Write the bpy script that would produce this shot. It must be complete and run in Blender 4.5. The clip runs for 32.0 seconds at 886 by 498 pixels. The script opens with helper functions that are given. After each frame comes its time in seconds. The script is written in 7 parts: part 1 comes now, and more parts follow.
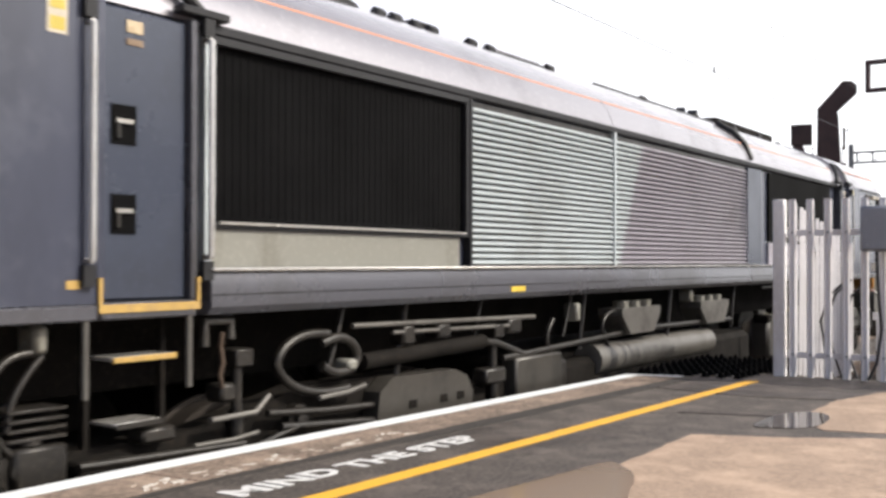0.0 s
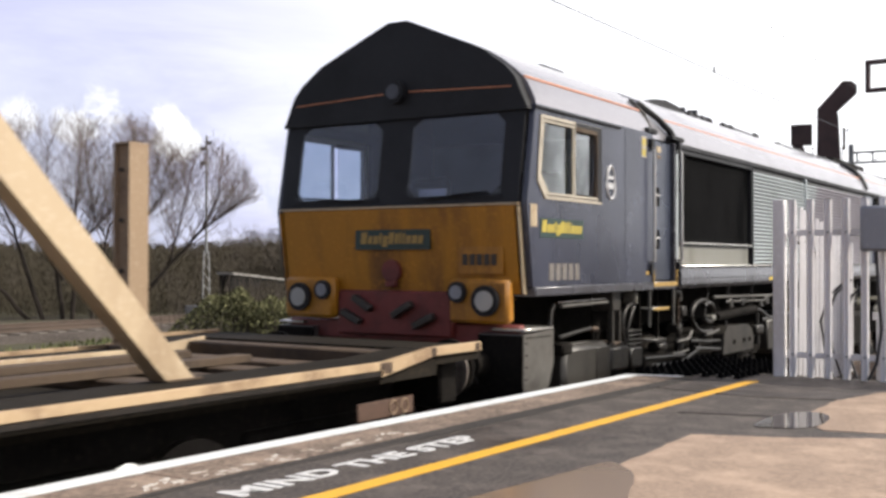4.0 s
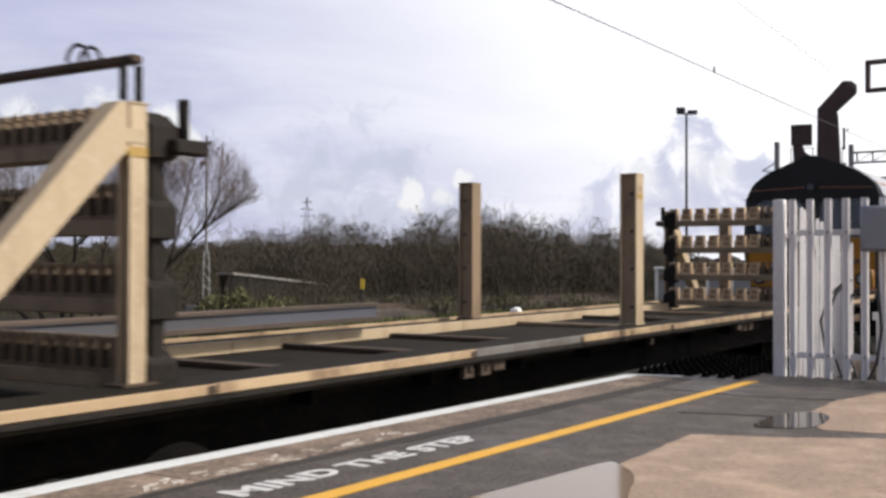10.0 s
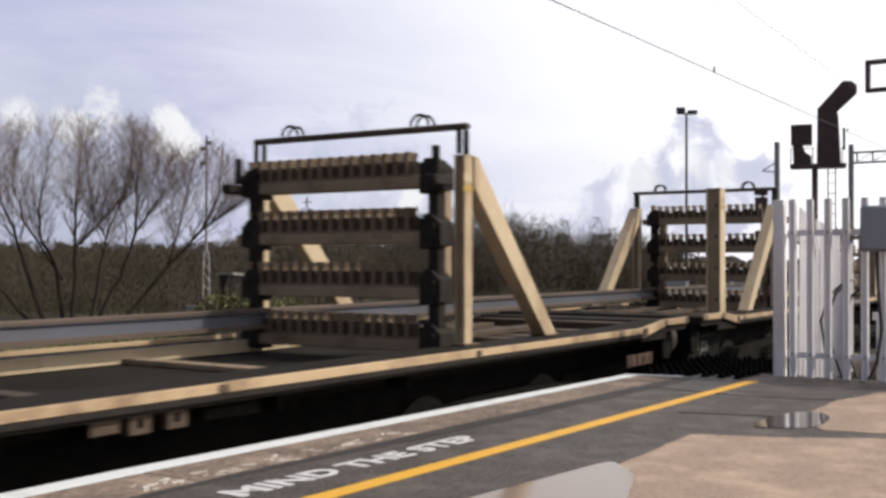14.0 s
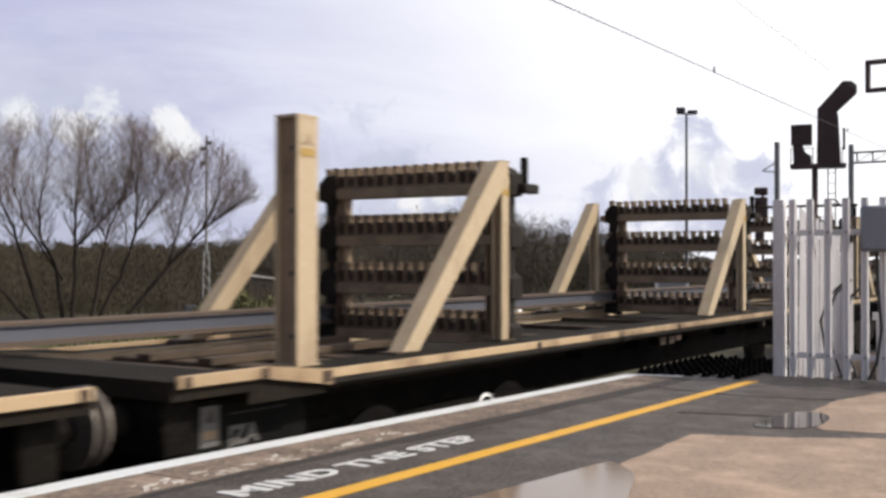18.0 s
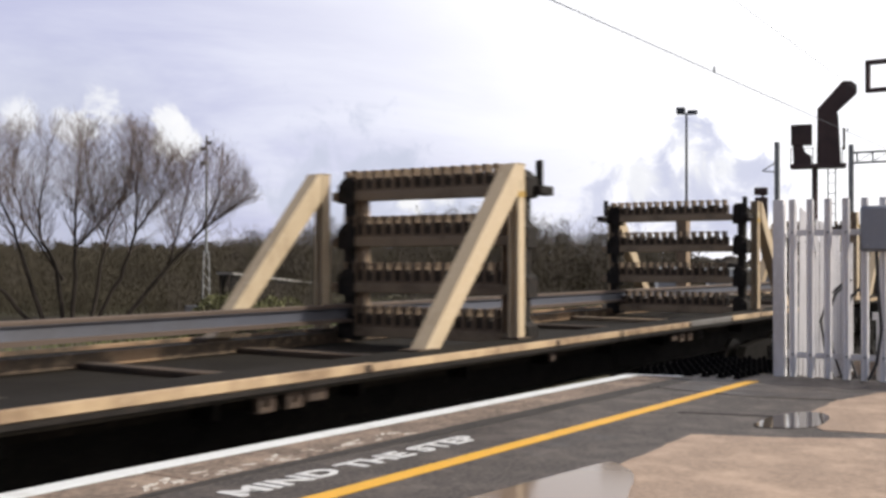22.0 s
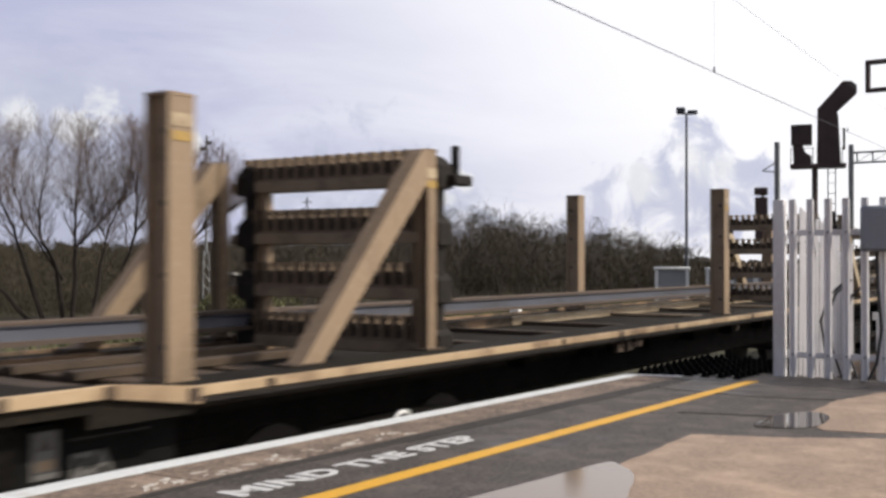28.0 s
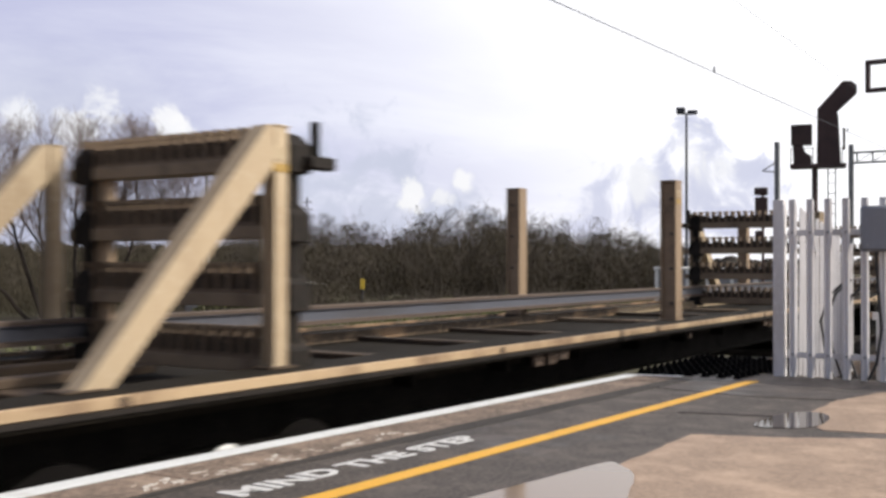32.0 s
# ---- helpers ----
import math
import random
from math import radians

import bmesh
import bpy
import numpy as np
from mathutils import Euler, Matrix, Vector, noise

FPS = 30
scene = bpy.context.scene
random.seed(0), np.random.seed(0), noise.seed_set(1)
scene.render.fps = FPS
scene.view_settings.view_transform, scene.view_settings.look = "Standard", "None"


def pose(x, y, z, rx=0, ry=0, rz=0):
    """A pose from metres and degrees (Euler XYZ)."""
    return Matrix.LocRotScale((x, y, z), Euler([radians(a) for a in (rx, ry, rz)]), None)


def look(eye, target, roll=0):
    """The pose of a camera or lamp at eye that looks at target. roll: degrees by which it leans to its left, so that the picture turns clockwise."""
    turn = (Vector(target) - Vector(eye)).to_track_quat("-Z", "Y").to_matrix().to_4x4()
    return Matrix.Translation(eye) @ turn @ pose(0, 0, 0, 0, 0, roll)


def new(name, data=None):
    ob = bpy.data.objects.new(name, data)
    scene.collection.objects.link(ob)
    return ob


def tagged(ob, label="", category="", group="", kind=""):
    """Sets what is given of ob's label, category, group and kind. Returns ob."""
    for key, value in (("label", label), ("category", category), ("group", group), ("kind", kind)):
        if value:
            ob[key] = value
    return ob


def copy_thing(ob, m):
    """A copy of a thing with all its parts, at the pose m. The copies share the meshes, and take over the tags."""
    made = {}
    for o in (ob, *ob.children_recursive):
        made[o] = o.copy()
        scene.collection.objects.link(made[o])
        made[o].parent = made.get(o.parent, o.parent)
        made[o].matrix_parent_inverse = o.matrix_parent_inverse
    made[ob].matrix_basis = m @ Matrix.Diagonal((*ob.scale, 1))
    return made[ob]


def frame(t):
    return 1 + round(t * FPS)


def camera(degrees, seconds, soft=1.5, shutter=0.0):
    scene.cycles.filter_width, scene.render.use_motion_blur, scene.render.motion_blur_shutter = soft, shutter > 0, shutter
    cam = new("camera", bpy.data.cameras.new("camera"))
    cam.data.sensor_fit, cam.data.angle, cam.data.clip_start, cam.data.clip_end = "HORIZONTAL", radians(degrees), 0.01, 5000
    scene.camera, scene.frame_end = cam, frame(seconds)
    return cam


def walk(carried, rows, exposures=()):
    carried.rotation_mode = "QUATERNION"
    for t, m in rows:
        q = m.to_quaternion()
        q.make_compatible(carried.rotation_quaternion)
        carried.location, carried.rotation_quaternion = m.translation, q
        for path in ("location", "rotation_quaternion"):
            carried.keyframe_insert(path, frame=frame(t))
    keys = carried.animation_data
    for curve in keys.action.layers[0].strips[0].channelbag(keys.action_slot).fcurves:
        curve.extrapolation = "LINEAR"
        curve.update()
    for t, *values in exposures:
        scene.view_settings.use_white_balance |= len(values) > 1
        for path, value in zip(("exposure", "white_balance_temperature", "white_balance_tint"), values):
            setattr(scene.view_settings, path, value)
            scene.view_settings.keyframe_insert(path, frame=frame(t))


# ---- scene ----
# The world: x along the track in the way the train goes, y across it, z up; z = 0 is the rail head.
EYE = (0.0, 0.0, 1.879)
TURN, TILT = radians(32.90), radians(0.666)
AIM = (EYE[0] + math.cos(TURN) * math.cos(TILT), EYE[1] + math.sin(TURN) * math.cos(TILT), EYE[2] + math.sin(TILT))
TRACK = 5.374          # the track's middle line
PITCH = 21.07          # wagon to wagon

cam = camera(44.54, 32.0, soft=3.0, shutter=0.5)
walk(cam, [(0.0, look(EYE, AIM, 0.085)), (32.0, look(EYE, AIM, 0.085))],
     exposures=[(0.0, 0.40), (3.2, 0.38), (5.3, 0.08), (7.5, -0.05), (13.0, -0.10), (20.0, -0.06), (24.5, 0.03), (28.0, -0.18), (30.0, -0.06), (32.0, -0.02)])


def travelled(t):
    """Metres that the train has gone at t seconds."""
    u, total = t / 32.0, 0.0
    for k, c in enumerate((1.42299, 4.63680, -4.38460, 9.48000, -9.80179, 3.73288)):
        total += c * u ** (k + 1) / (k + 1)
    return 32.0 * total


# ---- light ----
SUN_EL, SUN_AZ = radians(40), math.atan2(-0.90, 0.44)
SUN_DIR = Vector((math.cos(SUN_EL) * math.cos(SUN_AZ), math.cos(SUN_EL) * math.sin(SUN_AZ), math.sin(SUN_EL)))
sun_data = bpy.data.lights.new("sun", "SUN")
sun_data.energy, sun_data.angle, sun_data.color = 3.9, radians(1.2), (1.0, 0.93, 0.82)
sun = new("sun", sun_data)
sun.matrix_world = look(SUN_DIR * 50, (0, 0, 0))


def link(tree, a, b):
    tree.links.new(a, b)


def math_node(tree, op, a, b=None, c=None, clamp=False):
    n = tree.nodes.new("ShaderNodeMath")
    n.operation, n.use_clamp = op, clamp
    for i, v in enumerate((a, b, c)):
        if v is None:
            continue
        if isinstance(v, (int, float)):
            n.inputs[i].default_value = v
        else:
            tree.links.new(v, n.inputs[i])
    return n.outputs[0]


def mix_rgb(tree, fac, a, b, mode="MIX"):
    n = tree.nodes.new("ShaderNodeMix")
    n.data_type, n.blend_type = "RGBA", mode
    for sock, v in ((n.inputs[0], fac), (n.inputs[6], a), (n.inputs[7], b)):
        if isinstance(v, (int, float)):
            sock.default_value = v
        elif isinstance(v, tuple):
            sock.default_value = (*v[:3], 1)
        else:
            tree.links.new(v, sock)
    return n.outputs[2]


def noise_node(tree, vec, scale, detail=4.0, rough=0.55, distort=0.0):
    n = tree.nodes.new("ShaderNodeTexNoise")
    n.inputs["Scale"].default_value, n.inputs["Detail"].default_value = scale, detail
    n.inputs["Roughness"].default_value, n.inputs["Distortion"].default_value = rough, distort
    if vec is not None:
        tree.links.new(vec, n.inputs["Vector"])
    return n.outputs[0]


def ramp(tree, fac, lo, hi):
    n = tree.nodes.new("ShaderNodeMapRange")
    n.interpolation_type = "SMOOTHSTEP"
    n.inputs[1].default_value, n.inputs[2].default_value = lo, hi
    tree.links.new(fac, n.inputs[0])
    return n.outputs[0]


def heading(az, el):
    return (math.cos(radians(el)) * math.cos(radians(az)), math.cos(radians(el)) * math.sin(radians(az)), math.sin(radians(el)))


def make_world():
    w = bpy.data.worlds.new("sky")
    scene.world = w
    w.use_nodes = True
    t = w.node_tree
    t.nodes.clear()
    sky = t.nodes.new("ShaderNodeTexSky")
    sky.sky_type, sky.sun_disc = "NISHITA", False
    sky.sun_elevation, sky.sun_rotation = SUN_EL, math.atan2(SUN_DIR.x, SUN_DIR.y)
    coord = t.nodes.new("ShaderNodeTexCoord").outputs["Generated"]
    sep = t.nodes.new("ShaderNodeSeparateXYZ")
    link(t, coord, sep.inputs[0])
    # cloud sheets seen flat towards the horizon
    up = math_node(t, "ADD", math_node(t, "MAXIMUM", sep.outputs[2], 0.0), 0.14)
    comb = t.nodes.new("ShaderNodeCombineXYZ")
    link(t, math_node(t, "DIVIDE", sep.outputs[0], up), comb.inputs[0])
    link(t, math_node(t, "DIVIDE", sep.outputs[1], up), comb.inputs[1])
    sheet = ramp(t, noise_node(t, comb.outputs[0], 0.75, 7, 0.6, 0.5), 0.36, 0.68)
    fluff = math_node(t, "ADD", math_node(t, "MULTIPLY", noise_node(t, coord, 27.0, 9, 0.58, 0.5), 1.45), -0.225)
    # brightness grows towards the sun; the unseen sky overhead is darkened to deepen shade
    dot = t.nodes.new("ShaderNodeVectorMath")
    dot.operation = "DOT_PRODUCT"
    link(t, coord, dot.inputs[0])
    dot.inputs[1].default_value = SUN_DIR
    ahead = ramp(t, sep.outputs[0], -0.25, 0.45)
    side = ramp(t, dot.outputs["Value"], -0.19, 0.22)
    glow = ramp(t, dot.outputs["Value"], 0.72, 0.99)
    veil = mix_rgb(t, sheet, (0.60, 0.61, 0.83), (0.84, 0.85, 1.0))
    veil = mix_rgb(t, side, veil, (1.26, 1.25, 1.28))
    # cumulus heads low over the horizon: heading, height, reach, colour
    white, shade = (1.06, 1.05, 1.06), (0.66, 0.68, 0.86)
    soft_white, grey_blue, low_blue = (0.98, 0.98, 1.02), (0.63, 0.66, 0.81), (0.50, 0.53, 0.66)
    # a smooth grey-blue bank low behind the trees
    bank = t.nodes.new("ShaderNodeVectorMath")
    bank.operation = "DISTANCE"
    link(t, coord, bank.inputs[0])
    bank.inputs[1].default_value = heading(53, 1.5)
    veil = mix_rgb(t, math_node(t, "MULTIPLY", ramp(t, math_node(t, "SUBTRACT", 0.2, bank.outputs["Value"]), 0.0, 0.14), 0.6), veil, low_blue)
    for az, el, reach, colour, crisp in ((50.6, 7.0, 0.024, soft_white, 0.26), (51.8, 6.7, 0.020, soft_white, 0.26), (47.3, 6.95, 0.026, white, 0.22), (46.4, 6.6, 0.021, white, 0.22),
                                         (47.4, 6.2, 0.018, soft_white, 0.26), (54.5, 7.0, 0.022, soft_white, 0.3), (38.0, 3.0, 0.09, grey_blue, 0.34), (33.0, 2.4, 0.06, grey_blue, 0.34),
                                         (34.5, 3.35, 0.018, white, 0.2), (33.0, 3.55, 0.015, soft_white, 0.24), (31.9, 4.3, 0.014, white, 0.2),
                                         (20.6, 4.2, 0.055, soft_white, 0.32), (21.2, 5.0, 0.036, shade, 0.34), (19.2, 5.8, 0.036, shade, 0.34), (20.3, 3.4, 0.075, shade, 0.36), (24.5, 2.6, 0.05, shade, 0.34),
                                         (20.1, 5.4, 0.024, white, 0.30), (18.4, 4.7, 0.026, soft_white, 0.32), (22.6, 4.4, 0.024, soft_white, 0.26), (17.2, 3.4, 0.045, shade, 0.30)):
        near = t.nodes.new("ShaderNodeVectorMath")
        near.operation = "DISTANCE"
        link(t, coord, near.inputs[0])
        near.inputs[1].default_value = heading(az, el)
        lump = math_node(t, "SUBTRACT", fluff, math_node(t, "MULTIPLY", near.outputs["Value"], 0.42 / reach))
        veil = mix_rgb(t, math_node(t, "MULTIPLY", ramp(t, lump, 0.12, 0.12 + crisp), 0.85), veil, colour)
    # the cloud bank stands ahead; the unseen sky behind is toned for fill light
    veil = mix_rgb(t, ahead, (0.50, 0.525, 0.63), veil)
    veil = mix_rgb(t, ramp(t, sep.outputs[2], 0.24, 0.75), veil, (0.155, 0.185, 0.295))
    veil = mix_rgb(t, glow, veil, (3.2, 3.05, 2.9))
    bg1 = t.nodes.new("ShaderNodeBackground")
    link(t, sky.outputs[0], bg1.inputs[0])
    bg1.inputs[1].default_value = 0.10
    bg2 = t.nodes.new("ShaderNodeBackground")
    link(t, veil, bg2.inputs[0])
    bg2.inputs[1].default_value = 1.0
    mix = t.nodes.new("ShaderNodeMixShader")
    mix.inputs[0].default_value = 0.92
    link(t, bg1.outputs[0], mix.inputs[1])
    link(t, bg2.outputs[0], mix.inputs[2])
    out = t.nodes.new("ShaderNodeOutputWorld")
    link(t, mix.outputs[0], out.inputs[0])


make_world()


# ---- materials ----
def mat(name, base, rough=0.6, metal=0.0, dark=None, light=None, big=1.5, fine=25.0, amount=0.6, bump=0.15, grain=60.0,
        streak=0.0, spec=0.5, vary=0.0, rough_var=0.15, stain=(0.45, 0.7)):
    """A painted, worn or mineral surface: base colour, large stains towards dark, fine flecks towards light, bump."""
    m = bpy.data.materials.new(name)
    m.use_nodes = True
    t = m.node_tree
    b = t.nodes["Principled BSDF"]
    coord = t.nodes.new("ShaderNodeTexCoord").outputs["Object"]
    vec = coord
    if streak:
        mp = t.nodes.new("ShaderNodeMapping")
        mp.inputs["Scale"].default_value = (1, 1, 1 - streak)
        link(t, coord, mp.inputs[0])
        vec = mp.outputs[0]
    dark = dark or tuple(c * 0.45 for c in base)
    light = light or tuple(min(1, c * 1.35 + 0.01) for c in base)
    n1 = noise_node(t, vec, big, 6, 0.62)
    n2 = noise_node(t, coord, fine, 3, 0.6)
    col = mix_rgb(t, math_node(t, "MULTIPLY", ramp(t, n1, *stain), amount), base, dark)
    col = mix_rgb(t, math_node(t, "MULTIPLY", ramp(t, n2, 0.5, 0.75), amount * 0.6), col, light)
    if vary:
        info = t.nodes.new("ShaderNodeObjectInfo")
        col = mix_rgb(t, math_node(t, "MULTIPLY", info.outputs["Random"], vary), col, dark)
    link(t, col, b.inputs["Base Color"])
    b.inputs["Metallic"].default_value = metal
    b.inputs["Specular IOR Level"].default_value = spec
    r = math_node(t, "ADD", math_node(t, "MULTIPLY", math_node(t, "SUBTRACT", n1, 0.5), rough_var * 2), rough, clamp=True)
    link(t, r, b.inputs["Roughness"])
    if bump:
        bp = t.nodes.new("ShaderNodeBump")
        bp.inputs["Strength"].default_value, bp.inputs["Distance"].default_value = bump, 0.01
        link(t, noise_node(t, coord, grain, 3, 0.6), bp.inputs["Height"])
        link(t, bp.outputs[0], b.inputs["Normal"])
    return m


def leaf_mat(name, base, dark):
    m = bpy.data.materials.new(name)
    m.use_nodes = True
    t = m.node_tree
    b = t.nodes["Principled BSDF"]
    geo = t.nodes.new("ShaderNodeNewGeometry")
    link(t, mix_rgb(t, geo.outputs["Random Per Island"], base, dark), b.inputs["Base Color"])
    b.inputs["Roughness"].default_value = 0.9
    b.inputs["Specular IOR Level"].default_value = 0.1
    return m


def glass_mat(name, tint, rough=0.03, clear=0.0, ior=1.5):
    m = bpy.data.materials.new(name)
    m.use_nodes = True
    b = m.node_tree.nodes["Principled BSDF"]
    b.inputs["Base Color"].default_value = (*tint, 1)
    b.inputs["Roughness"].default_value = rough
    b.inputs["Transmission Weight"].default_value = clear
    b.inputs["IOR"].default_value = ior
    return m


def wet_ground(name, base, dark, wet_lo, wet_hi, fine=90.0, big=0.7):
    """Ground that is wet in patches: wet parts are darker and smooth."""
    m = bpy.data.materials.new(name)
    m.use_nodes = True
    t = m.node_tree
    b = t.nodes["Principled BSDF"]
    coord = t.nodes.new("ShaderNodeTexCoord").outputs["Object"]
    wet = ramp(t, noise_node(t, coord, big, 5, 0.6, 0.3), wet_lo, wet_hi)
    n2 = noise_node(t, coord, fine, 4, 0.7)
    n3 = noise_node(t, coord, 3.5, 6, 0.65)
    col = mix_rgb(t, ramp(t, n2, 0.35, 0.7), dark, base)
    col = mix_rgb(t, math_node(t, "MULTIPLY", ramp(t, n3, 0.42, 0.7), 0.55), col, tuple(c * 1.5 for c in base))
    col = mix_rgb(t, math_node(t, "MULTIPLY", wet, 0.5), col, dark)
    link(t, col, b.inputs["Base Color"])
    link(t, math_node(t, "SUBTRACT", 0.72, math_node(t, "MULTIPLY", wet, 0.36)), b.inputs["Roughness"])
    bp = t.nodes.new("ShaderNodeBump")
    bp.inputs["Strength"].default_value, bp.inputs["Distance"].default_value = 0.35, 0.008
    link(t, n2, bp.inputs["Height"])
    link(t, bp.outputs[0], b.inputs["Normal"])
    return m


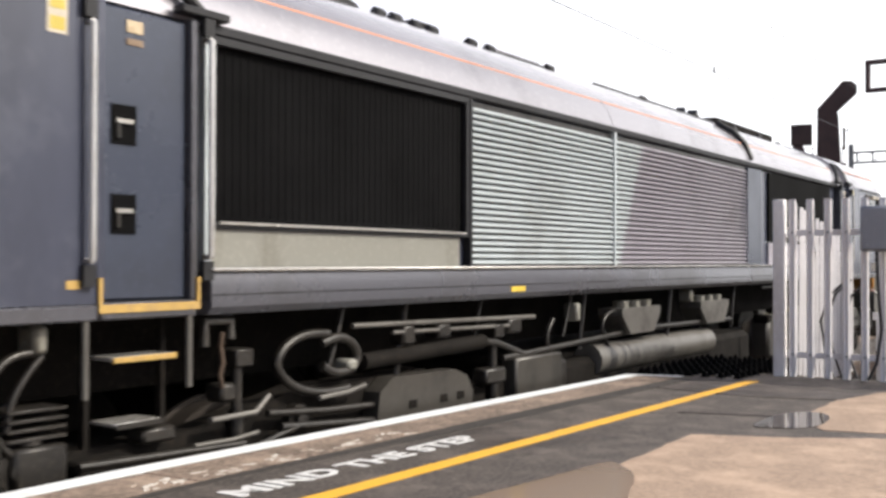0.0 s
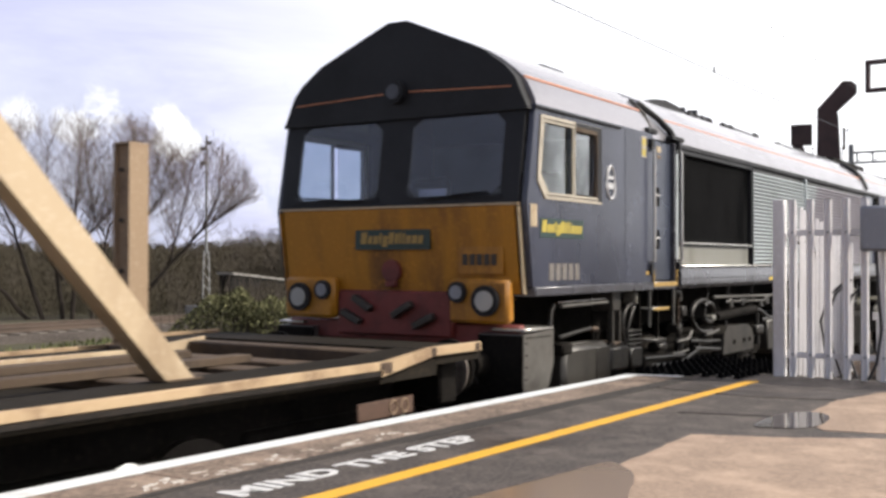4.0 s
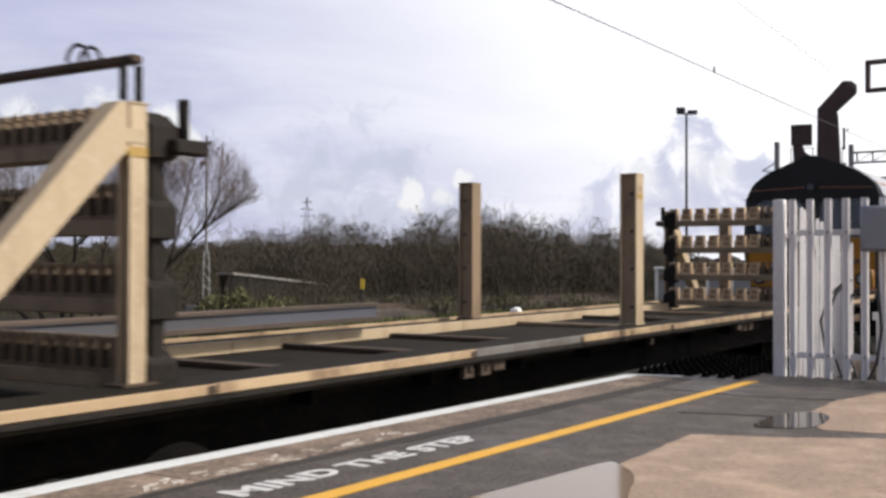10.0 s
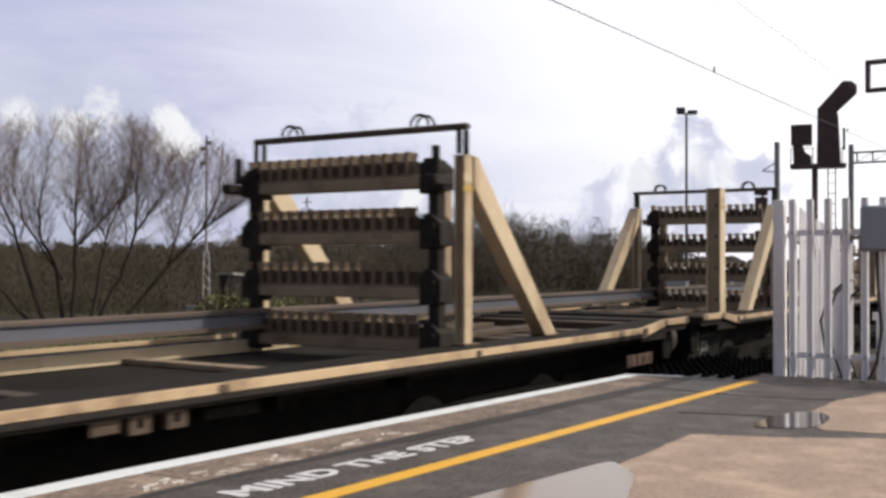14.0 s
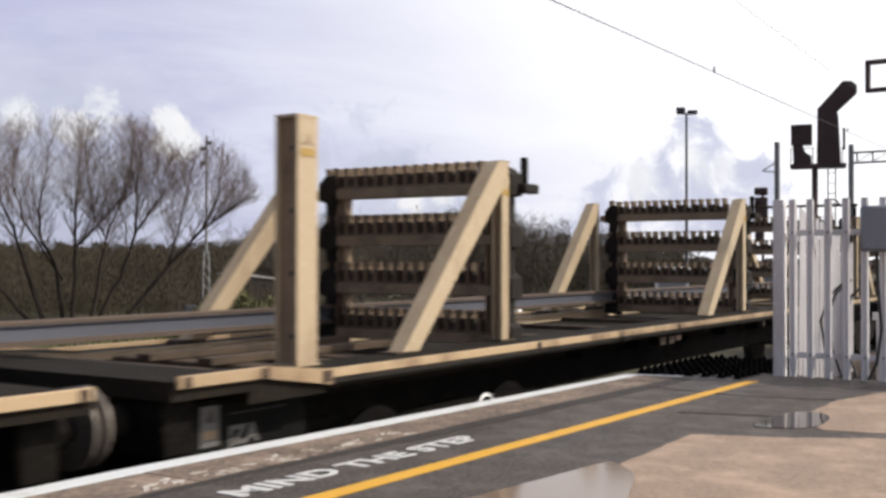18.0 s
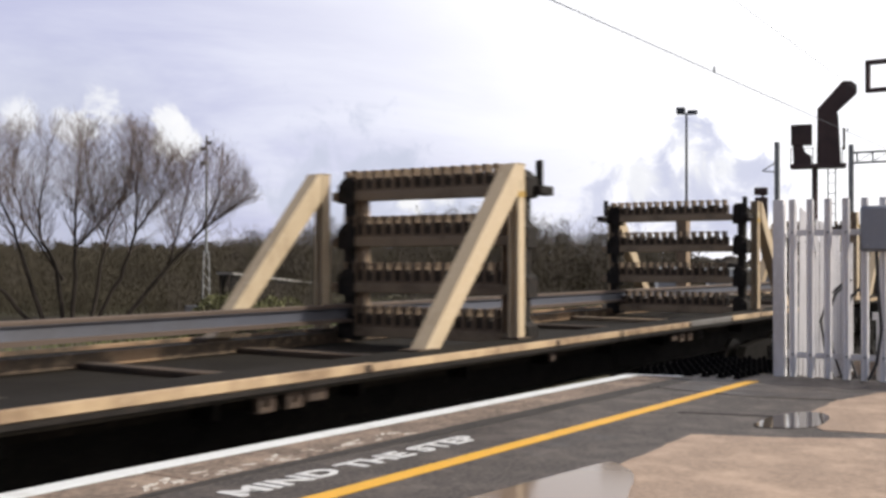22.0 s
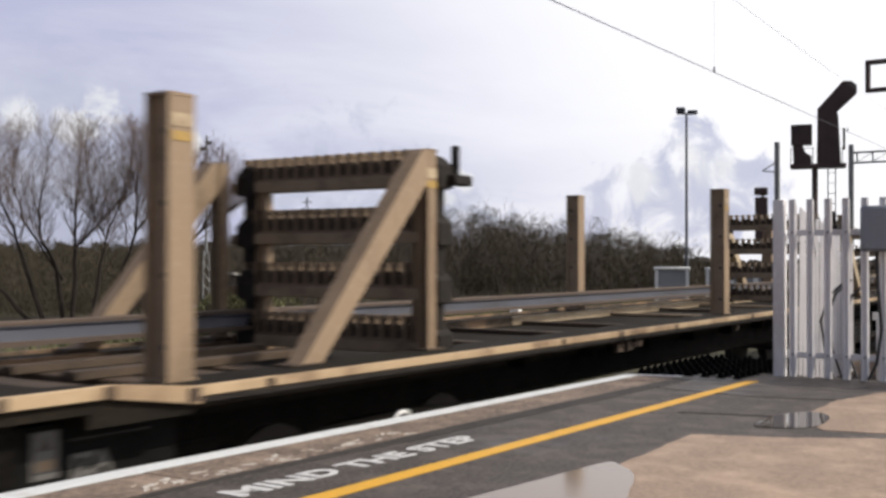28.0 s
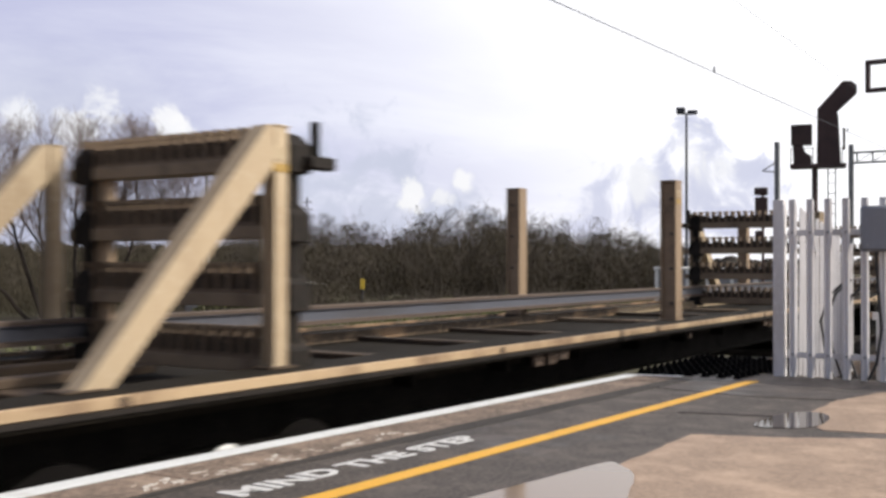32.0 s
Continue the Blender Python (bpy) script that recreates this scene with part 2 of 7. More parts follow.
M = {
    "loco_blue": mat("loco_blue", (0.046, 0.051, 0.076), 0.24, 0.1, dark=(0.02, 0.022, 0.033), light=(0.082, 0.088, 0.115), big=0.65, fine=3.5, amount=0.7, bump=0.02, streak=0.6, spec=0.58, rough_var=0.12),
    "loco_door": mat("loco_door", (0.036, 0.043, 0.065), 0.30, 0.1, big=1.2, amount=0.5, bump=0.03),
    "loco_roof": mat("loco_roof", (0.34, 0.33, 0.355), 0.2, 0.45, dark=(0.15, 0.145, 0.15), big=0.8, amount=0.6, bump=0.03, rough_var=0.08),
    "loco_sole": mat("loco_sole", (0.085, 0.085, 0.098), 0.27, 0.35, dark=(0.04, 0.036, 0.033), big=1.0, amount=0.6, bump=0.05),
    "loco_black": mat("loco_black", (0.010, 0.010, 0.012), 0.55, 0.0, big=2, amount=0.5, bump=0.08, spec=0.3),
    "loco_yellow": mat("loco_yellow", (0.400, 0.172, 0.010), 0.5, 0.0, dark=(0.14, 0.055, 0.012), big=2.2, amount=0.9, bump=0.06, streak=0.85, stain=(0.44, 0.68)),
    "loco_red": mat("loco_red", (0.15, 0.024, 0.02), 0.55, 0.0, dark=(0.05, 0.014, 0.012), big=3, amount=0.8, bump=0.08),
    "orange_line": mat("orange_line", (0.52, 0.22, 0.12), 0.5, bump=0.0, amount=0.3),
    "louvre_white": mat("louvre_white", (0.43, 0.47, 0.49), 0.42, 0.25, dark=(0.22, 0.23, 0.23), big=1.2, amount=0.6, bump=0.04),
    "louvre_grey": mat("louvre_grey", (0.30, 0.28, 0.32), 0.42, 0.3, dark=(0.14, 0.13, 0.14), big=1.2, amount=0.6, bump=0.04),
    "grille_dark": mat("grille_dark", (0.0028, 0.0028, 0.0032), 0.9, 0.0, big=1.5, amount=0.6, bump=0.1, light=(0.006, 0.006, 0.006), spec=0.08),
    "panel_pale": mat("panel_pale", (0.185, 0.182, 0.160), 0.5, 0.1, dark=(0.10, 0.09, 0.07), big=2.0, amount=0.8, bump=0.05, streak=0.7),
    "frame_cream": mat("frame_cream", (0.46, 0.41, 0.33), 0.45, 0.2, big=4, amount=0.5, bump=0.04),
    "chrome": mat("chrome", (0.58, 0.56, 0.53), 0.22, 0.7, dark=(0.28, 0.25, 0.22), big=4, amount=0.4, bump=0.0),
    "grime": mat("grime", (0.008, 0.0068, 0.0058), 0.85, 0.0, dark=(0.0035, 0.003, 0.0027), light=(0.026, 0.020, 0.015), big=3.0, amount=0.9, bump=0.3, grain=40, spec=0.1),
    "grime_grey": mat("grime_grey", (0.014, 0.012, 0.010), 0.42, 0.2, dark=(0.005, 0.004, 0.0035), light=(0.05, 0.042, 0.034), big=3.5, amount=0.95, bump=0.25, grain=40),
    "wheel_steel": mat("wheel_steel", (0.045, 0.038, 0.033), 0.55, 0.6, big=5, amount=0.7, bump=0.1),
    "sign_yellow": mat("sign_yellow", (0.55, 0.39, 0.04), 0.5, bump=0.0, amount=0.3, big=8),
    "sign_white": mat("sign_white", (0.78, 0.78, 0.76), 0.5, bump=0.0, amount=0.3, big=8),
    "plate_green": mat("plate_green", (0.013, 0.034, 0.030), 0.4, bump=0.0, amount=0.3, big=8),
    "bar_dark": mat("bar_dark", (0.03, 0.025, 0.02), 0.5, bump=0.0, amount=0.3, big=8),
    "cream": mat("cream", (0.475, 0.375, 0.25), 0.55, 0.0, dark=(0.25, 0.175, 0.105), light=(0.57, 0.48, 0.36), big=1.6, amount=0.8, bump=0.08, streak=0.6, vary=0.35),
    "cream_edge": mat("cream_edge", (0.44, 0.32, 0.19), 0.6, 0.0, dark=(0.15, 0.09, 0.05), light=(0.52, 0.41, 0.28), big=1.7, amount=0.85, bump=0.12, stain=(0.44, 0.66), vary=0.4),
    "beam_brown": mat("beam_brown", (0.25, 0.18, 0.112), 0.65, 0.0, dark=(0.08, 0.053, 0.033), light=(0.29, 0.225, 0.15), big=2.5, amount=0.75, bump=0.15, vary=0.3),
    "chair_rust": mat("chair_rust", (0.045, 0.029, 0.017), 0.85, 0.0, dark=(0.016, 0.011, 0.007), light=(0.13, 0.085, 0.05), big=9, amount=0.9, bump=0.25, vary=0.3),
    "clamp_dark": mat("clamp_dark", (0.0145, 0.0115, 0.0095), 0.8, 0.0, dark=(0.006, 0.005, 0.0042), light=(0.045, 0.031, 0.022), big=5, amount=0.85, bump=0.2, spec=0.25),
    "deck_dark": mat("deck_dark", (0.0135, 0.0108, 0.0075), 0.9, 0.0, dark=(0.006, 0.005, 0.0038), light=(0.038, 0.028, 0.018), big=1.1, amount=0.85, bump=0.35, grain=30, spec=0.15),
    "plank_brown": mat("plank_brown", (0.066, 0.042, 0.024), 0.8, 0.0, dark=(0.028, 0.019, 0.013), big=2.5, amount=0.8, bump=0.25, vary=0.3),
    "rail_rust": mat("rail_rust", (0.085, 0.058, 0.043), 0.7, 0.1, dark=(0.035, 0.025, 0.019), light=(0.13, 0.10, 0.078), big=0.6, amount=0.7, bump=0.08),
    "rail_web": mat("rail_web", (0.10, 0.105, 0.13), 0.42, 0.3, dark=(0.06, 0.052, 0.048), light=(0.14, 0.145, 0.165), big=0.5, amount=0.6, bump=0.05),
    "panel_pink": mat("panel_pink", (0.075, 0.04, 0.026), 0.7, bump=0.05, big=4, amount=0.8),
    "plate_grey": mat("plate_grey", (0.14, 0.132, 0.124), 0.6, 0.1, bump=0.05, big=3, amount=0.7, dark=(0.07, 0.055, 0.045)),
    "fence_white": mat("fence_white", (0.74, 0.72, 0.73), 0.5, 0.0, dark=(0.45, 0.41, 0.38), big=2.2, amount=0.6, bump=0.06, streak=0.7, vary=0.12),
    "box_grey": mat("box_grey", (0.24, 0.25, 0.28), 0.5, 0.2, big=3, amount=0.5, bump=0.05),
    "cable_black": mat("cable_black", (0.02, 0.02, 0.022), 0.6, bump=0.0, amount=0.3),
    "asphalt": wet_ground("asphalt", (0.105, 0.086, 0.076), (0.020, 0.0165, 0.0145), 0.48, 0.70, fine=42),
    "tan_slab": wet_ground("tan_slab", (0.335, 0.243, 0.178), (0.225, 0.16, 0.118), 0.60, 1.0, fine=34, big=0.55),
    "coping": wet_ground("coping", (0.265, 0.20, 0.158), (0.07, 0.051, 0.04), 0.60, 0.8, fine=30),
    "coping_edge": wet_ground("coping_edge", (0.20, 0.175, 0.15), (0.09, 0.08, 0.07), 0.60, 0.8, fine=50),
    "line_white": mat("line_white", (0.64, 0.66, 0.68), 0.6, dark=(0.34, 0.33, 0.31), big=2.6, fine=40, amount=0.6, bump=0.15, stain=(0.55, 0.75)),
    "line_yellow": mat("line_yellow", (0.64, 0.345, 0.032), 0.6, dark=(0.40, 0.24, 0.07), big=2.6, fine=40, amount=0.6, bump=0.15, stain=(0.5, 0.75)),
    "text_white": mat("text_white", (0.58, 0.58, 0.58), 0.6, dark=(0.13, 0.115, 0.105), light=(0.25, 0.23, 0.21), big=26, fine=70, amount=0.42, bump=0.15, stain=(0.5, 0.7)),
    "worn_white": mat("worn_white", (0.58, 0.55, 0.51), 0.7, dark=(0.34, 0.28, 0.23), big=12, fine=50, amount=0.95, bump=0.1, stain=(0.4, 0.6)),
    "water": glass_mat("water", (0.07, 0.06, 0.054), 0.05, 0.0, 1.33),
    "rubber": mat("rubber", (0.0035, 0.0035, 0.0038), 1.0, big=3, amount=0.5, bump=0.1, spec=0.03, rough_var=0.0),
    "brick": mat("brick", (0.20, 0.11, 0.08), 0.8, big=3, amount=0.7, bump=0.3, vary=0.4),
    "ballast": mat("ballast", (0.066, 0.054, 0.045), 0.95, dark=(0.024, 0.019, 0.016), light=(0.19, 0.165, 0.145), big=0.5, fine=14, amount=0.9, bump=1.0, grain=16, spec=0.2),
    "sleeper": mat("sleeper", (0.15, 0.13, 0.11), 0.85, big=2, amount=0.7, bump=0.3, vary=0.3),
    "field": mat("field", (0.062, 0.056, 0.033), 0.95, dark=(0.04, 0.03, 0.021), light=(0.095, 0.105, 0.042), big=0.12, fine=2.5, amount=0.9, bump=0.8, grain=6, spec=0.2),
    "grass": leaf_mat("grass", (0.105, 0.118, 0.046), (0.065, 0.073, 0.030)),
    "bush_leaf": leaf_mat("bush_leaf", (0.15, 0.147, 0.075), (0.10, 0.10, 0.052)),
    "dead_leaf": leaf_mat("dead_leaf", (0.070, 0.060, 0.042), (0.056, 0.048, 0.034)),
    "bark": mat("bark", (0.030, 0.024, 0.020), 0.9, big=2, amount=0.6, bump=0.2, spec=0.15),
    "twig": mat("twig", (0.155, 0.118, 0.105), 0.9, big=0.5, amount=0.4, bump=0.0, spec=0.2),
    "signal_black": mat("signal_black", (0.045, 0.022, 0.020), 0.6, dark=(0.018, 0.012, 0.012), light=(0.12, 0.035, 0.025), big=2, amount=0.6, bump=0.05),
    "signal_pole": mat("signal_pole", (0.06, 0.03, 0.03), 0.6, big=2, amount=0.5, bump=0.05),
    "galvanised": mat("galvanised", (0.28, 0.285, 0.29), 0.5, 0.4, big=1.5, amount=0.5, bump=0.05),
    "steel_dark": mat("steel_dark", (0.075, 0.08, 0.095), 0.55, 0.3, big=1.5, amount=0.5, bump=0.05),
    "hut_grey": mat("hut_grey", (0.24, 0.245, 0.26), 0.6, big=1.2, amount=0.5, bump=0.08),
    "hut_white": mat("hut_white", (0.70, 0.70, 0.69), 0.6, big=1.2, amount=0.4, bump=0.05),
    "concrete": mat("concrete", (0.24, 0.23, 0.215), 0.85, big=0.6, amount=0.8, bump=0.2, dark=(0.09, 0.08, 0.07)),
    "wall_dark": mat("wall_dark", (0.012, 0.011, 0.010), 0.9, big=0.5, amount=0.8, bump=0.2, spec=0.1),
    "far_woods": mat("far_woods", (0.045, 0.039, 0.033), 0.95, big=0.05, fine=0.6, amount=0.7, bump=0.0, dark=(0.029, 0.025, 0.021), spec=0.1),
    "label_dull": mat("label_dull", (0.36, 0.23, 0.06), 0.6, bump=0.0, amount=0.7, big=14, dark=(0.26, 0.17, 0.07)),
    "label_pale": mat("label_pale", (0.42, 0.335, 0.22), 0.6, bump=0.0, amount=0.7, big=14, dark=(0.26, 0.18, 0.10)),
    "cream_new": mat("cream_new", (0.60, 0.44, 0.28), 0.6, dark=(0.34, 0.22, 0.13), big=6, amount=0.6, bump=0.1, vary=0.2),
    "tank_grey": mat("tank_grey", (0.10, 0.094, 0.085), 0.45, 0.2, dark=(0.035, 0.03, 0.026), big=2.5, amount=0.85, bump=0.12),
    # base colour lowered: shade below the loco body is included
    "housing": mat("housing", (0.017, 0.0145, 0.012), 0.42, 0.2, dark=(0.007, 0.006, 0.005), light=(0.05, 0.043, 0.035), big=3.5, amount=0.9, bump=0.2),
    # post webs in brown, not cream: the channel's shade is in the colour
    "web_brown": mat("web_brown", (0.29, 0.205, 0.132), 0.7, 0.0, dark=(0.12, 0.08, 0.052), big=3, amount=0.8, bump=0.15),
    "twig_scrub": mat("twig_scrub", (0.09, 0.076, 0.064), 0.9, big=0.3, amount=0.5, bump=0.0, spec=0.1),
    "chair_rim": mat("chair_rim", (0.16, 0.108, 0.066), 0.7, dark=(0.06, 0.038, 0.024), light=(0.28, 0.205, 0.135), big=7, amount=0.8, bump=0.2, vary=0.4),
    "cab_lining": mat("cab_lining", (0.25, 0.26, 0.26), 0.7, big=2, amount=0.4, bump=0.0),
    # darkened likewise, with the under-body shade in the colour
    "box_steel": mat("box_steel", (0.040, 0.036, 0.031), 0.42, 0.2, dark=(0.011, 0.0095, 0.008), big=3, amount=0.8, bump=0.1, streak=0.5),
    "label_yellow": mat("label_yellow", (0.42, 0.33, 0.05), 0.5, bump=0.0, amount=0.4, big=9),
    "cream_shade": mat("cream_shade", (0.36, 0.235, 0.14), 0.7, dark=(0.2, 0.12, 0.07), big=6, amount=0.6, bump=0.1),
    "cream_dull": mat("cream_dull", (0.27, 0.19, 0.12), 0.6, 0.0, dark=(0.12, 0.078, 0.047), light=(0.36, 0.275, 0.19), big=1.6, amount=0.85, bump=0.08, streak=0.6, vary=0.3),
    "bank_brown": mat("bank_brown", (0.05, 0.036, 0.029), 0.95, dark=(0.02, 0.014, 0.012), light=(0.10, 0.075, 0.06), big=0.8, fine=16, amount=0.9, bump=0.8, grain=18, spec=0.1),
    "straw": leaf_mat("straw", (0.15, 0.14, 0.098), (0.09, 0.085, 0.058)),
    "glass_cab": glass_mat("glass_cab", (0.62, 0.68, 0.86), 0.02, 1.0),
    "glass_side": glass_mat("glass_side", (0.74, 0.82, 0.82), 0.02, 1.0, 2.1),
    "strip_worn": mat("strip_worn", (0.24, 0.15, 0.085), 0.7, dark=(0.055, 0.036, 0.022), light=(0.36, 0.26, 0.16), big=0.9, fine=14, amount=1.0, bump=0.12, stain=(0.40, 0.52)),
    "wet_film": glass_mat("wet_film", (0.20, 0.147, 0.11), 0.10, 0.0, 1.26),
    # colour of the platform's seam strip, dark for the shade there
    "tar": mat("tar", (0.03, 0.025, 0.022), 0.75, dark=(0.015, 0.013, 0.012), light=(0.07, 0.058, 0.05), big=4, fine=40, amount=0.8, bump=0.3),
    "board_black": mat("board_black", (0.009, 0.0086, 0.008), 0.85, big=2, amount=0.7, bump=0.05, spec=0.12, light=(0.022, 0.02, 0.019)),
    "badge_white": mat("badge_white", (0.42, 0.42, 0.43), 0.5, bump=0.0, amount=0.5, big=9),
    "number_grey": mat("number_grey", (0.15, 0.134, 0.12), 0.5, bump=0.0, amount=0.6, big=12),
    "buffer_steel": mat("buffer_steel", (0.17, 0.145, 0.125), 0.45, 0.3, dark=(0.06, 0.048, 0.04), big=6, amount=0.8, bump=0.1),
    "rust_brown": mat("rust_brown", (0.06, 0.036, 0.022), 0.8, dark=(0.024, 0.015, 0.01), light=(0.12, 0.08, 0.052), big=4, amount=0.85, bump=0.2, vary=0.3),
    "lamp_glass": glass_mat("lamp_glass", (0.36, 0.36, 0.345), 0.06),
}


# ---- mesh helpers ----
def bm_new():
    return bmesh.new()


def box(bm, x0, x1, y0, y1, z0, z1, bevel=0.0):
    vs = bmesh.ops.create_cube(bm, size=1.0)["verts"]
    for v in vs:
        v.co = Vector((x0 + (v.co.x + 0.5) * (x1 - x0), y0 + (v.co.y + 0.5) * (y1 - y0), z0 + (v.co.z + 0.5) * (z1 - z0)))
    if bevel:
        es = list({e for v in vs for e in v.link_edges})
        bmesh.ops.bevel(bm, geom=es, offset=bevel, segments=1, affect="EDGES")
    return bm


def prism(bm, pts, axis, a0, a1):
    """Extrudes a closed outline along axis 0, 1 or 2 from a0 to a1. pts: the two other coordinates, in x, y, z order."""
    def at(p, a):
        q = list(p)
        q.insert(axis, a)
        return Vector(q)
    n = len(pts)
    lo = [bm.verts.new(at(p, a0)) for p in pts]
    hi = [bm.verts.new(at(p, a1)) for p in pts]
    bm.faces.new(lo)
    bm.faces.new(hi[::-1])
    for i in range(n):
        bm.faces.new((lo[i], hi[i], hi[(i + 1) % n], lo[(i + 1) % n]))
    bmesh.ops.recalc_face_normals(bm, faces=bm.faces[:])
    return bm


def rod(bm, a, b, r, sides=8, r2=None):
    a, b = Vector(a), Vector(b)
    d = b - a
    m = Matrix.Translation((a + b) / 2) @ d.to_track_quat("Z", "Y").to_matrix().to_4x4()
    bmesh.ops.create_cone(bm, cap_ends=True, segments=sides, radius1=r, radius2=r if r2 is None else r2, depth=d.length, matrix=m)
    return bm


def tube(bm, pts, r, sides=6):
    """One bent round bar along pts; a closed ring where the last point is the first."""
    pts = [Vector(p) for p in pts]
    closed = (pts[0] - pts[-1]).length < 1e-6
    if closed:
        pts = pts[:-1]
    n, rings, u = len(pts), [], None
    for i, p in enumerate(pts):
        d = (pts[(i + 1) % n] - pts[i - 1]) if closed or 0 < i < n - 1 else (pts[1] - pts[0] if i == 0 else pts[-1] - pts[-2])
        d.normalize()
        if u is None:
            u = d.orthogonal()
        u = (u - d * u.dot(d)).normalized()
        v = d.cross(u)
        rings.append([bm.verts.new(p + r * (math.cos(2 * math.pi * k / sides) * u + math.sin(2 * math.pi * k / sides) * v)) for k in range(sides)])
    pairs = list(zip(rings, rings[1:])) + ([(rings[-1], rings[0])] if closed else [])
    for a, b in pairs:
        for k in range(sides):
            bm.faces.new((a[k], a[(k + 1) % sides], b[(k + 1) % sides], b[k]))
    if not closed:
        bm.faces.new(rings[0][::-1])
        bm.faces.new(rings[-1])
    return bm


def coil(bm, x, y, z0, z1, rad, r, turns=5):
    n = turns * 8
    return tube(bm, [(x + rad * math.cos(i * math.pi / 4), y + rad * math.sin(i * math.pi / 4), z0 + (z1 - z0) * i / n) for i in range(n + 1)], r, 5)


def arc(c, rad, a0, a1, n, plane="xz"):
    out = []
    for i in range(n + 1):
        a = radians(a0 + (a1 - a0) * i / n)
        u, v = rad * math.cos(a), rad * math.sin(a)
        out.append((c[0] + u, c[1], c[2] + v) if plane == "xz" else (c[0], c[1] + u, c[2] + v))
    return out


def mesh_from(bm, name, material, smooth=False):
    me = bpy.data.meshes.new(name)
    bm.to_mesh(me)
    bm.free()
    me.materials.append(M[material])
    me.shade_smooth()
    me.set_sharp_from_angle(angle=radians(60 if smooth else 36))
    return me


def part(name, bm, material, parent, label="", smooth=False):
    """One mesh object under a thing or under a part. bm may be a ready mesh."""
    me = bm if isinstance(bm, bpy.types.Mesh) else mesh_from(bm, name, material, smooth)
    ob = new(name, me)
    ob.parent = parent
    if label:
        ob["label"] = label
    return ob


def thing(name, label, category, at=None, group="", kind=""):
    ob = new(name)
    ob.empty_display_size = 0.2
    if at is not None:
        ob.matrix_world = at
    return tagged(ob, label, category, group, kind)


def solid(name, bm, material, label, category="", group="", kind="", at=None, smooth=False):
    ob = new(name, mesh_from(bm, name, material, smooth))
    if at is not None:
        ob.matrix_world = at
    return tagged(ob, label, category, group, kind)


def text_mesh(words, height, material, width=None):
    """Letters lying in the xy plane, their foot on y = 0, start at x = 0."""
    cu = bpy.data.curves.new("letters", "FONT")
    cu.body, cu.size, cu.extrude, cu.offset = words, height / 0.72, 0.0015, 0.006
    ob = bpy.data.objects.new("letters", cu)
    scene.collection.objects.link(ob)
    dg = bpy.context.evaluated_depsgraph_get()
    me = bpy.data.meshes.new_from_object(ob.evaluated_get(dg))
    bpy.data.objects.remove(ob)
    if width:
        xs = [v.co.x for v in me.vertices]
        k = width / (max(xs) - min(xs))
        for v in me.vertices:
            v.co.x = (v.co.x - min(xs)) * k
    me.materials.clear()
    me.materials.append(M[material])
    return me


def wobbly(pts, amp, steps, seed):
    """A closed outline with its edges cut into short uneven steps."""
    rng = random.Random(seed)
    out = []
    for (x0, y0), (x1, y1) in zip(pts, pts[1:] + pts[:1]):
        for i in range(steps):
            f = i / steps
            out.append((x0 + (x1 - x0) * f + rng.uniform(-amp, amp), y0 + (y1 - y0) * f + rng.uniform(-amp, amp)))
    return out


def rounded(pts, times=3):
    """A closed outline with its corners cut off again and again."""
    for _ in range(times):
        pts = [(a[0] * k + b[0] * (1 - k), a[1] * k + b[1] * (1 - k)) for a, b in zip(pts, pts[1:] + pts[:1]) for k in (0.75, 0.25)]
    return pts


def platform_z(x):
    return 0.915 - 0.0107 * min(max(0.0, x - 3.3), 8.0)


def sheet_on_platform(bm, pts, lift, thick=0.02):
    """A thin slab that follows the platform's fall, with the outline pts."""
    top = [bm.verts.new((x, y, platform_z(x) + lift)) for x, y in pts]
    low = [bm.verts.new((x, y, platform_z(x) + lift - thick)) for x, y in pts]
    bm.faces.new(top)
    n = len(pts)
    for i in range(n):
        bm.faces.new((top[i], low[i], low[(i + 1) % n], top[(i + 1) % n]))
    bmesh.ops.recalc_face_normals(bm, faces=bm.faces[:])
    bmesh.ops.triangulate(bm, faces=[f for f in bm.faces if len(f.verts) > 4])
    return bm


# ---- ground, tracks and platform ----
EDGE = 3.96            # the platform's edge over the track


def build_ground():
    bm = bm_new()
    xs = [-3000, -300, -60] + list(range(-40, 101, 7)) + [160, 400, 3000]
    ys = [-3000, -300, -60, -20, -6.2] + [8 + 4 * i for i in range(23)] + [160, 400, 3000]
    rng = random.Random(5)
    grid = [[bm.verts.new((x, y, -0.42 + (rng.uniform(-0.12, 0.12) if 14 < y < 110 and -50 < x < 120 else 0))) for y in ys] for x in xs]
    for i in range(len(xs) - 1):
        for j in range(len(ys) - 1):
            bm.faces.new((grid[i][j], grid[i + 1][j], grid[i + 1][j + 1], grid[i][j + 1]))
    solid("ground", bm, "field", "rough grass and bare soil beside the railway", "ground", kind="structure", smooth=True)


def rail_outline(h=0.159):
    k = h / 0.159
    half = [(0.07, 0.0), (0.07, 0.012), (0.012, 0.03), (0.009, 0.11), (0.033, 0.122), (0.036, 0.15), (0.028, 0.159)]
    return [(y, z * k) for y, z in half] + [(-y, z * k) for y, z in half[::-1]]


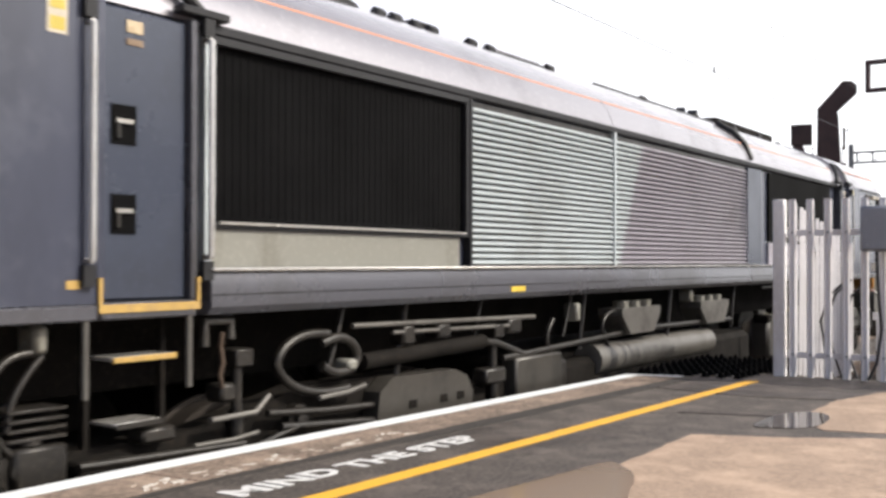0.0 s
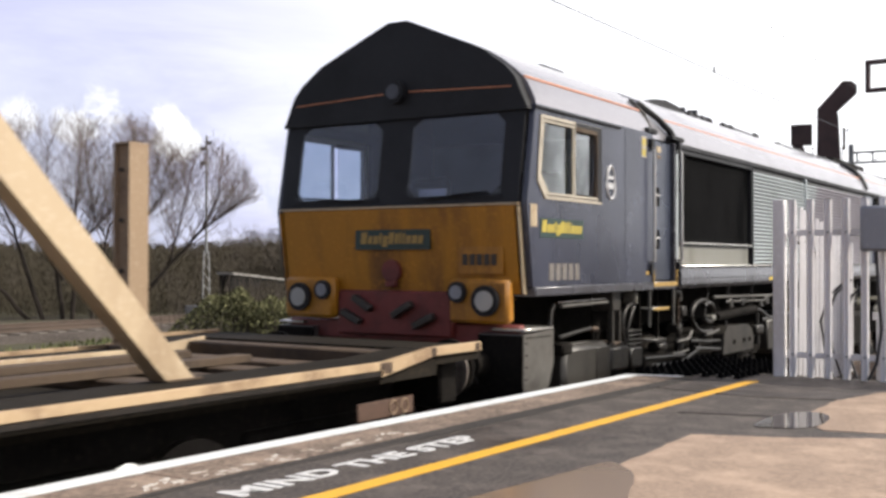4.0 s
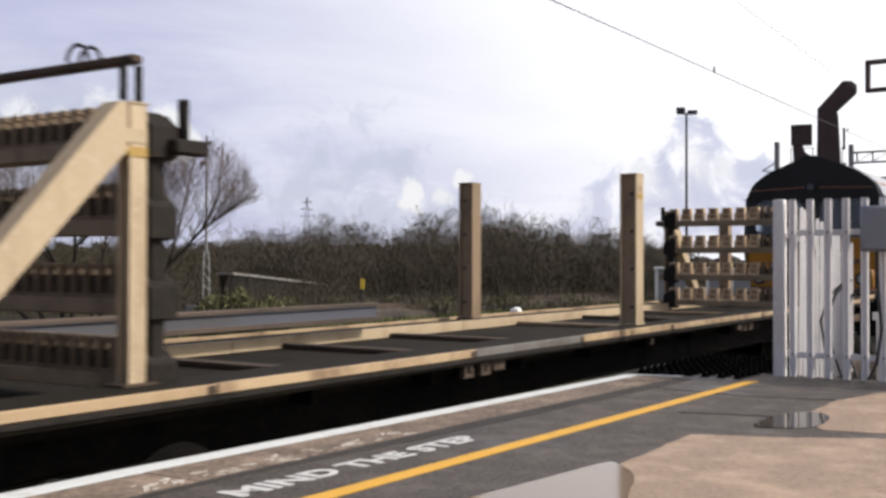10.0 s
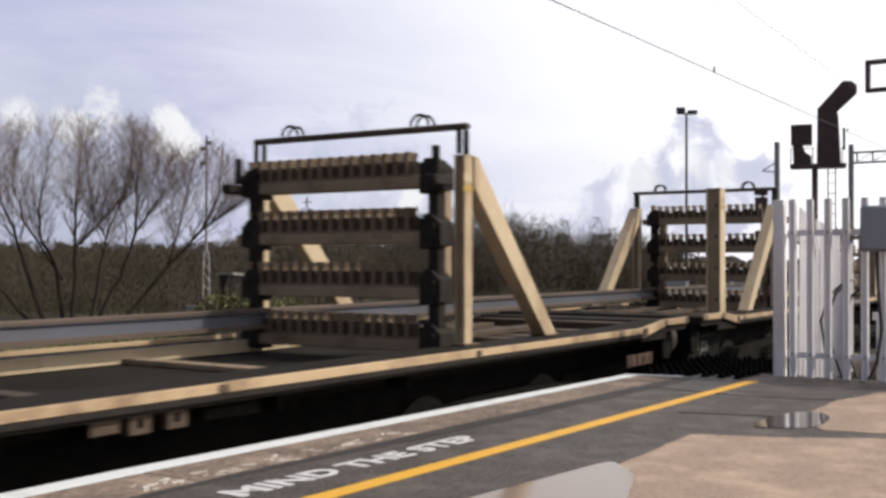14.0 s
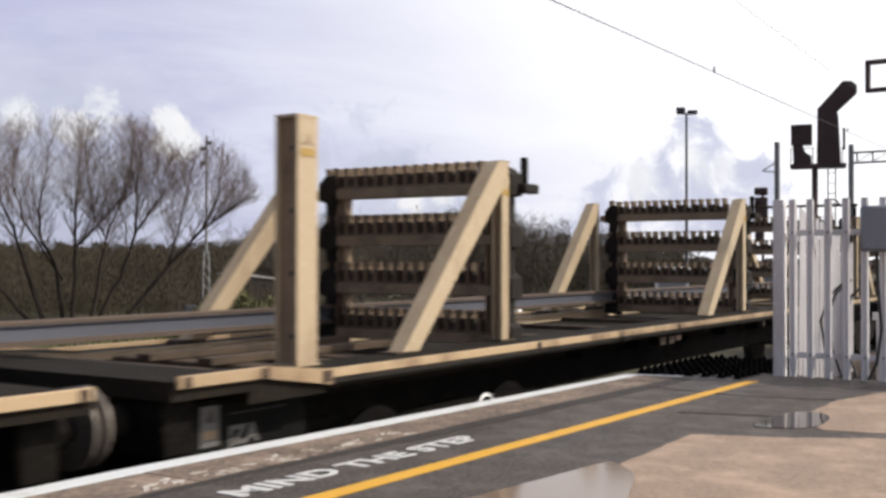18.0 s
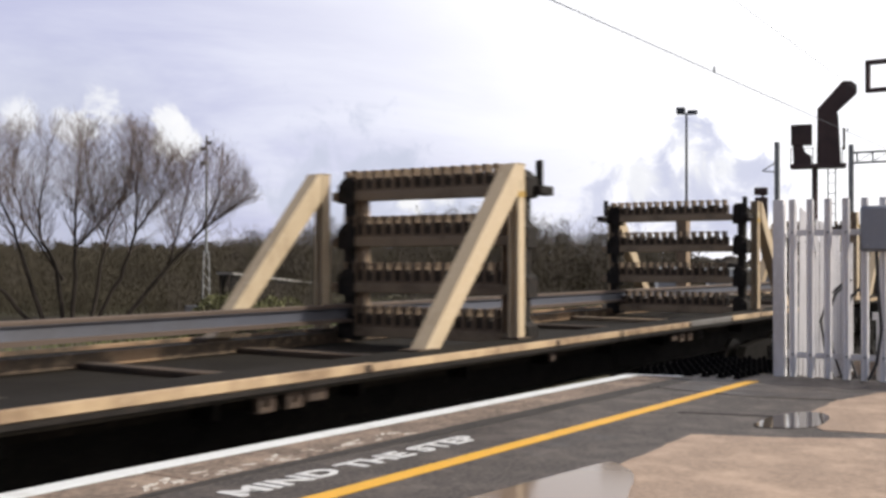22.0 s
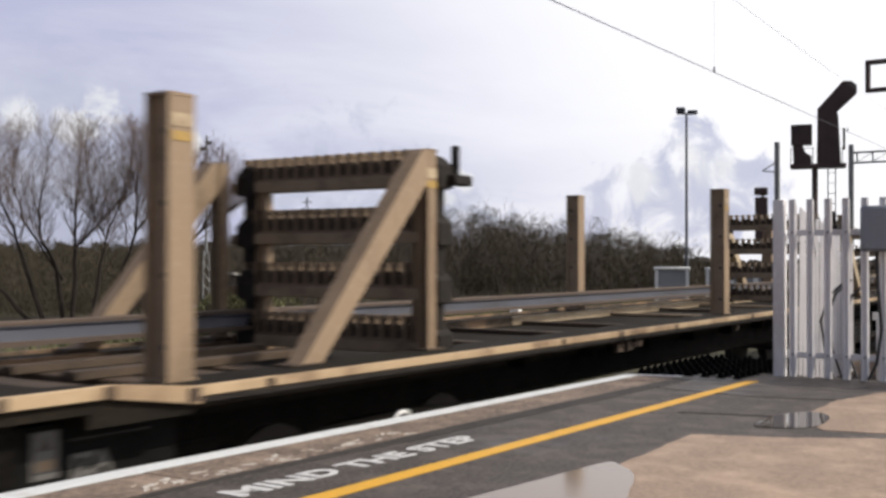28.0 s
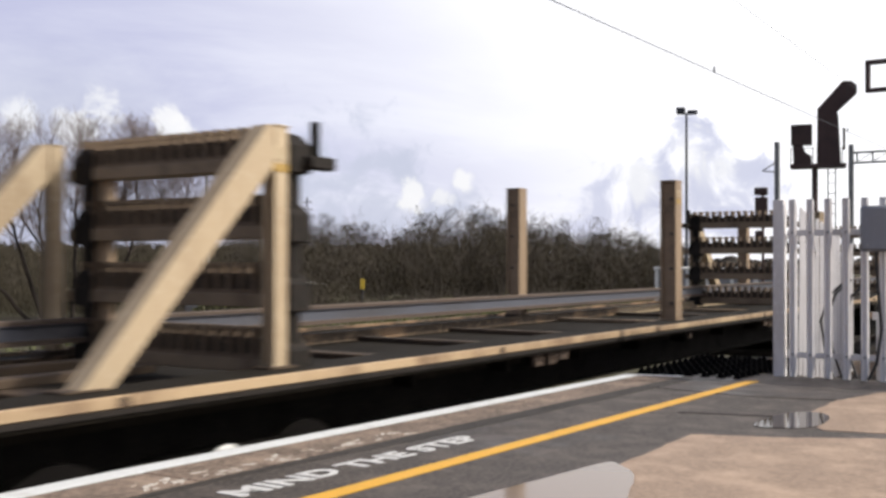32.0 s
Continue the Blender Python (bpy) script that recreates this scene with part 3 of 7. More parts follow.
def build_track(y_mid, x0, x1, label, n_sleepers):
    bed = bm_new()
    prism(bed, [(y_mid - 2.3, -0.45), (y_mid - 1.65, -0.2), (y_mid + 1.65, -0.2), (y_mid + 2.3, -0.45)], 0, x0, x1)
    track = solid("track", bed, "ballast", label, "railway track", kind="structure")
    for side in (-0.7535, 0.7535):
        bm = bm_new()
        prism(bm, [(y_mid + side + y, z - 0.159) for y, z in rail_outline()], 0, x0, x1)
        part("rail", bm, "rail_rust", track)
    bm = bm_new()
    box(bm, -0.13, 0.13, -1.27, 1.27, -0.3, -0.165, 0.015)
    me = mesh_from(bm, "sleeper", "sleeper")
    for i in range(n_sleepers):
        s = part("sleeper", me, "sleeper", track)
        s.location = (x0 + 0.4 + i * 0.65, y_mid, 0)
    return track


def build_platform():
    plat = thing("platform", "worn station platform with coping, painted lines and wet tarmac", "platform", kind="structure")
    xs = [-8, 0, 3.3, 5, 7, 9.25]
    bm = bm_new()

    def strip(y0, y1, x_list, lift=0.0, deep=0.25):
        rows = []
        for x in x_list:
            z = platform_z(x) + lift
            rows.append([bm.verts.new(c) for c in ((x, y0, z), (x, y1, z), (x, y1, z - deep), (x, y0, z - deep))])
        for a, b in zip(rows, rows[1:]):
            for k in range(4):
                bm.faces.new((a[k], b[k], b[(k + 1) % 4], a[(k + 1) % 4]))
        bm.faces.new(rows[0])
        bm.faces.new(rows[-1][::-1])
        bmesh.ops.recalc_face_normals(bm, faces=bm.faces[:])

    strip(-6.0, 3.47, xs + [10.05], deep=0.12)
    part("tarmac", bm, "asphalt", plat, "dark wet tarmac")
    # coping stones, each its own slab
    rng = random.Random(2)
    x = -8.0
    while x < 9.2:
        x1 = min(9.25, x + 0.76)
        bm = bm_new()
        dz = rng.uniform(-0.003, 0.003)
        strip(3.474, 3.80, [x + 0.004, x1 - 0.004], 0.002 + dz, 0.1)
        part("coping_slab", bm, "coping", plat)
        bm = bm_new()
        strip(3.803, EDGE, [x + 0.004, x1 - 0.004], 0.003 + dz, 0.14)
        part("edge_slab", bm, "coping_edge", plat)
        x = x1
    # painted lines
    bm = bm_new()
    strip(3.815, 3.945, [-8, 0, 3.3, 5, 7, 9.1], 0.0085, 0.004)
    part("white_edge_line", bm, "line_white", plat)
    bm = bm_new()
    sheet_on_platform(bm, [(9.08, 3.945), (9.16, 3.945), (9.30, 3.46), (9.22, 3.46)], 0.0105, 0.004)
    part("white_end_line", bm, "line_white", plat)
    bm = bm_new()
    strip(2.775, 2.875, [-8, 0, 3.3, 5, 7, 9.3], 0.0045, 0.003)
    part("yellow_line", bm, "line_yellow", plat)
    # the slab of pale concrete
    outline = [(6.0, 2.19), (4.1, 2.08), (1.5, 2.0), (-6, 2.0), (-6, -5.5), (7.4, -5.5), (6.5, 1.2), (6.2, 1.7)]
    bm = bm_new()
    sheet_on_platform(bm, wobbly(outline, 0.010, 14, 4), 0.004)
    part("concrete_slab", bm, "tan_slab", plat, "sandy worn concrete slab")
    bm = bm_new()
    sheet_on_platform(bm, wobbly([(6.62, 1.60), (7.2, 1.86), (8.2, 1.90), (9.0, 1.72), (9.3, 1.2), (9.2, -5.4), (7.6, -5.4), (6.75, 1.1)], 0.012, 14, 6), 0.004)
    part("concrete_patch", bm, "tan_slab", plat, "sandy worn concrete patch")
    # brick face under the coping
    bm = bm_new()
    box(bm, -8, 9.22, 3.70, 3.90, -0.4, 0.74)
    part("platform_face", bm, "brick", plat)
    bm = bm_new()
    box(bm, -8, 9.2, -6, 3.69, -0.4, 0.70)
    part("platform_core", bm, "concrete", plat)
    bm = bm_new()
    box(bm, 9.2, 24, -6, 2.86, -0.4, 0.66)
    part("bank", bm, "bank_brown", plat, "dark brown gravel behind the fence")
    # lettering, read from the platform
    me = text_mesh("MIND THE STEP", 0.145, "text_white", 1.92)
    ob = part("lettering", me, "text_white", plat, "worn white painted words")
    ob.matrix_basis = pose(3.27, 3.095, platform_z(4.2) + 0.0125, 0, 0.6, 0)
    # older, almost worn-off paint nearer to the edge
    rng = random.Random(8)
    bm = bm_new()
    for i in range(46):
        a, b = 3.12 + rng.random() ** 1.6 * 2.0, 3.485 + rng.uniform(0, 0.13)
        w, d = rng.uniform(0.02, 0.09), rng.uniform(0.012, 0.03)
        k = rng.uniform(-0.03, 0.03)
        sheet_on_platform(bm, [(a, b), (a + w, b + k), (a + w + 0.01, b + k + d), (a + 0.012, b + d)], 0.0058, 0.003)
    part("worn_marks", bm, "worn_white", plat, "almost worn-off white paint")
    # dark strip on the seam between coping and tarmac, painted for its shade
    bm = bm_new()
    sheet_on_platform(bm, wobbly([(9.1, 3.30), (5.4, 3.335), (3.9, 3.405), (1.0, 3.41), (-8, 3.41), (-8, 3.47), (9.1, 3.47)], 0.008, 16, 9), 0.003, 0.003)
    part("tar_seam", bm, "tar", plat, "dark seam strip")
    # crack lines in the tarmac
    for i, pts in enumerate((((6.9, 2.6), (7.1, 1.9), (7.0, 1.0), (7.2, -0.5)), ((8.3, 3.4), (8.1, 2.5), (8.35, 1.6), (8.2, 0.3)))):
        bm = bm_new()
        for (xa, ya), (xb, yb) in zip(pts, pts[1:]):
            sheet_on_platform(bm, [(xa, ya), (xb, yb), (xb + 0.016, yb), (xa + 0.016, ya)], 0.0035, 0.003)
        part("tar_joint", bm, "wall_dark", plat, "dark tar joint")


def build_puddles():
    shapes = (([(6.50, 2.00), (6.8, 2.02), (7.12, 2.02), (7.40, 1.93), (7.46, 1.80), (7.22, 1.69), (6.9, 1.655), (6.68, 1.67), (6.56, 1.80)], 11, "water", 0.0065,
               "shallow puddle of rain on the dark tarmac"),
              ([(3.3, 2.36), (4.02, 2.285), (4.50, 2.235), (4.92, 2.20), (4.84, 2.12), (4.69, 1.98), (4.48, 1.89), (4.25, 1.82), (4.05, 1.74), (3.7, 1.70), (3.3, 1.66)], 12, "wet_film", 0.0075,
               "thin film of rainwater on the sandy concrete"))
    for pts, seed, material, lift, label in shapes:
        bm = bm_new()
        sheet_on_platform(bm, wobbly(rounded(pts), 0.003, 2, seed), lift, 0.003)
        solid("puddle", bm, material, label, "puddle", group="puddles on the platform", kind="stuff")


def build_trespass_guard():
    g = thing("trespass_guard", "black rubber trespass guard with pointed ridges at the platform end", "trespass guard")
    bm = bm_new()
    box(bm, 9.3, 11.4, 2.92, 3.98, 0.55, 0.815, 0.01)
    part("base", bm, "rubber", g)
    bm = bm_new()
    bmesh.ops.create_cone(bm, cap_ends=True, segments=4, radius1=0.075, radius2=0.01, depth=0.09)
    me = mesh_from(bm, "spike", "rubber")
    for i in range(12):
        for j in range(7):
            s = part("spike", me, "rubber", g)
            s.matrix_basis = pose(9.42 + i * 0.165, 3.0 + j * 0.15, 0.86, 0, 0, 45)
    for j in range(2):
        bm = bm_new()
        box(bm, 9.3, 11.4, 2.86 + j * 1.12, 2.90 + j * 1.12, -0.4, 0.83)
        part("side_board", bm, "rubber", g)


def build_fence():
    """White palisade: one run across the platform end, one along the line."""
    pale = bm_new()
    # a W-shaped pale with a blunt top, standing on z = 0, its face towards -x
    prof = [(-0.034, 0.0), (-0.020, 0.016), (-0.008, 0.004), (0.008, 0.004), (0.020, 0.016), (0.034, 0.0),
            (0.034, 0.006), (0.020, 0.022), (0.008, 0.010), (-0.008, 0.010), (-0.020, 0.022), (-0.034, 0.006)]
    prism(pale, [(0.012 - b, a) for a, b in prof], 2, 0.0, 1.585)
    box(pale, -0.006, 0.008, -0.030, 0.030, 1.585, 1.60)
    me_pale = mesh_from(pale, "pale", "fence_white")

    def run(label, y_from, n, at, fall=0.0):
        f = thing("palisade_fence", label, "fence", at, group="palisade fences")
        for i in range(n):
            p = part("pale", me_pale, "fence_white", f)
            p.matrix_basis = pose(0, y_from - 0.155 * i, -fall * 0.155 * i, 0, random.Random(i * 7 + n).uniform(-0.4, 0.4), 0)
        for z in (0.2, 1.3):
            bm = bm_new()
            y_to = y_from - 0.155 * (n - 1)
            box(bm, 0.016, 0.022, y_to - 0.05, y_from + 0.05, z - 0.025, z + 0.025)
            box(bm, 0.016, 0.06, y_to - 0.05, y_from + 0.05, z - 0.028, z - 0.022)
            for v in bm.verts:
                v.co.z += fall * (v.co.y - y_from)
            part("fence_rail", bm, "fence_white", f)
            for i in range(n):
                bm = bm_new()
                zz = z - fall * 0.155 * i
                rod(bm, (-0.006, y_from - 0.155 * i, zz), (0.02, y_from - 0.155 * i, zz), 0.012, 6)
                part("bolt", bm, "galvanised", f)
        return f

    f1 = run("white painted steel palisade fence across the platform end", 2.60, 28, pose(9.93, 0.06, 0.845))
    bm = bm_new()
    box(bm, -0.045, 0.055, 2.665, 2.765, -0.3, 1.60, 0.006)
    part("corner_post", bm, "fence_white", f1)
    for y in (0.3, -1.5):
        bm = bm_new()
        box(bm, 0.064, 0.15, y, y + 0.1, -0.3, 1.5, 0.006)
        part("fence_post", bm, "fence_white", f1)
    f2 = run("white palisade fence running on beside the line", 0.0, 17, Matrix.Translation((10.2, 2.74, 0.845)) @ pose(0, 0, 0, 0, 0, 90), 0.142)
    for d in (1.2, 2.5):
        bm = bm_new()
        box(bm, 0.064, 0.14, -d, -d + 0.09, -0.6, 1.5 - 0.142 * d, 0.006)
        part("fence_post", bm, "fence_white", f2)
    # grey cabinet that hangs on the fence, with its cable
    c = thing("junction_box", "grey metal junction box bolted to the white fence", "junction box")
    bm = bm_new()
    box(bm, 9.76, 9.905, 1.70, 2.045, 1.97, 2.365, 0.02)
    part("case", bm, "box_grey", c)
    bm = bm_new()
    box(bm, 9.745, 9.758, 1.72, 2.025, 1.99, 2.345, 0.006)
    part("lid", bm, "box_grey", c)
    for y in (1.76, 1.98):
        bm = bm_new()
        rod(bm, (9.738, y, 2.02), (9.746, y, 2.02), 0.012, 6)
        part("screw", bm, "galvanised", c)
    bm = bm_new()
    tube(bm, [(9.83, 1.92, 1.97), (9.84, 1.92, 1.85), (9.85, 1.91, 1.6), (9.86, 1.89, 1.3), (9.86, 1.93, 1.0), (9.85, 2.0, 0.86)], 0.014)
    solid("cable", bm, "cable_black", "black cable hanging down from the junction box", "cable")
    # cable loops and a rusty post behind the fence
    for i, (x, y) in enumerate(((10.9, 2.5), (11.2, 2.35), (11.6, 2.6))):
        bm = bm_new()
        tube(bm, [(x, y, 0.66), (x + 0.1, y + 0.12, 0.95), (x + 0.05, y + 0.16, 1.3), (x - 0.1, y + 0.05, 1.55), (x - 0.05, y - 0.1, 1.7)], 0.013)
        solid("cable", bm, "cable_black", "loose black cable behind the fence", "cable", group="cables behind the fence")
    bm = bm_new()
    box(bm, 12.0, 12.5, 2.0, 2.28, 0.6, 2.05, 0.01)
    solid("relay_cabinet", bm, "brick", "rust-red steel cabinet behind the fence", "cabinet")
    bm = bm_new()
    box(bm, 11.8, 11.86, -1.0, 2.35, 1.28, 1.36, 0.006)
    for y in (-0.9, 0.7, 2.28):
        box(bm, 11.8, 11.86, y - 0.03, y + 0.03, 0.6, 1.279)
    solid("handrail", bm, "fence_white", "white painted tubular rail behind the fence", "handrail")


build_ground()
build_track(TRACK, -40, 150, "ballasted running line under the train", 290)
build_track(TRACK + 22.3, -30, 140, "disused rusty siding beyond the grass", 260)
build_platform()
build_puddles()
build_trespass_guard()
build_fence()


# ---- overhead line, signals, lamps ----
def polar(deg, dist):
    return dist * math.cos(radians(deg)), dist * math.sin(radians(deg))


def build_overhead():
    wire = thing("overhead_line", "overhead contact wire and catenary above the track", "overhead wire")
    bm = bm_new()
    tube(bm, [(-40, TRACK, 4.72), (15.8, TRACK, 4.72), (62, TRACK, 4.72), (150, TRACK, 4.72)], 0.0065, 6)
    part("contact_wire", bm, "steel_dark", wire)
    bm = bm_new()
    pts = [(-38 + 4 * i, TRACK + 0.02, 5.65 + 0.55 * ((((-38 + 4 * i) - 12) / 26.0) % 2 - 1) ** 2) for i in range(48)]
    tube(bm, pts, 0.003, 5)
    part("catenary", bm, "steel_dark", wire)
    for x in (-10.2, -1.2, 7.0, 15.78, 24.5, 33, 42, 51):
        top = 5.65 + 0.55 * (((x - 12) / 26.0) % 2 - 1) ** 2
        bm = bm_new()
        rod(bm, (x, TRACK, 4.72), (x, TRACK, top), 0.0018, 5)
        part("dropper", bm, "steel_dark", wire)
        bm = bm_new()
        rod(bm, (x, TRACK, 4.71), (x, TRACK, 4.80), 0.015, 6)
        part("clip", bm, "steel_dark", wire)


def build_mast(x, y, top, label, boom=None):
    m = thing("overhead_mast", label, "mast", pose(x, y, 0), group="overhead line masts")
    bm = bm_new()
    box(bm, -0.12, 0.12, -0.12, -0.10, -0.45, top)
    box(bm, -0.12, 0.12, 0.10, 0.12, -0.45, top)
    box(bm, -0.012, 0.012, -0.099, 0.099, -0.45, top)
    part("column", bm, "galvanised", m)
    if boom:
        z, length = boom
        for dz in (0.0, 0.55):
            bm = bm_new()
            box(bm, -0.05, 0.05, -length, -0.125, z + dz - 0.05, z + dz + 0.05)
            part("boom_chord", bm, "steel_dark", m)
        n = int(length / 0.8)
        for i in range(n):
            y0 = -0.3 - i * 0.8
            bm = bm_new()
            box(bm, -0.03, 0.03, y0 - 0.035, y0 + 0.035, z + 0.05, z + 0.5)
            rod(bm, (0, y0, z + 0.05), (0, y0 - 0.8, z + 0.5), 0.02, 5)
            part("boom_lattice", bm, "steel_dark", m)
        for i in range(3):
            bm = bm_new()
            rod(bm, (0, -2 - 3 * i, z + 0.55), (0, -2 - 3 * i, z + 0.95), 0.05, 6)
            part("insulator", bm, "steel_dark", m)
    else:
        bm = bm_new()
        rod(bm, (0, 0.1, top - 1.1), (0, 0.8, top - 1.5), 0.03, 6)
        rod(bm, (0, 0.1, top - 1.6), (0, 0.8, top - 1.5), 0.03, 6)
        part("bracket", bm, "steel_dark", m)


def build_signal():
    """Colour light signal seen from behind, with a slanted route arm."""
    s = thing("railway_signal", "dark colour-light signal with a slanted route indicator, seen from behind", "railway signal", pose(32.4, 8.03, 0, 0, 0, 14))
    d = 33.4 / 1914.3

    def P(x, y):
        return (1443 - x) * d, 1.879 + (463.8 - y) * d * 0.945

    def slab(name, pts, x0, x1, material, label=""):
        bm = bm_new()
        prism(bm, [P(*p) for p in pts], 0, x0, x1)
        part(name, bm, material, s, label)

    bm = bm_new()
    rod(bm, (0, 0, -0.45), (0, 0, P(0, 292)[1]), 0.085, 10)
    part("post", bm, "signal_pole", s)
    slab("platform", [(1404, 291), (1492, 291), (1492, 297), (1404, 297)], -0.35, 0.45, "signal_pole")
    slab("main_head", [(1447, 205), (1480, 205), (1484, 290), (1446, 290)], -0.14, 0.16, "signal_black")
    slab("route_arm", [(1447, 204.5), (1447, 193), (1487, 146), (1500, 146), (1509, 154), (1509, 168), (1479, 198), (1479, 204.5)], -0.10, 0.12, "signal_black", "slanted route indicator arm")
    slab("side_head", [(1405, 220), (1439, 220), (1439, 256), (1405, 256)], -0.15, 0.2, "signal_black")
    slab("side_hood", [(1408, 256.5), (1424, 256.5), (1428, 270), (1438, 276), (1438, 290), (1409, 290)], -0.12, 0.15, "signal_black")
    slab("side_lamp", [(1487, 228), (1491, 228), (1491, 266), (1487, 266)], -0.05, 0.05, "signal_black")
    for x in (1405, 1440, 1486):
        bm = bm_new()
        rod(bm, (-0.3, *P(x, 291)), (-0.3, *P(x, 262)), 0.015, 5)
        part("rail_post", bm, "signal_pole", s)
    bm = bm_new()
    rod(bm, (-0.3, *P(1405, 264)), (-0.3, *P(1440, 264)), 0.012, 5)
    part("guard_rail", bm, "signal_pole", s)
    for x in (1464, 1476):
        bm = bm_new()
        rod(bm, (0.35, *P(x, 297)), (0.35, P(x, 0)[0], -0.45), 0.02, 5)
        part("ladder_side", bm, "galvanised", s)
    for i in range(16):
        bm = bm_new()
        z = 0.0 + i * 0.3
        rod(bm, (0.35, P(1464, 0)[0], z), (0.35, P(1476, 0)[0], z), 0.012, 5)
        part("rung", bm, "galvanised", s)


def build_far_signal():
    s = thing("railway_signal", "dark twin-aspect signal on a slim post in the yard", "railway signal", pose(*polar(16.51, 55), 0, 0, 0, 16.5))
    d = 55 / 1914.3

    def P(x, y):
        return (1347 - x) * d, 1.879 + (463.6 - y) * d * 0.959

    for name, (x0, x1, y0, y1), dx in (("top_cap", (1336, 1358, 332, 345), 0.25), ("head", (1337, 1358, 349, 394), 0.2), ("lower_head", (1337, 1351, 408, 428), 0.2)):
        bm = bm_new()
        a, b = P(x1, y1), P(x0, y0)
        box(bm, -dx, dx, a[0], b[0], a[1], b[1], 0.03)
        part(name, bm, "signal_black", s)
    bm = bm_new()
    rod(bm, (0.25, P(1350, 0)[0], -0.45), (0.25, P(1350, 0)[0], P(0, 335)[1]), 0.07, 8)
    part("post", bm, "signal_pole", s)


def build_lamp_post(deg, dist, x_mid, top_y, label):
    d = dist / 1914.3
    top = 1.879 + (463.5 - top_y) * d * 0.976
    s = thing("lamp_post", label, "lamp post", pose(*polar(deg, dist), 0, 0, 0, deg))
    bm = bm_new()
    rod(bm, (0, 0, -0.45), (0, 0, 2.0), 0.1, 8)
    rod(bm, (0, 0, 2.0), (0, 0, top), 0.075, 8, 0.055)
    part("column", bm, "steel_dark", s)
    for y0, y1, z0, z1 in ((0.05, 0.5, 0.0, 0.28), (-0.55, -0.05, -0.05, 0.12)):
        bm = bm_new()
        box(bm, -0.25, 0.25, y0, y1, top + z0, top + z1, 0.03)
        part("lantern", bm, "steel_dark", s)
    bm = bm_new()
    box(bm, -0.04, 0.04, -0.5, 0.45, top - 0.06, top + 0.0)
    part("bracket", bm, "steel_dark", s)


def build_left_mast():
    x, y = polar(45.24, 46)
    d = 46 / 1914.3
    top = 1.879 + (462.6 - 240) * d * 0.977
    s = thing("yard_mast", "slim grey yard mast with small lamps on a lattice foot", "mast", pose(x, y, 0, 0, 0, 45.2))
    mid = 2.3
    for sx in (-0.16, 0.16):
        for sy in (-0.16, 0.16):
            bm = bm_new()
            rod(bm, (sx, sy, -0.45), (sx * 0.6, sy * 0.6, mid), 0.03, 5)
            part("leg", bm, "galvanised", s)
    for i in range(6):
        z = -0.3 + i * 0.44
        for sx in (-0.15, 0.15):
            bm = bm_new()
            rod(bm, (sx, -0.15, z), (sx, 0.15, z + 0.42), 0.015, 4)
            part("lattice", bm, "galvanised", s)
    bm = bm_new()
    rod(bm, (0, 0, mid - 0.1), (0, 0, top), 0.06, 8, 0.045)
    part("pole", bm, "galvanised", s)
    bm = bm_new()
    box(bm, -0.3, 0.1, 0.35, 0.85, -0.45, 0.05, 0.03)
    part("equipment_box", bm, "steel_dark", s)
    for z, yy in ((top - 0.55, 0.16), (top - 1.15, 0.16), (top - 0.3, -0.1)):
        bm = bm_new()
        box(bm, -0.12, 0.12, yy - 0.12, yy + 0.12, z - 0.07, z + 0.07, 0.03)
        part("lamp", bm, "steel_dark", s)


def build_pylon():
    d = 520 / 1914.3
    x, y = polar(40.07, 520)
    s = thing("electricity_pylon", "far lattice electricity pylon above the trees", "pylon", pose(x, y, 0, 0, 0, 40))
    top = 1.879 + (463 - 350) * d
    lev = [(-0.4, 3.2), (top * 0.45, 1.5), (top * 0.72, 0.8), (top, 0.15)]
    for (z0, w0), (z1, w1) in zip(lev, lev[1:]):
        bm = bm_new()
        for sx in (-1, 1):
            for sy in (-1, 1):
                rod(bm, (sx * w0, sy * w0, z0), (sx * w1, sy * w1, z1), 0.16, 4)
            rod(bm, (sx * w0, -w0, z0), (sx * w1, w1, z1), 0.1, 4)
            rod(bm, (sx * w0, w0, z0), (sx * w1, -w1, z1), 0.1, 4)
        part("tower_section", bm, "steel_dark", s)
    for f, w in ((0.72, 3.4), (0.82, 3.0), (0.92, 2.4)):
        bm = bm_new()
        rod(bm, (0, -w, top * f), (0, w, top * f), 0.15, 4)
        rod(bm, (0, -w, top * f), (0, 0, top * f + 1.2), 0.1, 4)
        rod(bm, (0, w, top * f), (0, 0, top * f + 1.2), 0.1, 4)
        part("cross_arm", bm, "steel_dark", s)


def build_sign_frame():
    s = thing("platform_sign", "empty dark rectangular sign frame on a post", "sign")
    x, y0, y1, z0, z1 = 14.0, 2.20, 2.855, 3.965, 4.36
    for a in ((y0, y1, z0, z0 + 0.05), (y0, y1, z1 - 0.05, z1), (y0, y0 + 0.05, z0 + 0.051, z1 - 0.051), (y1 - 0.05, y1, z0 + 0.051, z1 - 0.051)):
        bm = bm_new()
        box(bm, x - 0.04, x + 0.04, *a)
        part("frame_bar", bm, "signal_black", s)
    bm = bm_new()
    rod(bm, (x + 0.05, 2.38, 0.6), (x + 0.05, 2.38, z1 - 0.1), 0.035, 8)
    part("post", bm, "galvanised", s)


build_overhead()
build_mast(*polar(12.21, 62), 8.2, "grey steel portal mast with a lattice boom across the lines", (7.2, 24))
build_mast(*polar(15.72, 60), 8.25, "slim grey overhead line mast with a bracket")
build_signal()
build_far_signal()
build_lamp_post(20.21, 56, 1215, 200, "tall dark yard lamp post with two lanterns")
build_left_mast()
build_pylon()
build_sign_frame()


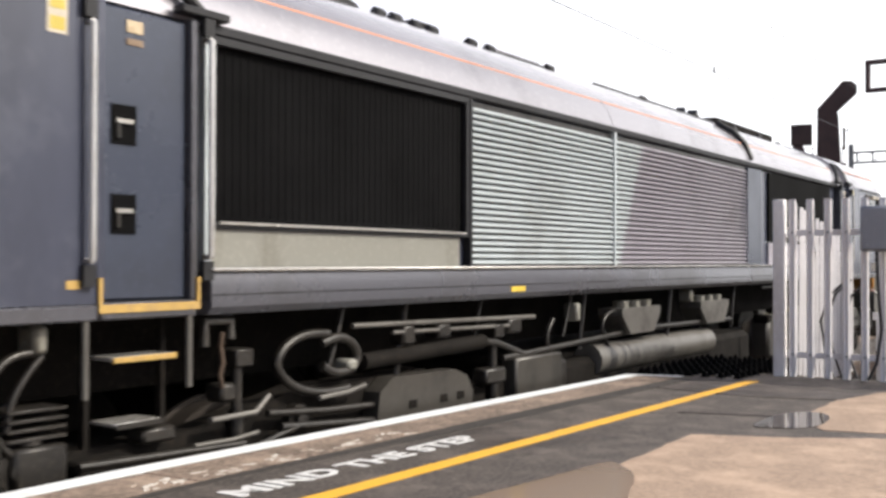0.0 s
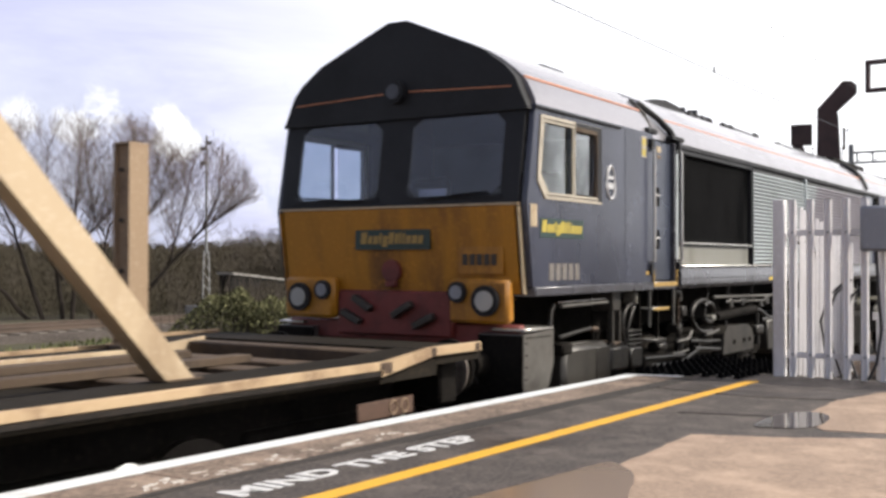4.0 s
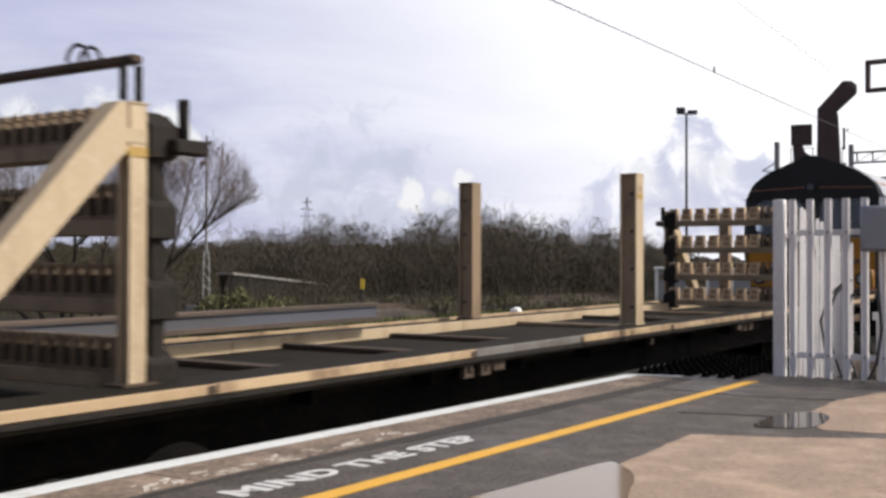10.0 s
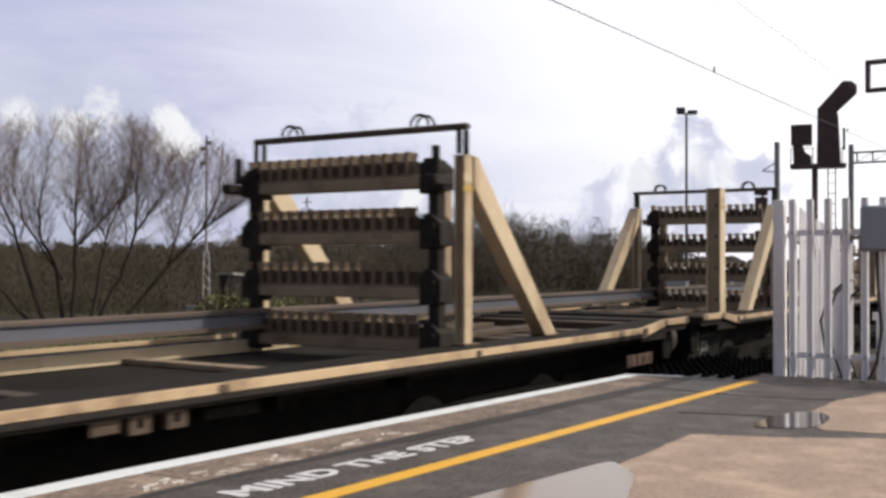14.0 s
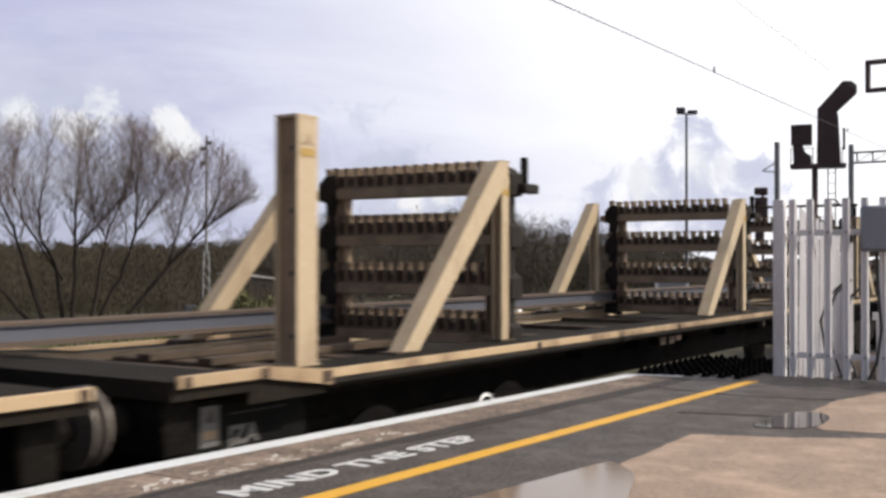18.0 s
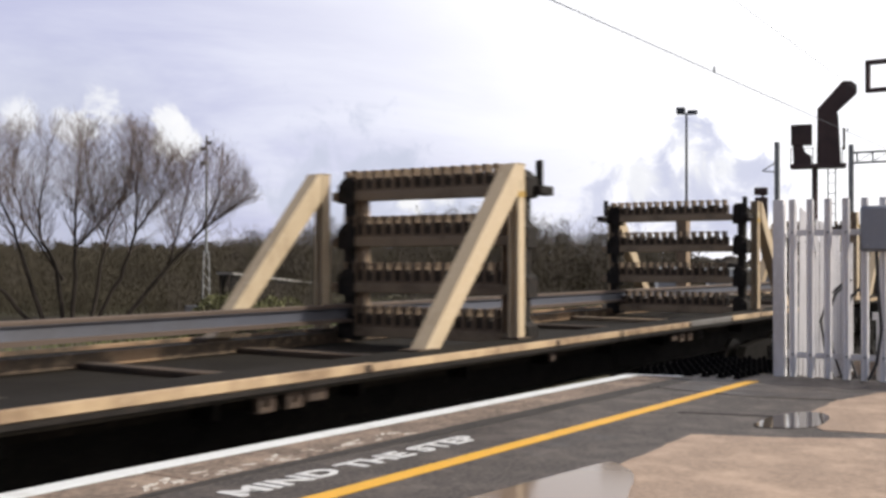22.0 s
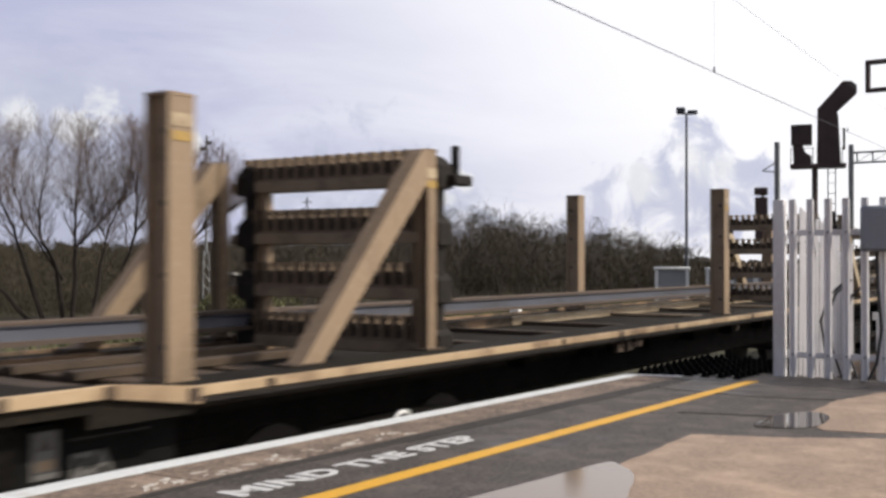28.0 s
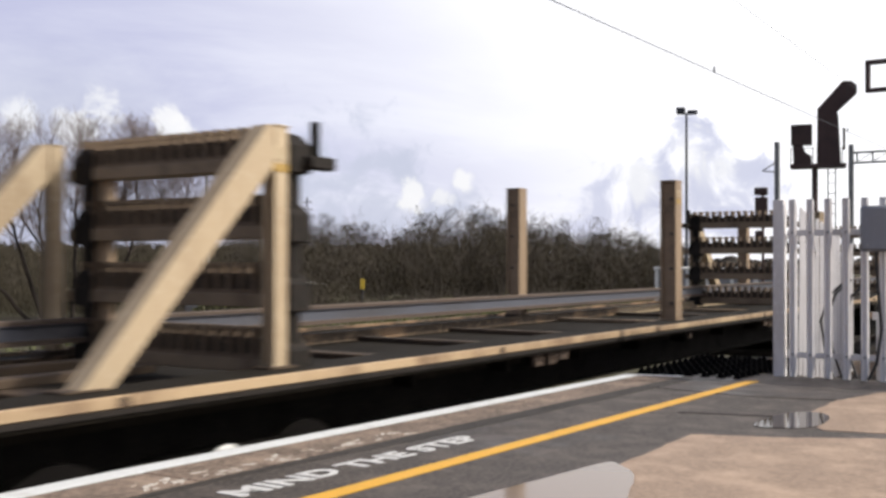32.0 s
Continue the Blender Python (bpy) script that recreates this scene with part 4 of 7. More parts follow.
# ---- huts and walls in the distance ----
def build_huts():
    def hut(deg, dist, w, h, label, doors):
        x, y = polar(deg, dist)
        s = thing("trackside_hut", label, "hut", pose(x, y, -0.4, 0, 0, deg), group="trackside huts")
        bm = bm_new()
        box(bm, 0, 1.6, -w / 2, w / 2, 0, h)
        part("wall", bm, "hut_grey", s)
        bm = bm_new()
        box(bm, -0.12, 1.72, -w / 2 - 0.12, w / 2 + 0.12, h, h + 0.14, 0.03)
        part("roof", bm, "hut_white", s)
        for i in range(doors):
            y0 = -w / 2 + 0.08 + i * (w - 0.16) / doors
            y1 = -w / 2 + 0.02 + (i + 1) * (w - 0.16) / doors
            bm = bm_new()
            box(bm, -0.035, -0.003, y0, y1, 0.1, h - 0.12, 0.01)
            part("door", bm, "hut_grey", s)
        for y0 in (-w / 2 - 0.06, w / 2 - 0.1):
            bm = bm_new()
            box(bm, -0.09, -0.04, y0, y0 + 0.16, 0, h - 0.003)
            part("corner_post", bm, "hut_white", s)

    hut(20.95, 52, 1.45, 1.9, "grey trackside hut with a white flat roof", 1)
    hut(18.55, 57, 1.25, 1.85, "grey relay cubicle with white corner posts", 1)
    hut(17.35, 57, 1.25, 1.85, "grey relay cubicle with white corner posts", 1)
    hut(16.2, 57, 1.25, 1.85, "grey relay cubicle with white corner posts", 1)


def build_ramp_wall():
    w = thing("ramp_wall", "low dark wall with a pale concrete coping that slopes down", "wall")
    a, b = Vector((*polar(44.3, 50), 0)), Vector((*polar(38.2, 74), 0))
    n = 8
    d = (b - a) / n
    side = Vector((-d.y, d.x, 0)).normalized() * 0.3
    for i in range(n):
        p, q = a + d * i, a + d * (i + 1)
        zp, zq = 1.28 - 1.2 * i / n, 1.28 - 1.2 * (i + 1) / n
        for name, lo, hi, m, grow in (("wall_panel", None, 0.0, "wall_dark", 0.9), ("coping", 0.003, 0.10, "concrete", 1.3)):
            bm = bm_new()
            vs = []
            for c, z in ((p, zp), (q, zq)):
                for sgn in (-1, 1):
                    for zz in ((-0.5 if lo is None else z + lo), z + hi):
                        vs.append(bm.verts.new((c.x + side.x * sgn * grow, c.y + side.y * sgn * grow, zz)))
            bmesh.ops.convex_hull(bm, input=vs)
            part(name, bm, m, w)
    s = thing("marker_post", "small yellow marker on a dark post by the siding", "marker", pose(*polar(37.15, 52), -0.4, 0, 0, 37))
    bm = bm_new()
    rod(bm, (0, 0, 0), (0, 0, 1.25), 0.03, 6)
    part("post", bm, "steel_dark", s)
    bm = bm_new()
    box(bm, -0.05, -0.031, -0.1, 0.1, 0.95, 1.45, 0.005)
    part("plate", bm, "sign_yellow", s)


build_huts()
build_ramp_wall()


# ---- trees and plants ----
def add_limb(verts, faces, a, b, r0, r1, sides=3):
    a, b = np.array(a), np.array(b)
    d = b - a
    d = d / (np.linalg.norm(d) + 1e-9)
    u = np.cross(d, (0.3, 0.2, 0.93) if abs(d[2]) < 0.9 else (1, 0, 0))
    u = u / (np.linalg.norm(u) + 1e-9)
    v = np.cross(d, u)
    base = len(verts)
    for c, r in ((a, r0), (b, r1)):
        for k in range(sides):
            an = 2 * math.pi * k / sides
            verts.append(tuple(c + r * (math.cos(an) * u + math.sin(an) * v)))
    for k in range(sides):
        k2 = (k + 1) % sides
        faces.append((base + k, base + k2, base + sides + k2, base + sides + k))


def data_mesh(name, verts, faces, material):
    me = bpy.data.meshes.new(name)
    me.from_pydata(verts, [], faces)
    me.materials.append(M[material])
    return me


def build_big_trees():
    right = np.array([math.sin(radians(51)), -math.cos(radians(51)), 0])
    away = np.array([math.cos(radians(51)), math.sin(radians(51)), 0])

    def crown_top(u):
        """Height of the crown's rounded outline at u metres across."""
        return float(np.interp(u, (-6.5, -5, -3.6, -2.2, -0.6, 0.6, 1.5, 2.3, 2.8, 3.4, 4.2, 4.9, 5.5, 6.1, 6.6), (4.5, 6.6, 7.4, 7.75, 7.8, 7.7, 7.7, 7.4, 6.6, 6.5, 6.9, 6.8, 6.2, 5.2, 4.0)))

    def tree(name, at, stems, seed, label, top=crown_top):
        rng = random.Random(seed)
        t = thing(name, label, "tree", at, group="bare trees by the line")
        tv, tf = [], []

        def sprig(p, d, length, r, level):
            pieces = 4 if level == 0 else 3
            for i in range(pieces):
                d = d + np.array([rng.gauss(0, 0.15), rng.gauss(0, 0.15), rng.gauss(0, 0.09) + 0.075])
                d = d / np.linalg.norm(d)
                q = p + d * length / pieces
                if q[2] > top(float(q @ right)) + rng.gauss(0.35, 0.25) or q[2] < 1.6:
                    return
                r1 = max(0.0036, r * (1 - 0.2 * (i + 1)))
                add_limb(tv, tf, p, q, max(0.0036, r * (1 - 0.2 * i)), r1, 3)
                p = q
                if level < 2:
                    for _ in range(rng.randint(1, 2)):
                        e = d + np.array([rng.gauss(0, 0.65), rng.gauss(0, 0.65), rng.uniform(-0.15, 0.5)])
                        sprig(p, e / np.linalg.norm(e), length * rng.uniform(0.42, 0.72), r1 * 0.6, level + 1)

        for pts, r0 in stems:
            v, f = [], []
            r0 *= 0.85
            depth, drift = rng.uniform(-0.5, 0.5), rng.uniform(-0.9, 0.9)
            line = []
            n = 14
            for i in range(n + 1):
                k = i / n * (len(pts) - 1)
                j = min(int(k), len(pts) - 2)
                w = k - j
                u, z = pts[j][0] * (1 - w) + pts[j + 1][0] * w, pts[j][1] * (1 - w) + pts[j + 1][1] * w
                line.append(right * (u + rng.gauss(0, 0.03)) + away * (depth + drift * i / n + rng.gauss(0, 0.03)) + np.array([0, 0, z]))
            for i in range(n):
                a, b = r0 * (1 - 0.85 * i / n), r0 * (1 - 0.85 * (i + 1) / n)
                add_limb(v, f, line[i], line[i + 1], a, b, 6)
                d = line[i + 1] - line[i]
                d = d / np.linalg.norm(d)
                if line[i + 1][2] < 2.6:
                    continue
                for _ in range(3 if i < n - 1 else 4):
                    az = rng.uniform(0, 2 * math.pi)
                    e = d + rng.uniform(0.3, 0.8) * np.array([math.cos(az), math.sin(az), rng.uniform(0.0, 0.5)])
                    sprig(line[i + 1], e / np.linalg.norm(e), rng.uniform(1.0, 2.1), max(0.012, b * 0.45), 0)
            part("stem", data_mesh("stem", v, f, "bark"), "bark", t)
        part("crown", data_mesh("crown", tv, tf, "twig"), "twig", t, "bare brown twigs")
        return t

    # main stems: across, up
    left_stems = [([(-2.5, 0), (-3.2, 1.0), (-4.0, 1.8), (-5.0, 3.6), (-5.4, 5.4)], 0.10), ([(-1.9, 0), (-2.5, 1.9), (-3.0, 3.6), (-3.5, 4.7), (-3.6, 6.4)], 0.11),
                  ([(-1.1, 0), (-1.5, 2.3), (-2.05, 3.4), (-2.0, 4.7), (-1.7, 6.6)], 0.10), ([(-0.8, 0), (-0.7, 2.6), (-0.7, 4.5), (-0.5, 6.8)], 0.105),
                  ([(-0.7, 2.8), (0.5, 4.2), (1.2, 4.9), (1.5, 6.4)], 0.06), ([(-1.2, 1.6), (-2.6, 3.9), (-3.0, 5.2), (-2.8, 6.8)], 0.06)]
    right_stems = [([(-0.1, 0), (0.3, 2.6), (0.5, 3.6), (1.2, 5.2), (1.4, 6.9)], 0.085), ([(0.35, 3.3), (-0.1, 4.4), (-0.3, 6.4)], 0.045),
                   ([(0.1, 0), (1.1, 1.95), (1.55, 3.5), (1.55, 5.1), (1.7, 6.8)], 0.10), ([(1.5, 3.4), (2.4, 4.8), (2.6, 6.0)], 0.05),
                   ([(1.1, 0), (2.8, 2.2), (4.1, 3.6), (4.7, 4.9), (4.8, 6.2)], 0.11), ([(2.75, 2.2), (3.2, 3.8), (3.6, 5.8)], 0.06), ([(4.1, 3.6), (5.0, 4.3), (5.75, 4.8)], 0.05)]
    x, y = polar(50.75, 44)
    tree("tree", pose(x, y, -0.45), right_stems, 21, "bare winter tree with long leaning stems beside the mast")
    twin = tree("tree", pose(x + 0.4, y + 0.5, -0.45), left_stems, 22, "large many-stemmed bare winter tree")
    # the trees across the line from the fence, which the cab windows mirror
    for deg, dist in ((-22, 36), (-33, 33), (-42, 34), (-50, 36), (-58, 33), (-28, 48), (-46, 47), (-63, 46), (-36, 27), (-40.5, 25)):
        copy_thing(twin, pose(*polar(deg, dist), -0.45, 0, 0, deg * 3))


def build_thickets():
    """The belt of bare scrub behind the sidings."""
    rng = random.Random(31)
    v, f = [], []
    lv, lf = [], []
    sheets = []
    nrng = np.random.default_rng(31)

    def shrub(x, y, h, n):
        for _ in range(n):
            az, lean = rng.uniform(0, 2 * math.pi), rng.uniform(0.1, 0.75)
            p = np.array([x + rng.uniform(-0.9, 0.9), y + rng.uniform(-0.9, 0.9), -0.4])
            d = np.array([math.cos(az) * lean, math.sin(az) * lean, 1.0])
            hh = h * rng.uniform(0.6, 1.0) * (1.05 - 0.28 * lean)
            for i in range(4):
                d = d + np.array([rng.gauss(0, 0.16), rng.gauss(0, 0.16), 0.0])
                q = p + d / np.linalg.norm(d) * hh / 4
                add_limb(v, f, p, q, 0.022 - 0.0045 * i, 0.0175 - 0.0042 * i)
                for _k in range(4 if i else 1):
                    b = d + np.array([rng.gauss(0, 0.75), rng.gauss(0, 0.75), rng.uniform(-0.25, 0.2)])
                    b = b / np.linalg.norm(b)
                    e = q + b * hh * rng.uniform(0.10, 0.22)
                    add_limb(lv, lf, q, e, 0.010, 0.006)
                    for _j in range(3):
                        c = b + np.array([rng.gauss(0, 0.55), rng.gauss(0, 0.55), rng.uniform(0.1, 0.7)])
                        e2 = e + c / np.linalg.norm(c) * hh * rng.uniform(0.05, 0.12)
                        add_limb(lv, lf, e, e2, 0.006, 0.0035)
                p = q

    def clump(x, y, h, n, size):
        """A thicket of short upright twigs, thinner and narrower towards its top."""
        up = nrng.random(n) ** 1.15
        wide = 0.95 * np.sqrt(np.clip(1.04 - up ** 2, 0.02, 1))
        c = np.stack([x + nrng.normal(0, 1, n) * wide, y + nrng.normal(0, 1, n) * wide, -0.4 + h * up], 1)
        a = nrng.uniform(0, math.pi, n)
        u = np.stack([np.cos(a), np.sin(a), nrng.uniform(-0.2, 0.2, n)], 1) * (size * nrng.uniform(0.3, 0.8, n))[:, None]
        w = np.stack([nrng.normal(0, 0.28, n), nrng.normal(0, 0.28, n), np.ones(n)], 1) * (size * nrng.uniform(1.6, 4.2, n))[:, None]
        sheets.append(np.stack([c - u * 0.5, c + u * 0.5, c + u * 0.2 + w, c - u * 0.2 + w], 1).reshape(-1, 3))

    for i in range(260):
        deg = rng.uniform(20.5, 58)
        dist = rng.uniform(62, 92) if deg < 46 else rng.uniform(56, 92)
        tall = float(np.interp(deg, (20.5, 22, 25, 29, 31.5, 34, 35.7, 38.4, 41, 44, 47, 58), (2.9, 3.5, 4.5, 4.7, 5.4, 5.1, 3.6, 5.0, 4.3, 3.6, 3.1, 3.1)))
        tall *= rng.uniform(0.84, 1.06)
        x, y = polar(deg, dist)
        shrub(x, y, tall * (1.06 if deg < 45 else 0.9) * dist / 75, 8 if deg < 45 else 4)
        clump(x, y, tall * dist / 75 * rng.uniform(0.85, 1.12), 1700, 0.045)
    for i in range(130):
        deg, dist = rng.uniform(38, 61), rng.uniform(47, 56)
        clump(*polar(deg, dist), rng.uniform(0.8, 1.3), 320, 0.045)
    for i in range(110):
        deg = rng.uniform(8, 60)
        dist = rng.uniform(95, 125)
        x, y = polar(deg, dist)
        shrub(x, y, rng.uniform(4.2, 5.6) if deg > 20 else rng.uniform(2.2, 3.4), 3)
        clump(x, y, 3.6 if deg > 20 else 2.0, 220, 0.16)
    pts = np.concatenate(sheets)
    leaves = bpy.data.meshes.new("undergrowth")
    leaves.vertices.add(len(pts))
    leaves.vertices.foreach_set("co", pts.astype(np.float32).ravel())
    leaves.loops.add(len(pts))
    leaves.loops.foreach_set("vertex_index", np.arange(len(pts), dtype=np.int32))
    leaves.polygons.add(len(pts) // 4)
    leaves.polygons.foreach_set("loop_start", np.arange(0, len(pts), 4, dtype=np.int32))
    leaves.update(calc_edges=True)
    leaves.materials.append(M["dead_leaf"])
    for nm, me, label in (("scrub", data_mesh("scrub", v, f, "twig_scrub"), "belt of bare brown scrub stems"),
                          ("scrub_twigs", data_mesh("scrub_twigs", lv, lf, "twig_scrub"), "bare brown twigs of the scrub belt"),
                          ("undergrowth", leaves, "dense brown undergrowth of the scrub belt")):
        tagged(new(nm, me), label, "scrub", kind="stuff")
    # far wooded rise on the horizon, tree by tree
    bm = bm_new()
    for i in range(420):
        deg = -30 + i * 0.34 + rng.uniform(-0.2, 0.2)
        dist = rng.uniform(225, 300)
        x, y = polar(deg, dist)
        h = (2.5 if deg < 26 else 4.8) * dist / 240 * rng.uniform(0.72, 1.12) + 0.9 * noise.noise((i * 0.13, 0, 5))
        rad = rng.uniform(1.6, 3.4)
        n = 9
        foot = [bm.verts.new((x + rad * math.cos(k * 2 * math.pi / n), y + rad * math.sin(k * 2 * math.pi / n), -0.6)) for k in range(n)]
        mid = [bm.verts.new((x + rad * rng.uniform(0.8, 1.25) * math.cos(k * 2 * math.pi / n), y + rad * rng.uniform(0.8, 1.25) * math.sin(k * 2 * math.pi / n), h * rng.uniform(0.5, 0.75))) for k in range(n)]
        top = [bm.verts.new((x + rad * rng.uniform(0.3, 0.6) * math.cos(k * 2 * math.pi / n), y + rad * rng.uniform(0.3, 0.6) * math.sin(k * 2 * math.pi / n), h * rng.uniform(0.85, 1.08))) for k in range(n)]
        tip = bm.verts.new((x, y, h * rng.uniform(0.95, 1.1)))
        for k in range(n):
            k2 = (k + 1) % n
            bm.faces.new((foot[k], foot[k2], mid[k2], mid[k]))
            bm.faces.new((mid[k], mid[k2], top[k2], top[k]))
            bm.faces.new((top[k], top[k2], tip))
    solid("far_woods", bm, "far_woods", "far brown woods on the horizon", "woods", kind="backdrop")


def build_bushes():
    def bush(deg, dist, w, h, n, seed, material, label):
        rng = random.Random(seed)
        x, y = polar(deg, dist)
        t = thing("bush", label, "bush", pose(x, y, -0.45, 0, 0, deg - 90), group="bushes by the line")
        v, f = [], []
        for _ in range(n):
            k = rng.random()
            bx = rng.gauss(0, w * 0.27)
            hz = h * (1 - (bx / w) ** 2 * 2.4) * (0.75 + 0.35 * noise.noise((bx * 1.3, seed, 0)))
            c = np.array([bx, rng.gauss(0, 0.4), max(0.0, hz * k ** 0.6)])
            a, s = rng.uniform(0, math.pi), rng.uniform(0.025, 0.065)
            u = np.array([math.cos(a), math.sin(a), rng.uniform(-0.5, 0.5)]) * s
            wv = np.array([rng.uniform(-0.6, 0.6), rng.uniform(-0.6, 0.6), 1.0]) * s * 1.4
            b = len(v)
            v.extend([tuple(c - u), tuple(c + u + wv * 0.3), tuple(c + wv), tuple(c - u * 0.6 + wv * 0.7)])
            f.append((b, b + 1, b + 2, b + 3))
        part("leaves", data_mesh("leaves", v, f, material), material, t)
        v, f = [], []
        for _ in range(150):
            bx = rng.gauss(0, w * 0.27)
            add_limb(v, f, (bx, rng.gauss(0, 0.3), 0), (bx + rng.gauss(0, 0.25), rng.gauss(0, 0.4), h * rng.uniform(0.6, 1.15)), 0.014, 0.006)
        part("stem_tangle", data_mesh("stem_tangle", v, f, "twig_scrub"), "twig_scrub", t)["kind"] = "stuff"

    bush(43.2, 33.5, 3.8, 1.85, 7000, 41, "bush_leaf", "low green bramble bush beside the siding")
    bush(41.3, 34.5, 2.4, 1.5, 3200, 42, "bush_leaf", "low green bramble bush beside the siding")
    bush(33.0, 47, 3.0, 1.0, 500, 43, "bush_leaf", "straggly green bush on the far bank")
    bush(29.2, 50, 3.4, 1.1, 500, 44, "bush_leaf", "straggly green bush on the far bank")
    bush(26.0, 52, 3.0, 1.0, 420, 45, "bush_leaf", "straggly green bush on the far bank")
    bush(35.0, 50, 4.5, 0.95, 1800, 46, "straw", "pale dry bramble bush on the far bank")
    bush(31.2, 52, 4.5, 0.85, 1600, 47, "straw", "pale dry bramble bush on the far bank")
    bush(38.6, 49, 3.0, 0.8, 900, 48, "straw", "pale dry bramble bush on the far bank")
    # white litter on the far bank
    bm = bm_new()
    bmesh.ops.create_icosphere(bm, subdivisions=2, radius=0.3)
    for p in bm.verts:
        p.co *= 1 + 0.25 * noise.noise(p.co * 4)
        p.co.z = max(-0.1, p.co.z * 0.8)
    solid("litter_sack", bm, "sign_white", "crumpled white sack lying on the bank", "sack", at=pose(*polar(29.0, 46.5), -0.3))
    # grass tufts in front of the siding
    rng = random.Random(51)
    v, f = [], []
    for _ in range(9000):
        x, y = rng.uniform(4, 60), rng.uniform(19.0, 25.0)
        if noise.noise((x * 0.12, y * 0.3, 2)) < -0.12:
            continue
        a, h = rng.uniform(0, math.pi), rng.uniform(0.08, 0.26)
        u = np.array([math.cos(a), math.sin(a), 0]) * 0.05
        b = len(v)
        v.extend([(x - u[0], y - u[1], -0.45), (x + u[0], y + u[1], -0.45), (x + rng.uniform(-0.1, 0.1), y + rng.uniform(-0.1, 0.1), -0.45 + h)])
        f.append((b, b + 1, b + 2))
    tagged(new("grass", data_mesh("grass", v, f, "grass")), "rough green grass beside the siding", "grass", kind="stuff")


build_big_trees()
build_thickets()
build_bushes()


# ---- the locomotive ----
# Local space: x forwards, y across (the platform side is negative), z from the rail head; x = 0 lies 0.7 m behind its rear face.
def wheelset_mesh(name, r, gauge=0.75):
    bm = bm_new()
    for s in (-1, 1):
        rod(bm, (0, s * (gauge - 0.07), 0), (0, s * (gauge + 0.06), 0), r, 28)
        rod(bm, (0, s * (gauge - 0.10), 0), (0, s * (gauge - 0.071), 0), r + 0.028, 28)
        rod(bm, (0, s * (gauge + 0.061), 0), (0, s * (gauge + 0.1), 0), 0.14, 12)
        for k in range(6):
            a = k * math.pi / 3
            rod(bm, (math.cos(a) * r * 0.55, s * (gauge + 0.061), math.sin(a) * r * 0.55), (math.cos(a) * r * 0.55, s * (gauge + 0.075), math.sin(a) * r * 0.55), 0.05, 6)
    rod(bm, (0, -gauge, 0), (0, gauge, 0), 0.08, 10)
    return mesh_from(bm, name, "wheel_steel")


LOCO_R, WAGON_R = 0.53, 0.43
ME_LOCO_WHEEL = wheelset_mesh("loco_wheelset", LOCO_R)
ME_WAGON_WHEEL = wheelset_mesh("wagon_wheelset", WAGON_R)
SPINNING = []          # wheelset, its place on its thing, radius


def wheelset(me, parent, x, r):
    w = part("wheelset", me, "wheel_steel", parent)
    w.location = (x, 0, r)
    SPINNING.append((w, x, r))


ROOF = [(1.25, 3.13), (1.237, 3.19), (1.205, 3.265), (1.165, 3.335), (1.115, 3.395), (1.045, 3.46), (0.95, 3.535), (0.83, 3.61), (0.66, 3.69), (0.46, 3.775), (0.12, 3.905)]


def roof_outline(grow=0.0, low=3.13):
    half = [(y * (1 + grow), z + grow * 0.3) for y, z in ROOF]
    return [(1.25 * (1 + grow), low)] + half[0:] + [(-y, z) for y, z in half[::-1]] + [(-1.25 * (1 + grow), low)] if low < 3.13 else half + [(-y, z) for y, z in half[::-1]]


# bars in place of the name: along, width, foot, top
def softened(pts):
    """The same line with its corners cut twice, so that it bends softly."""
    for _ in range(2):
        out = [pts[0]]
        for (a, b), (c, d) in zip(pts, pts[1:]):
            out += [(a * 0.75 + c * 0.25, b * 0.75 + d * 0.25), (a * 0.25 + c * 0.75, b * 0.25 + d * 0.75)]
        pts = out + [pts[-1]]
    return pts


NAME_BARS = ((0.0, 0.062, 0.0, 0.10), (0.078, 0.04, 0.0, 0.068), (0.132, 0.05, 0.0, 0.068), (0.196, 0.022, 0.0, 0.09), (0.232, 0.05, -0.025, 0.068), (0.296, 0.05, 0.0, 0.098),
             (0.36, 0.03, 0.0, 0.088), (0.404, 0.02, 0.0, 0.098), (0.438, 0.02, 0.0, 0.09), (0.474, 0.05, 0.0, 0.068), (0.538, 0.05, 0.0, 0.068), (0.602, 0.042, 0.0, 0.068))


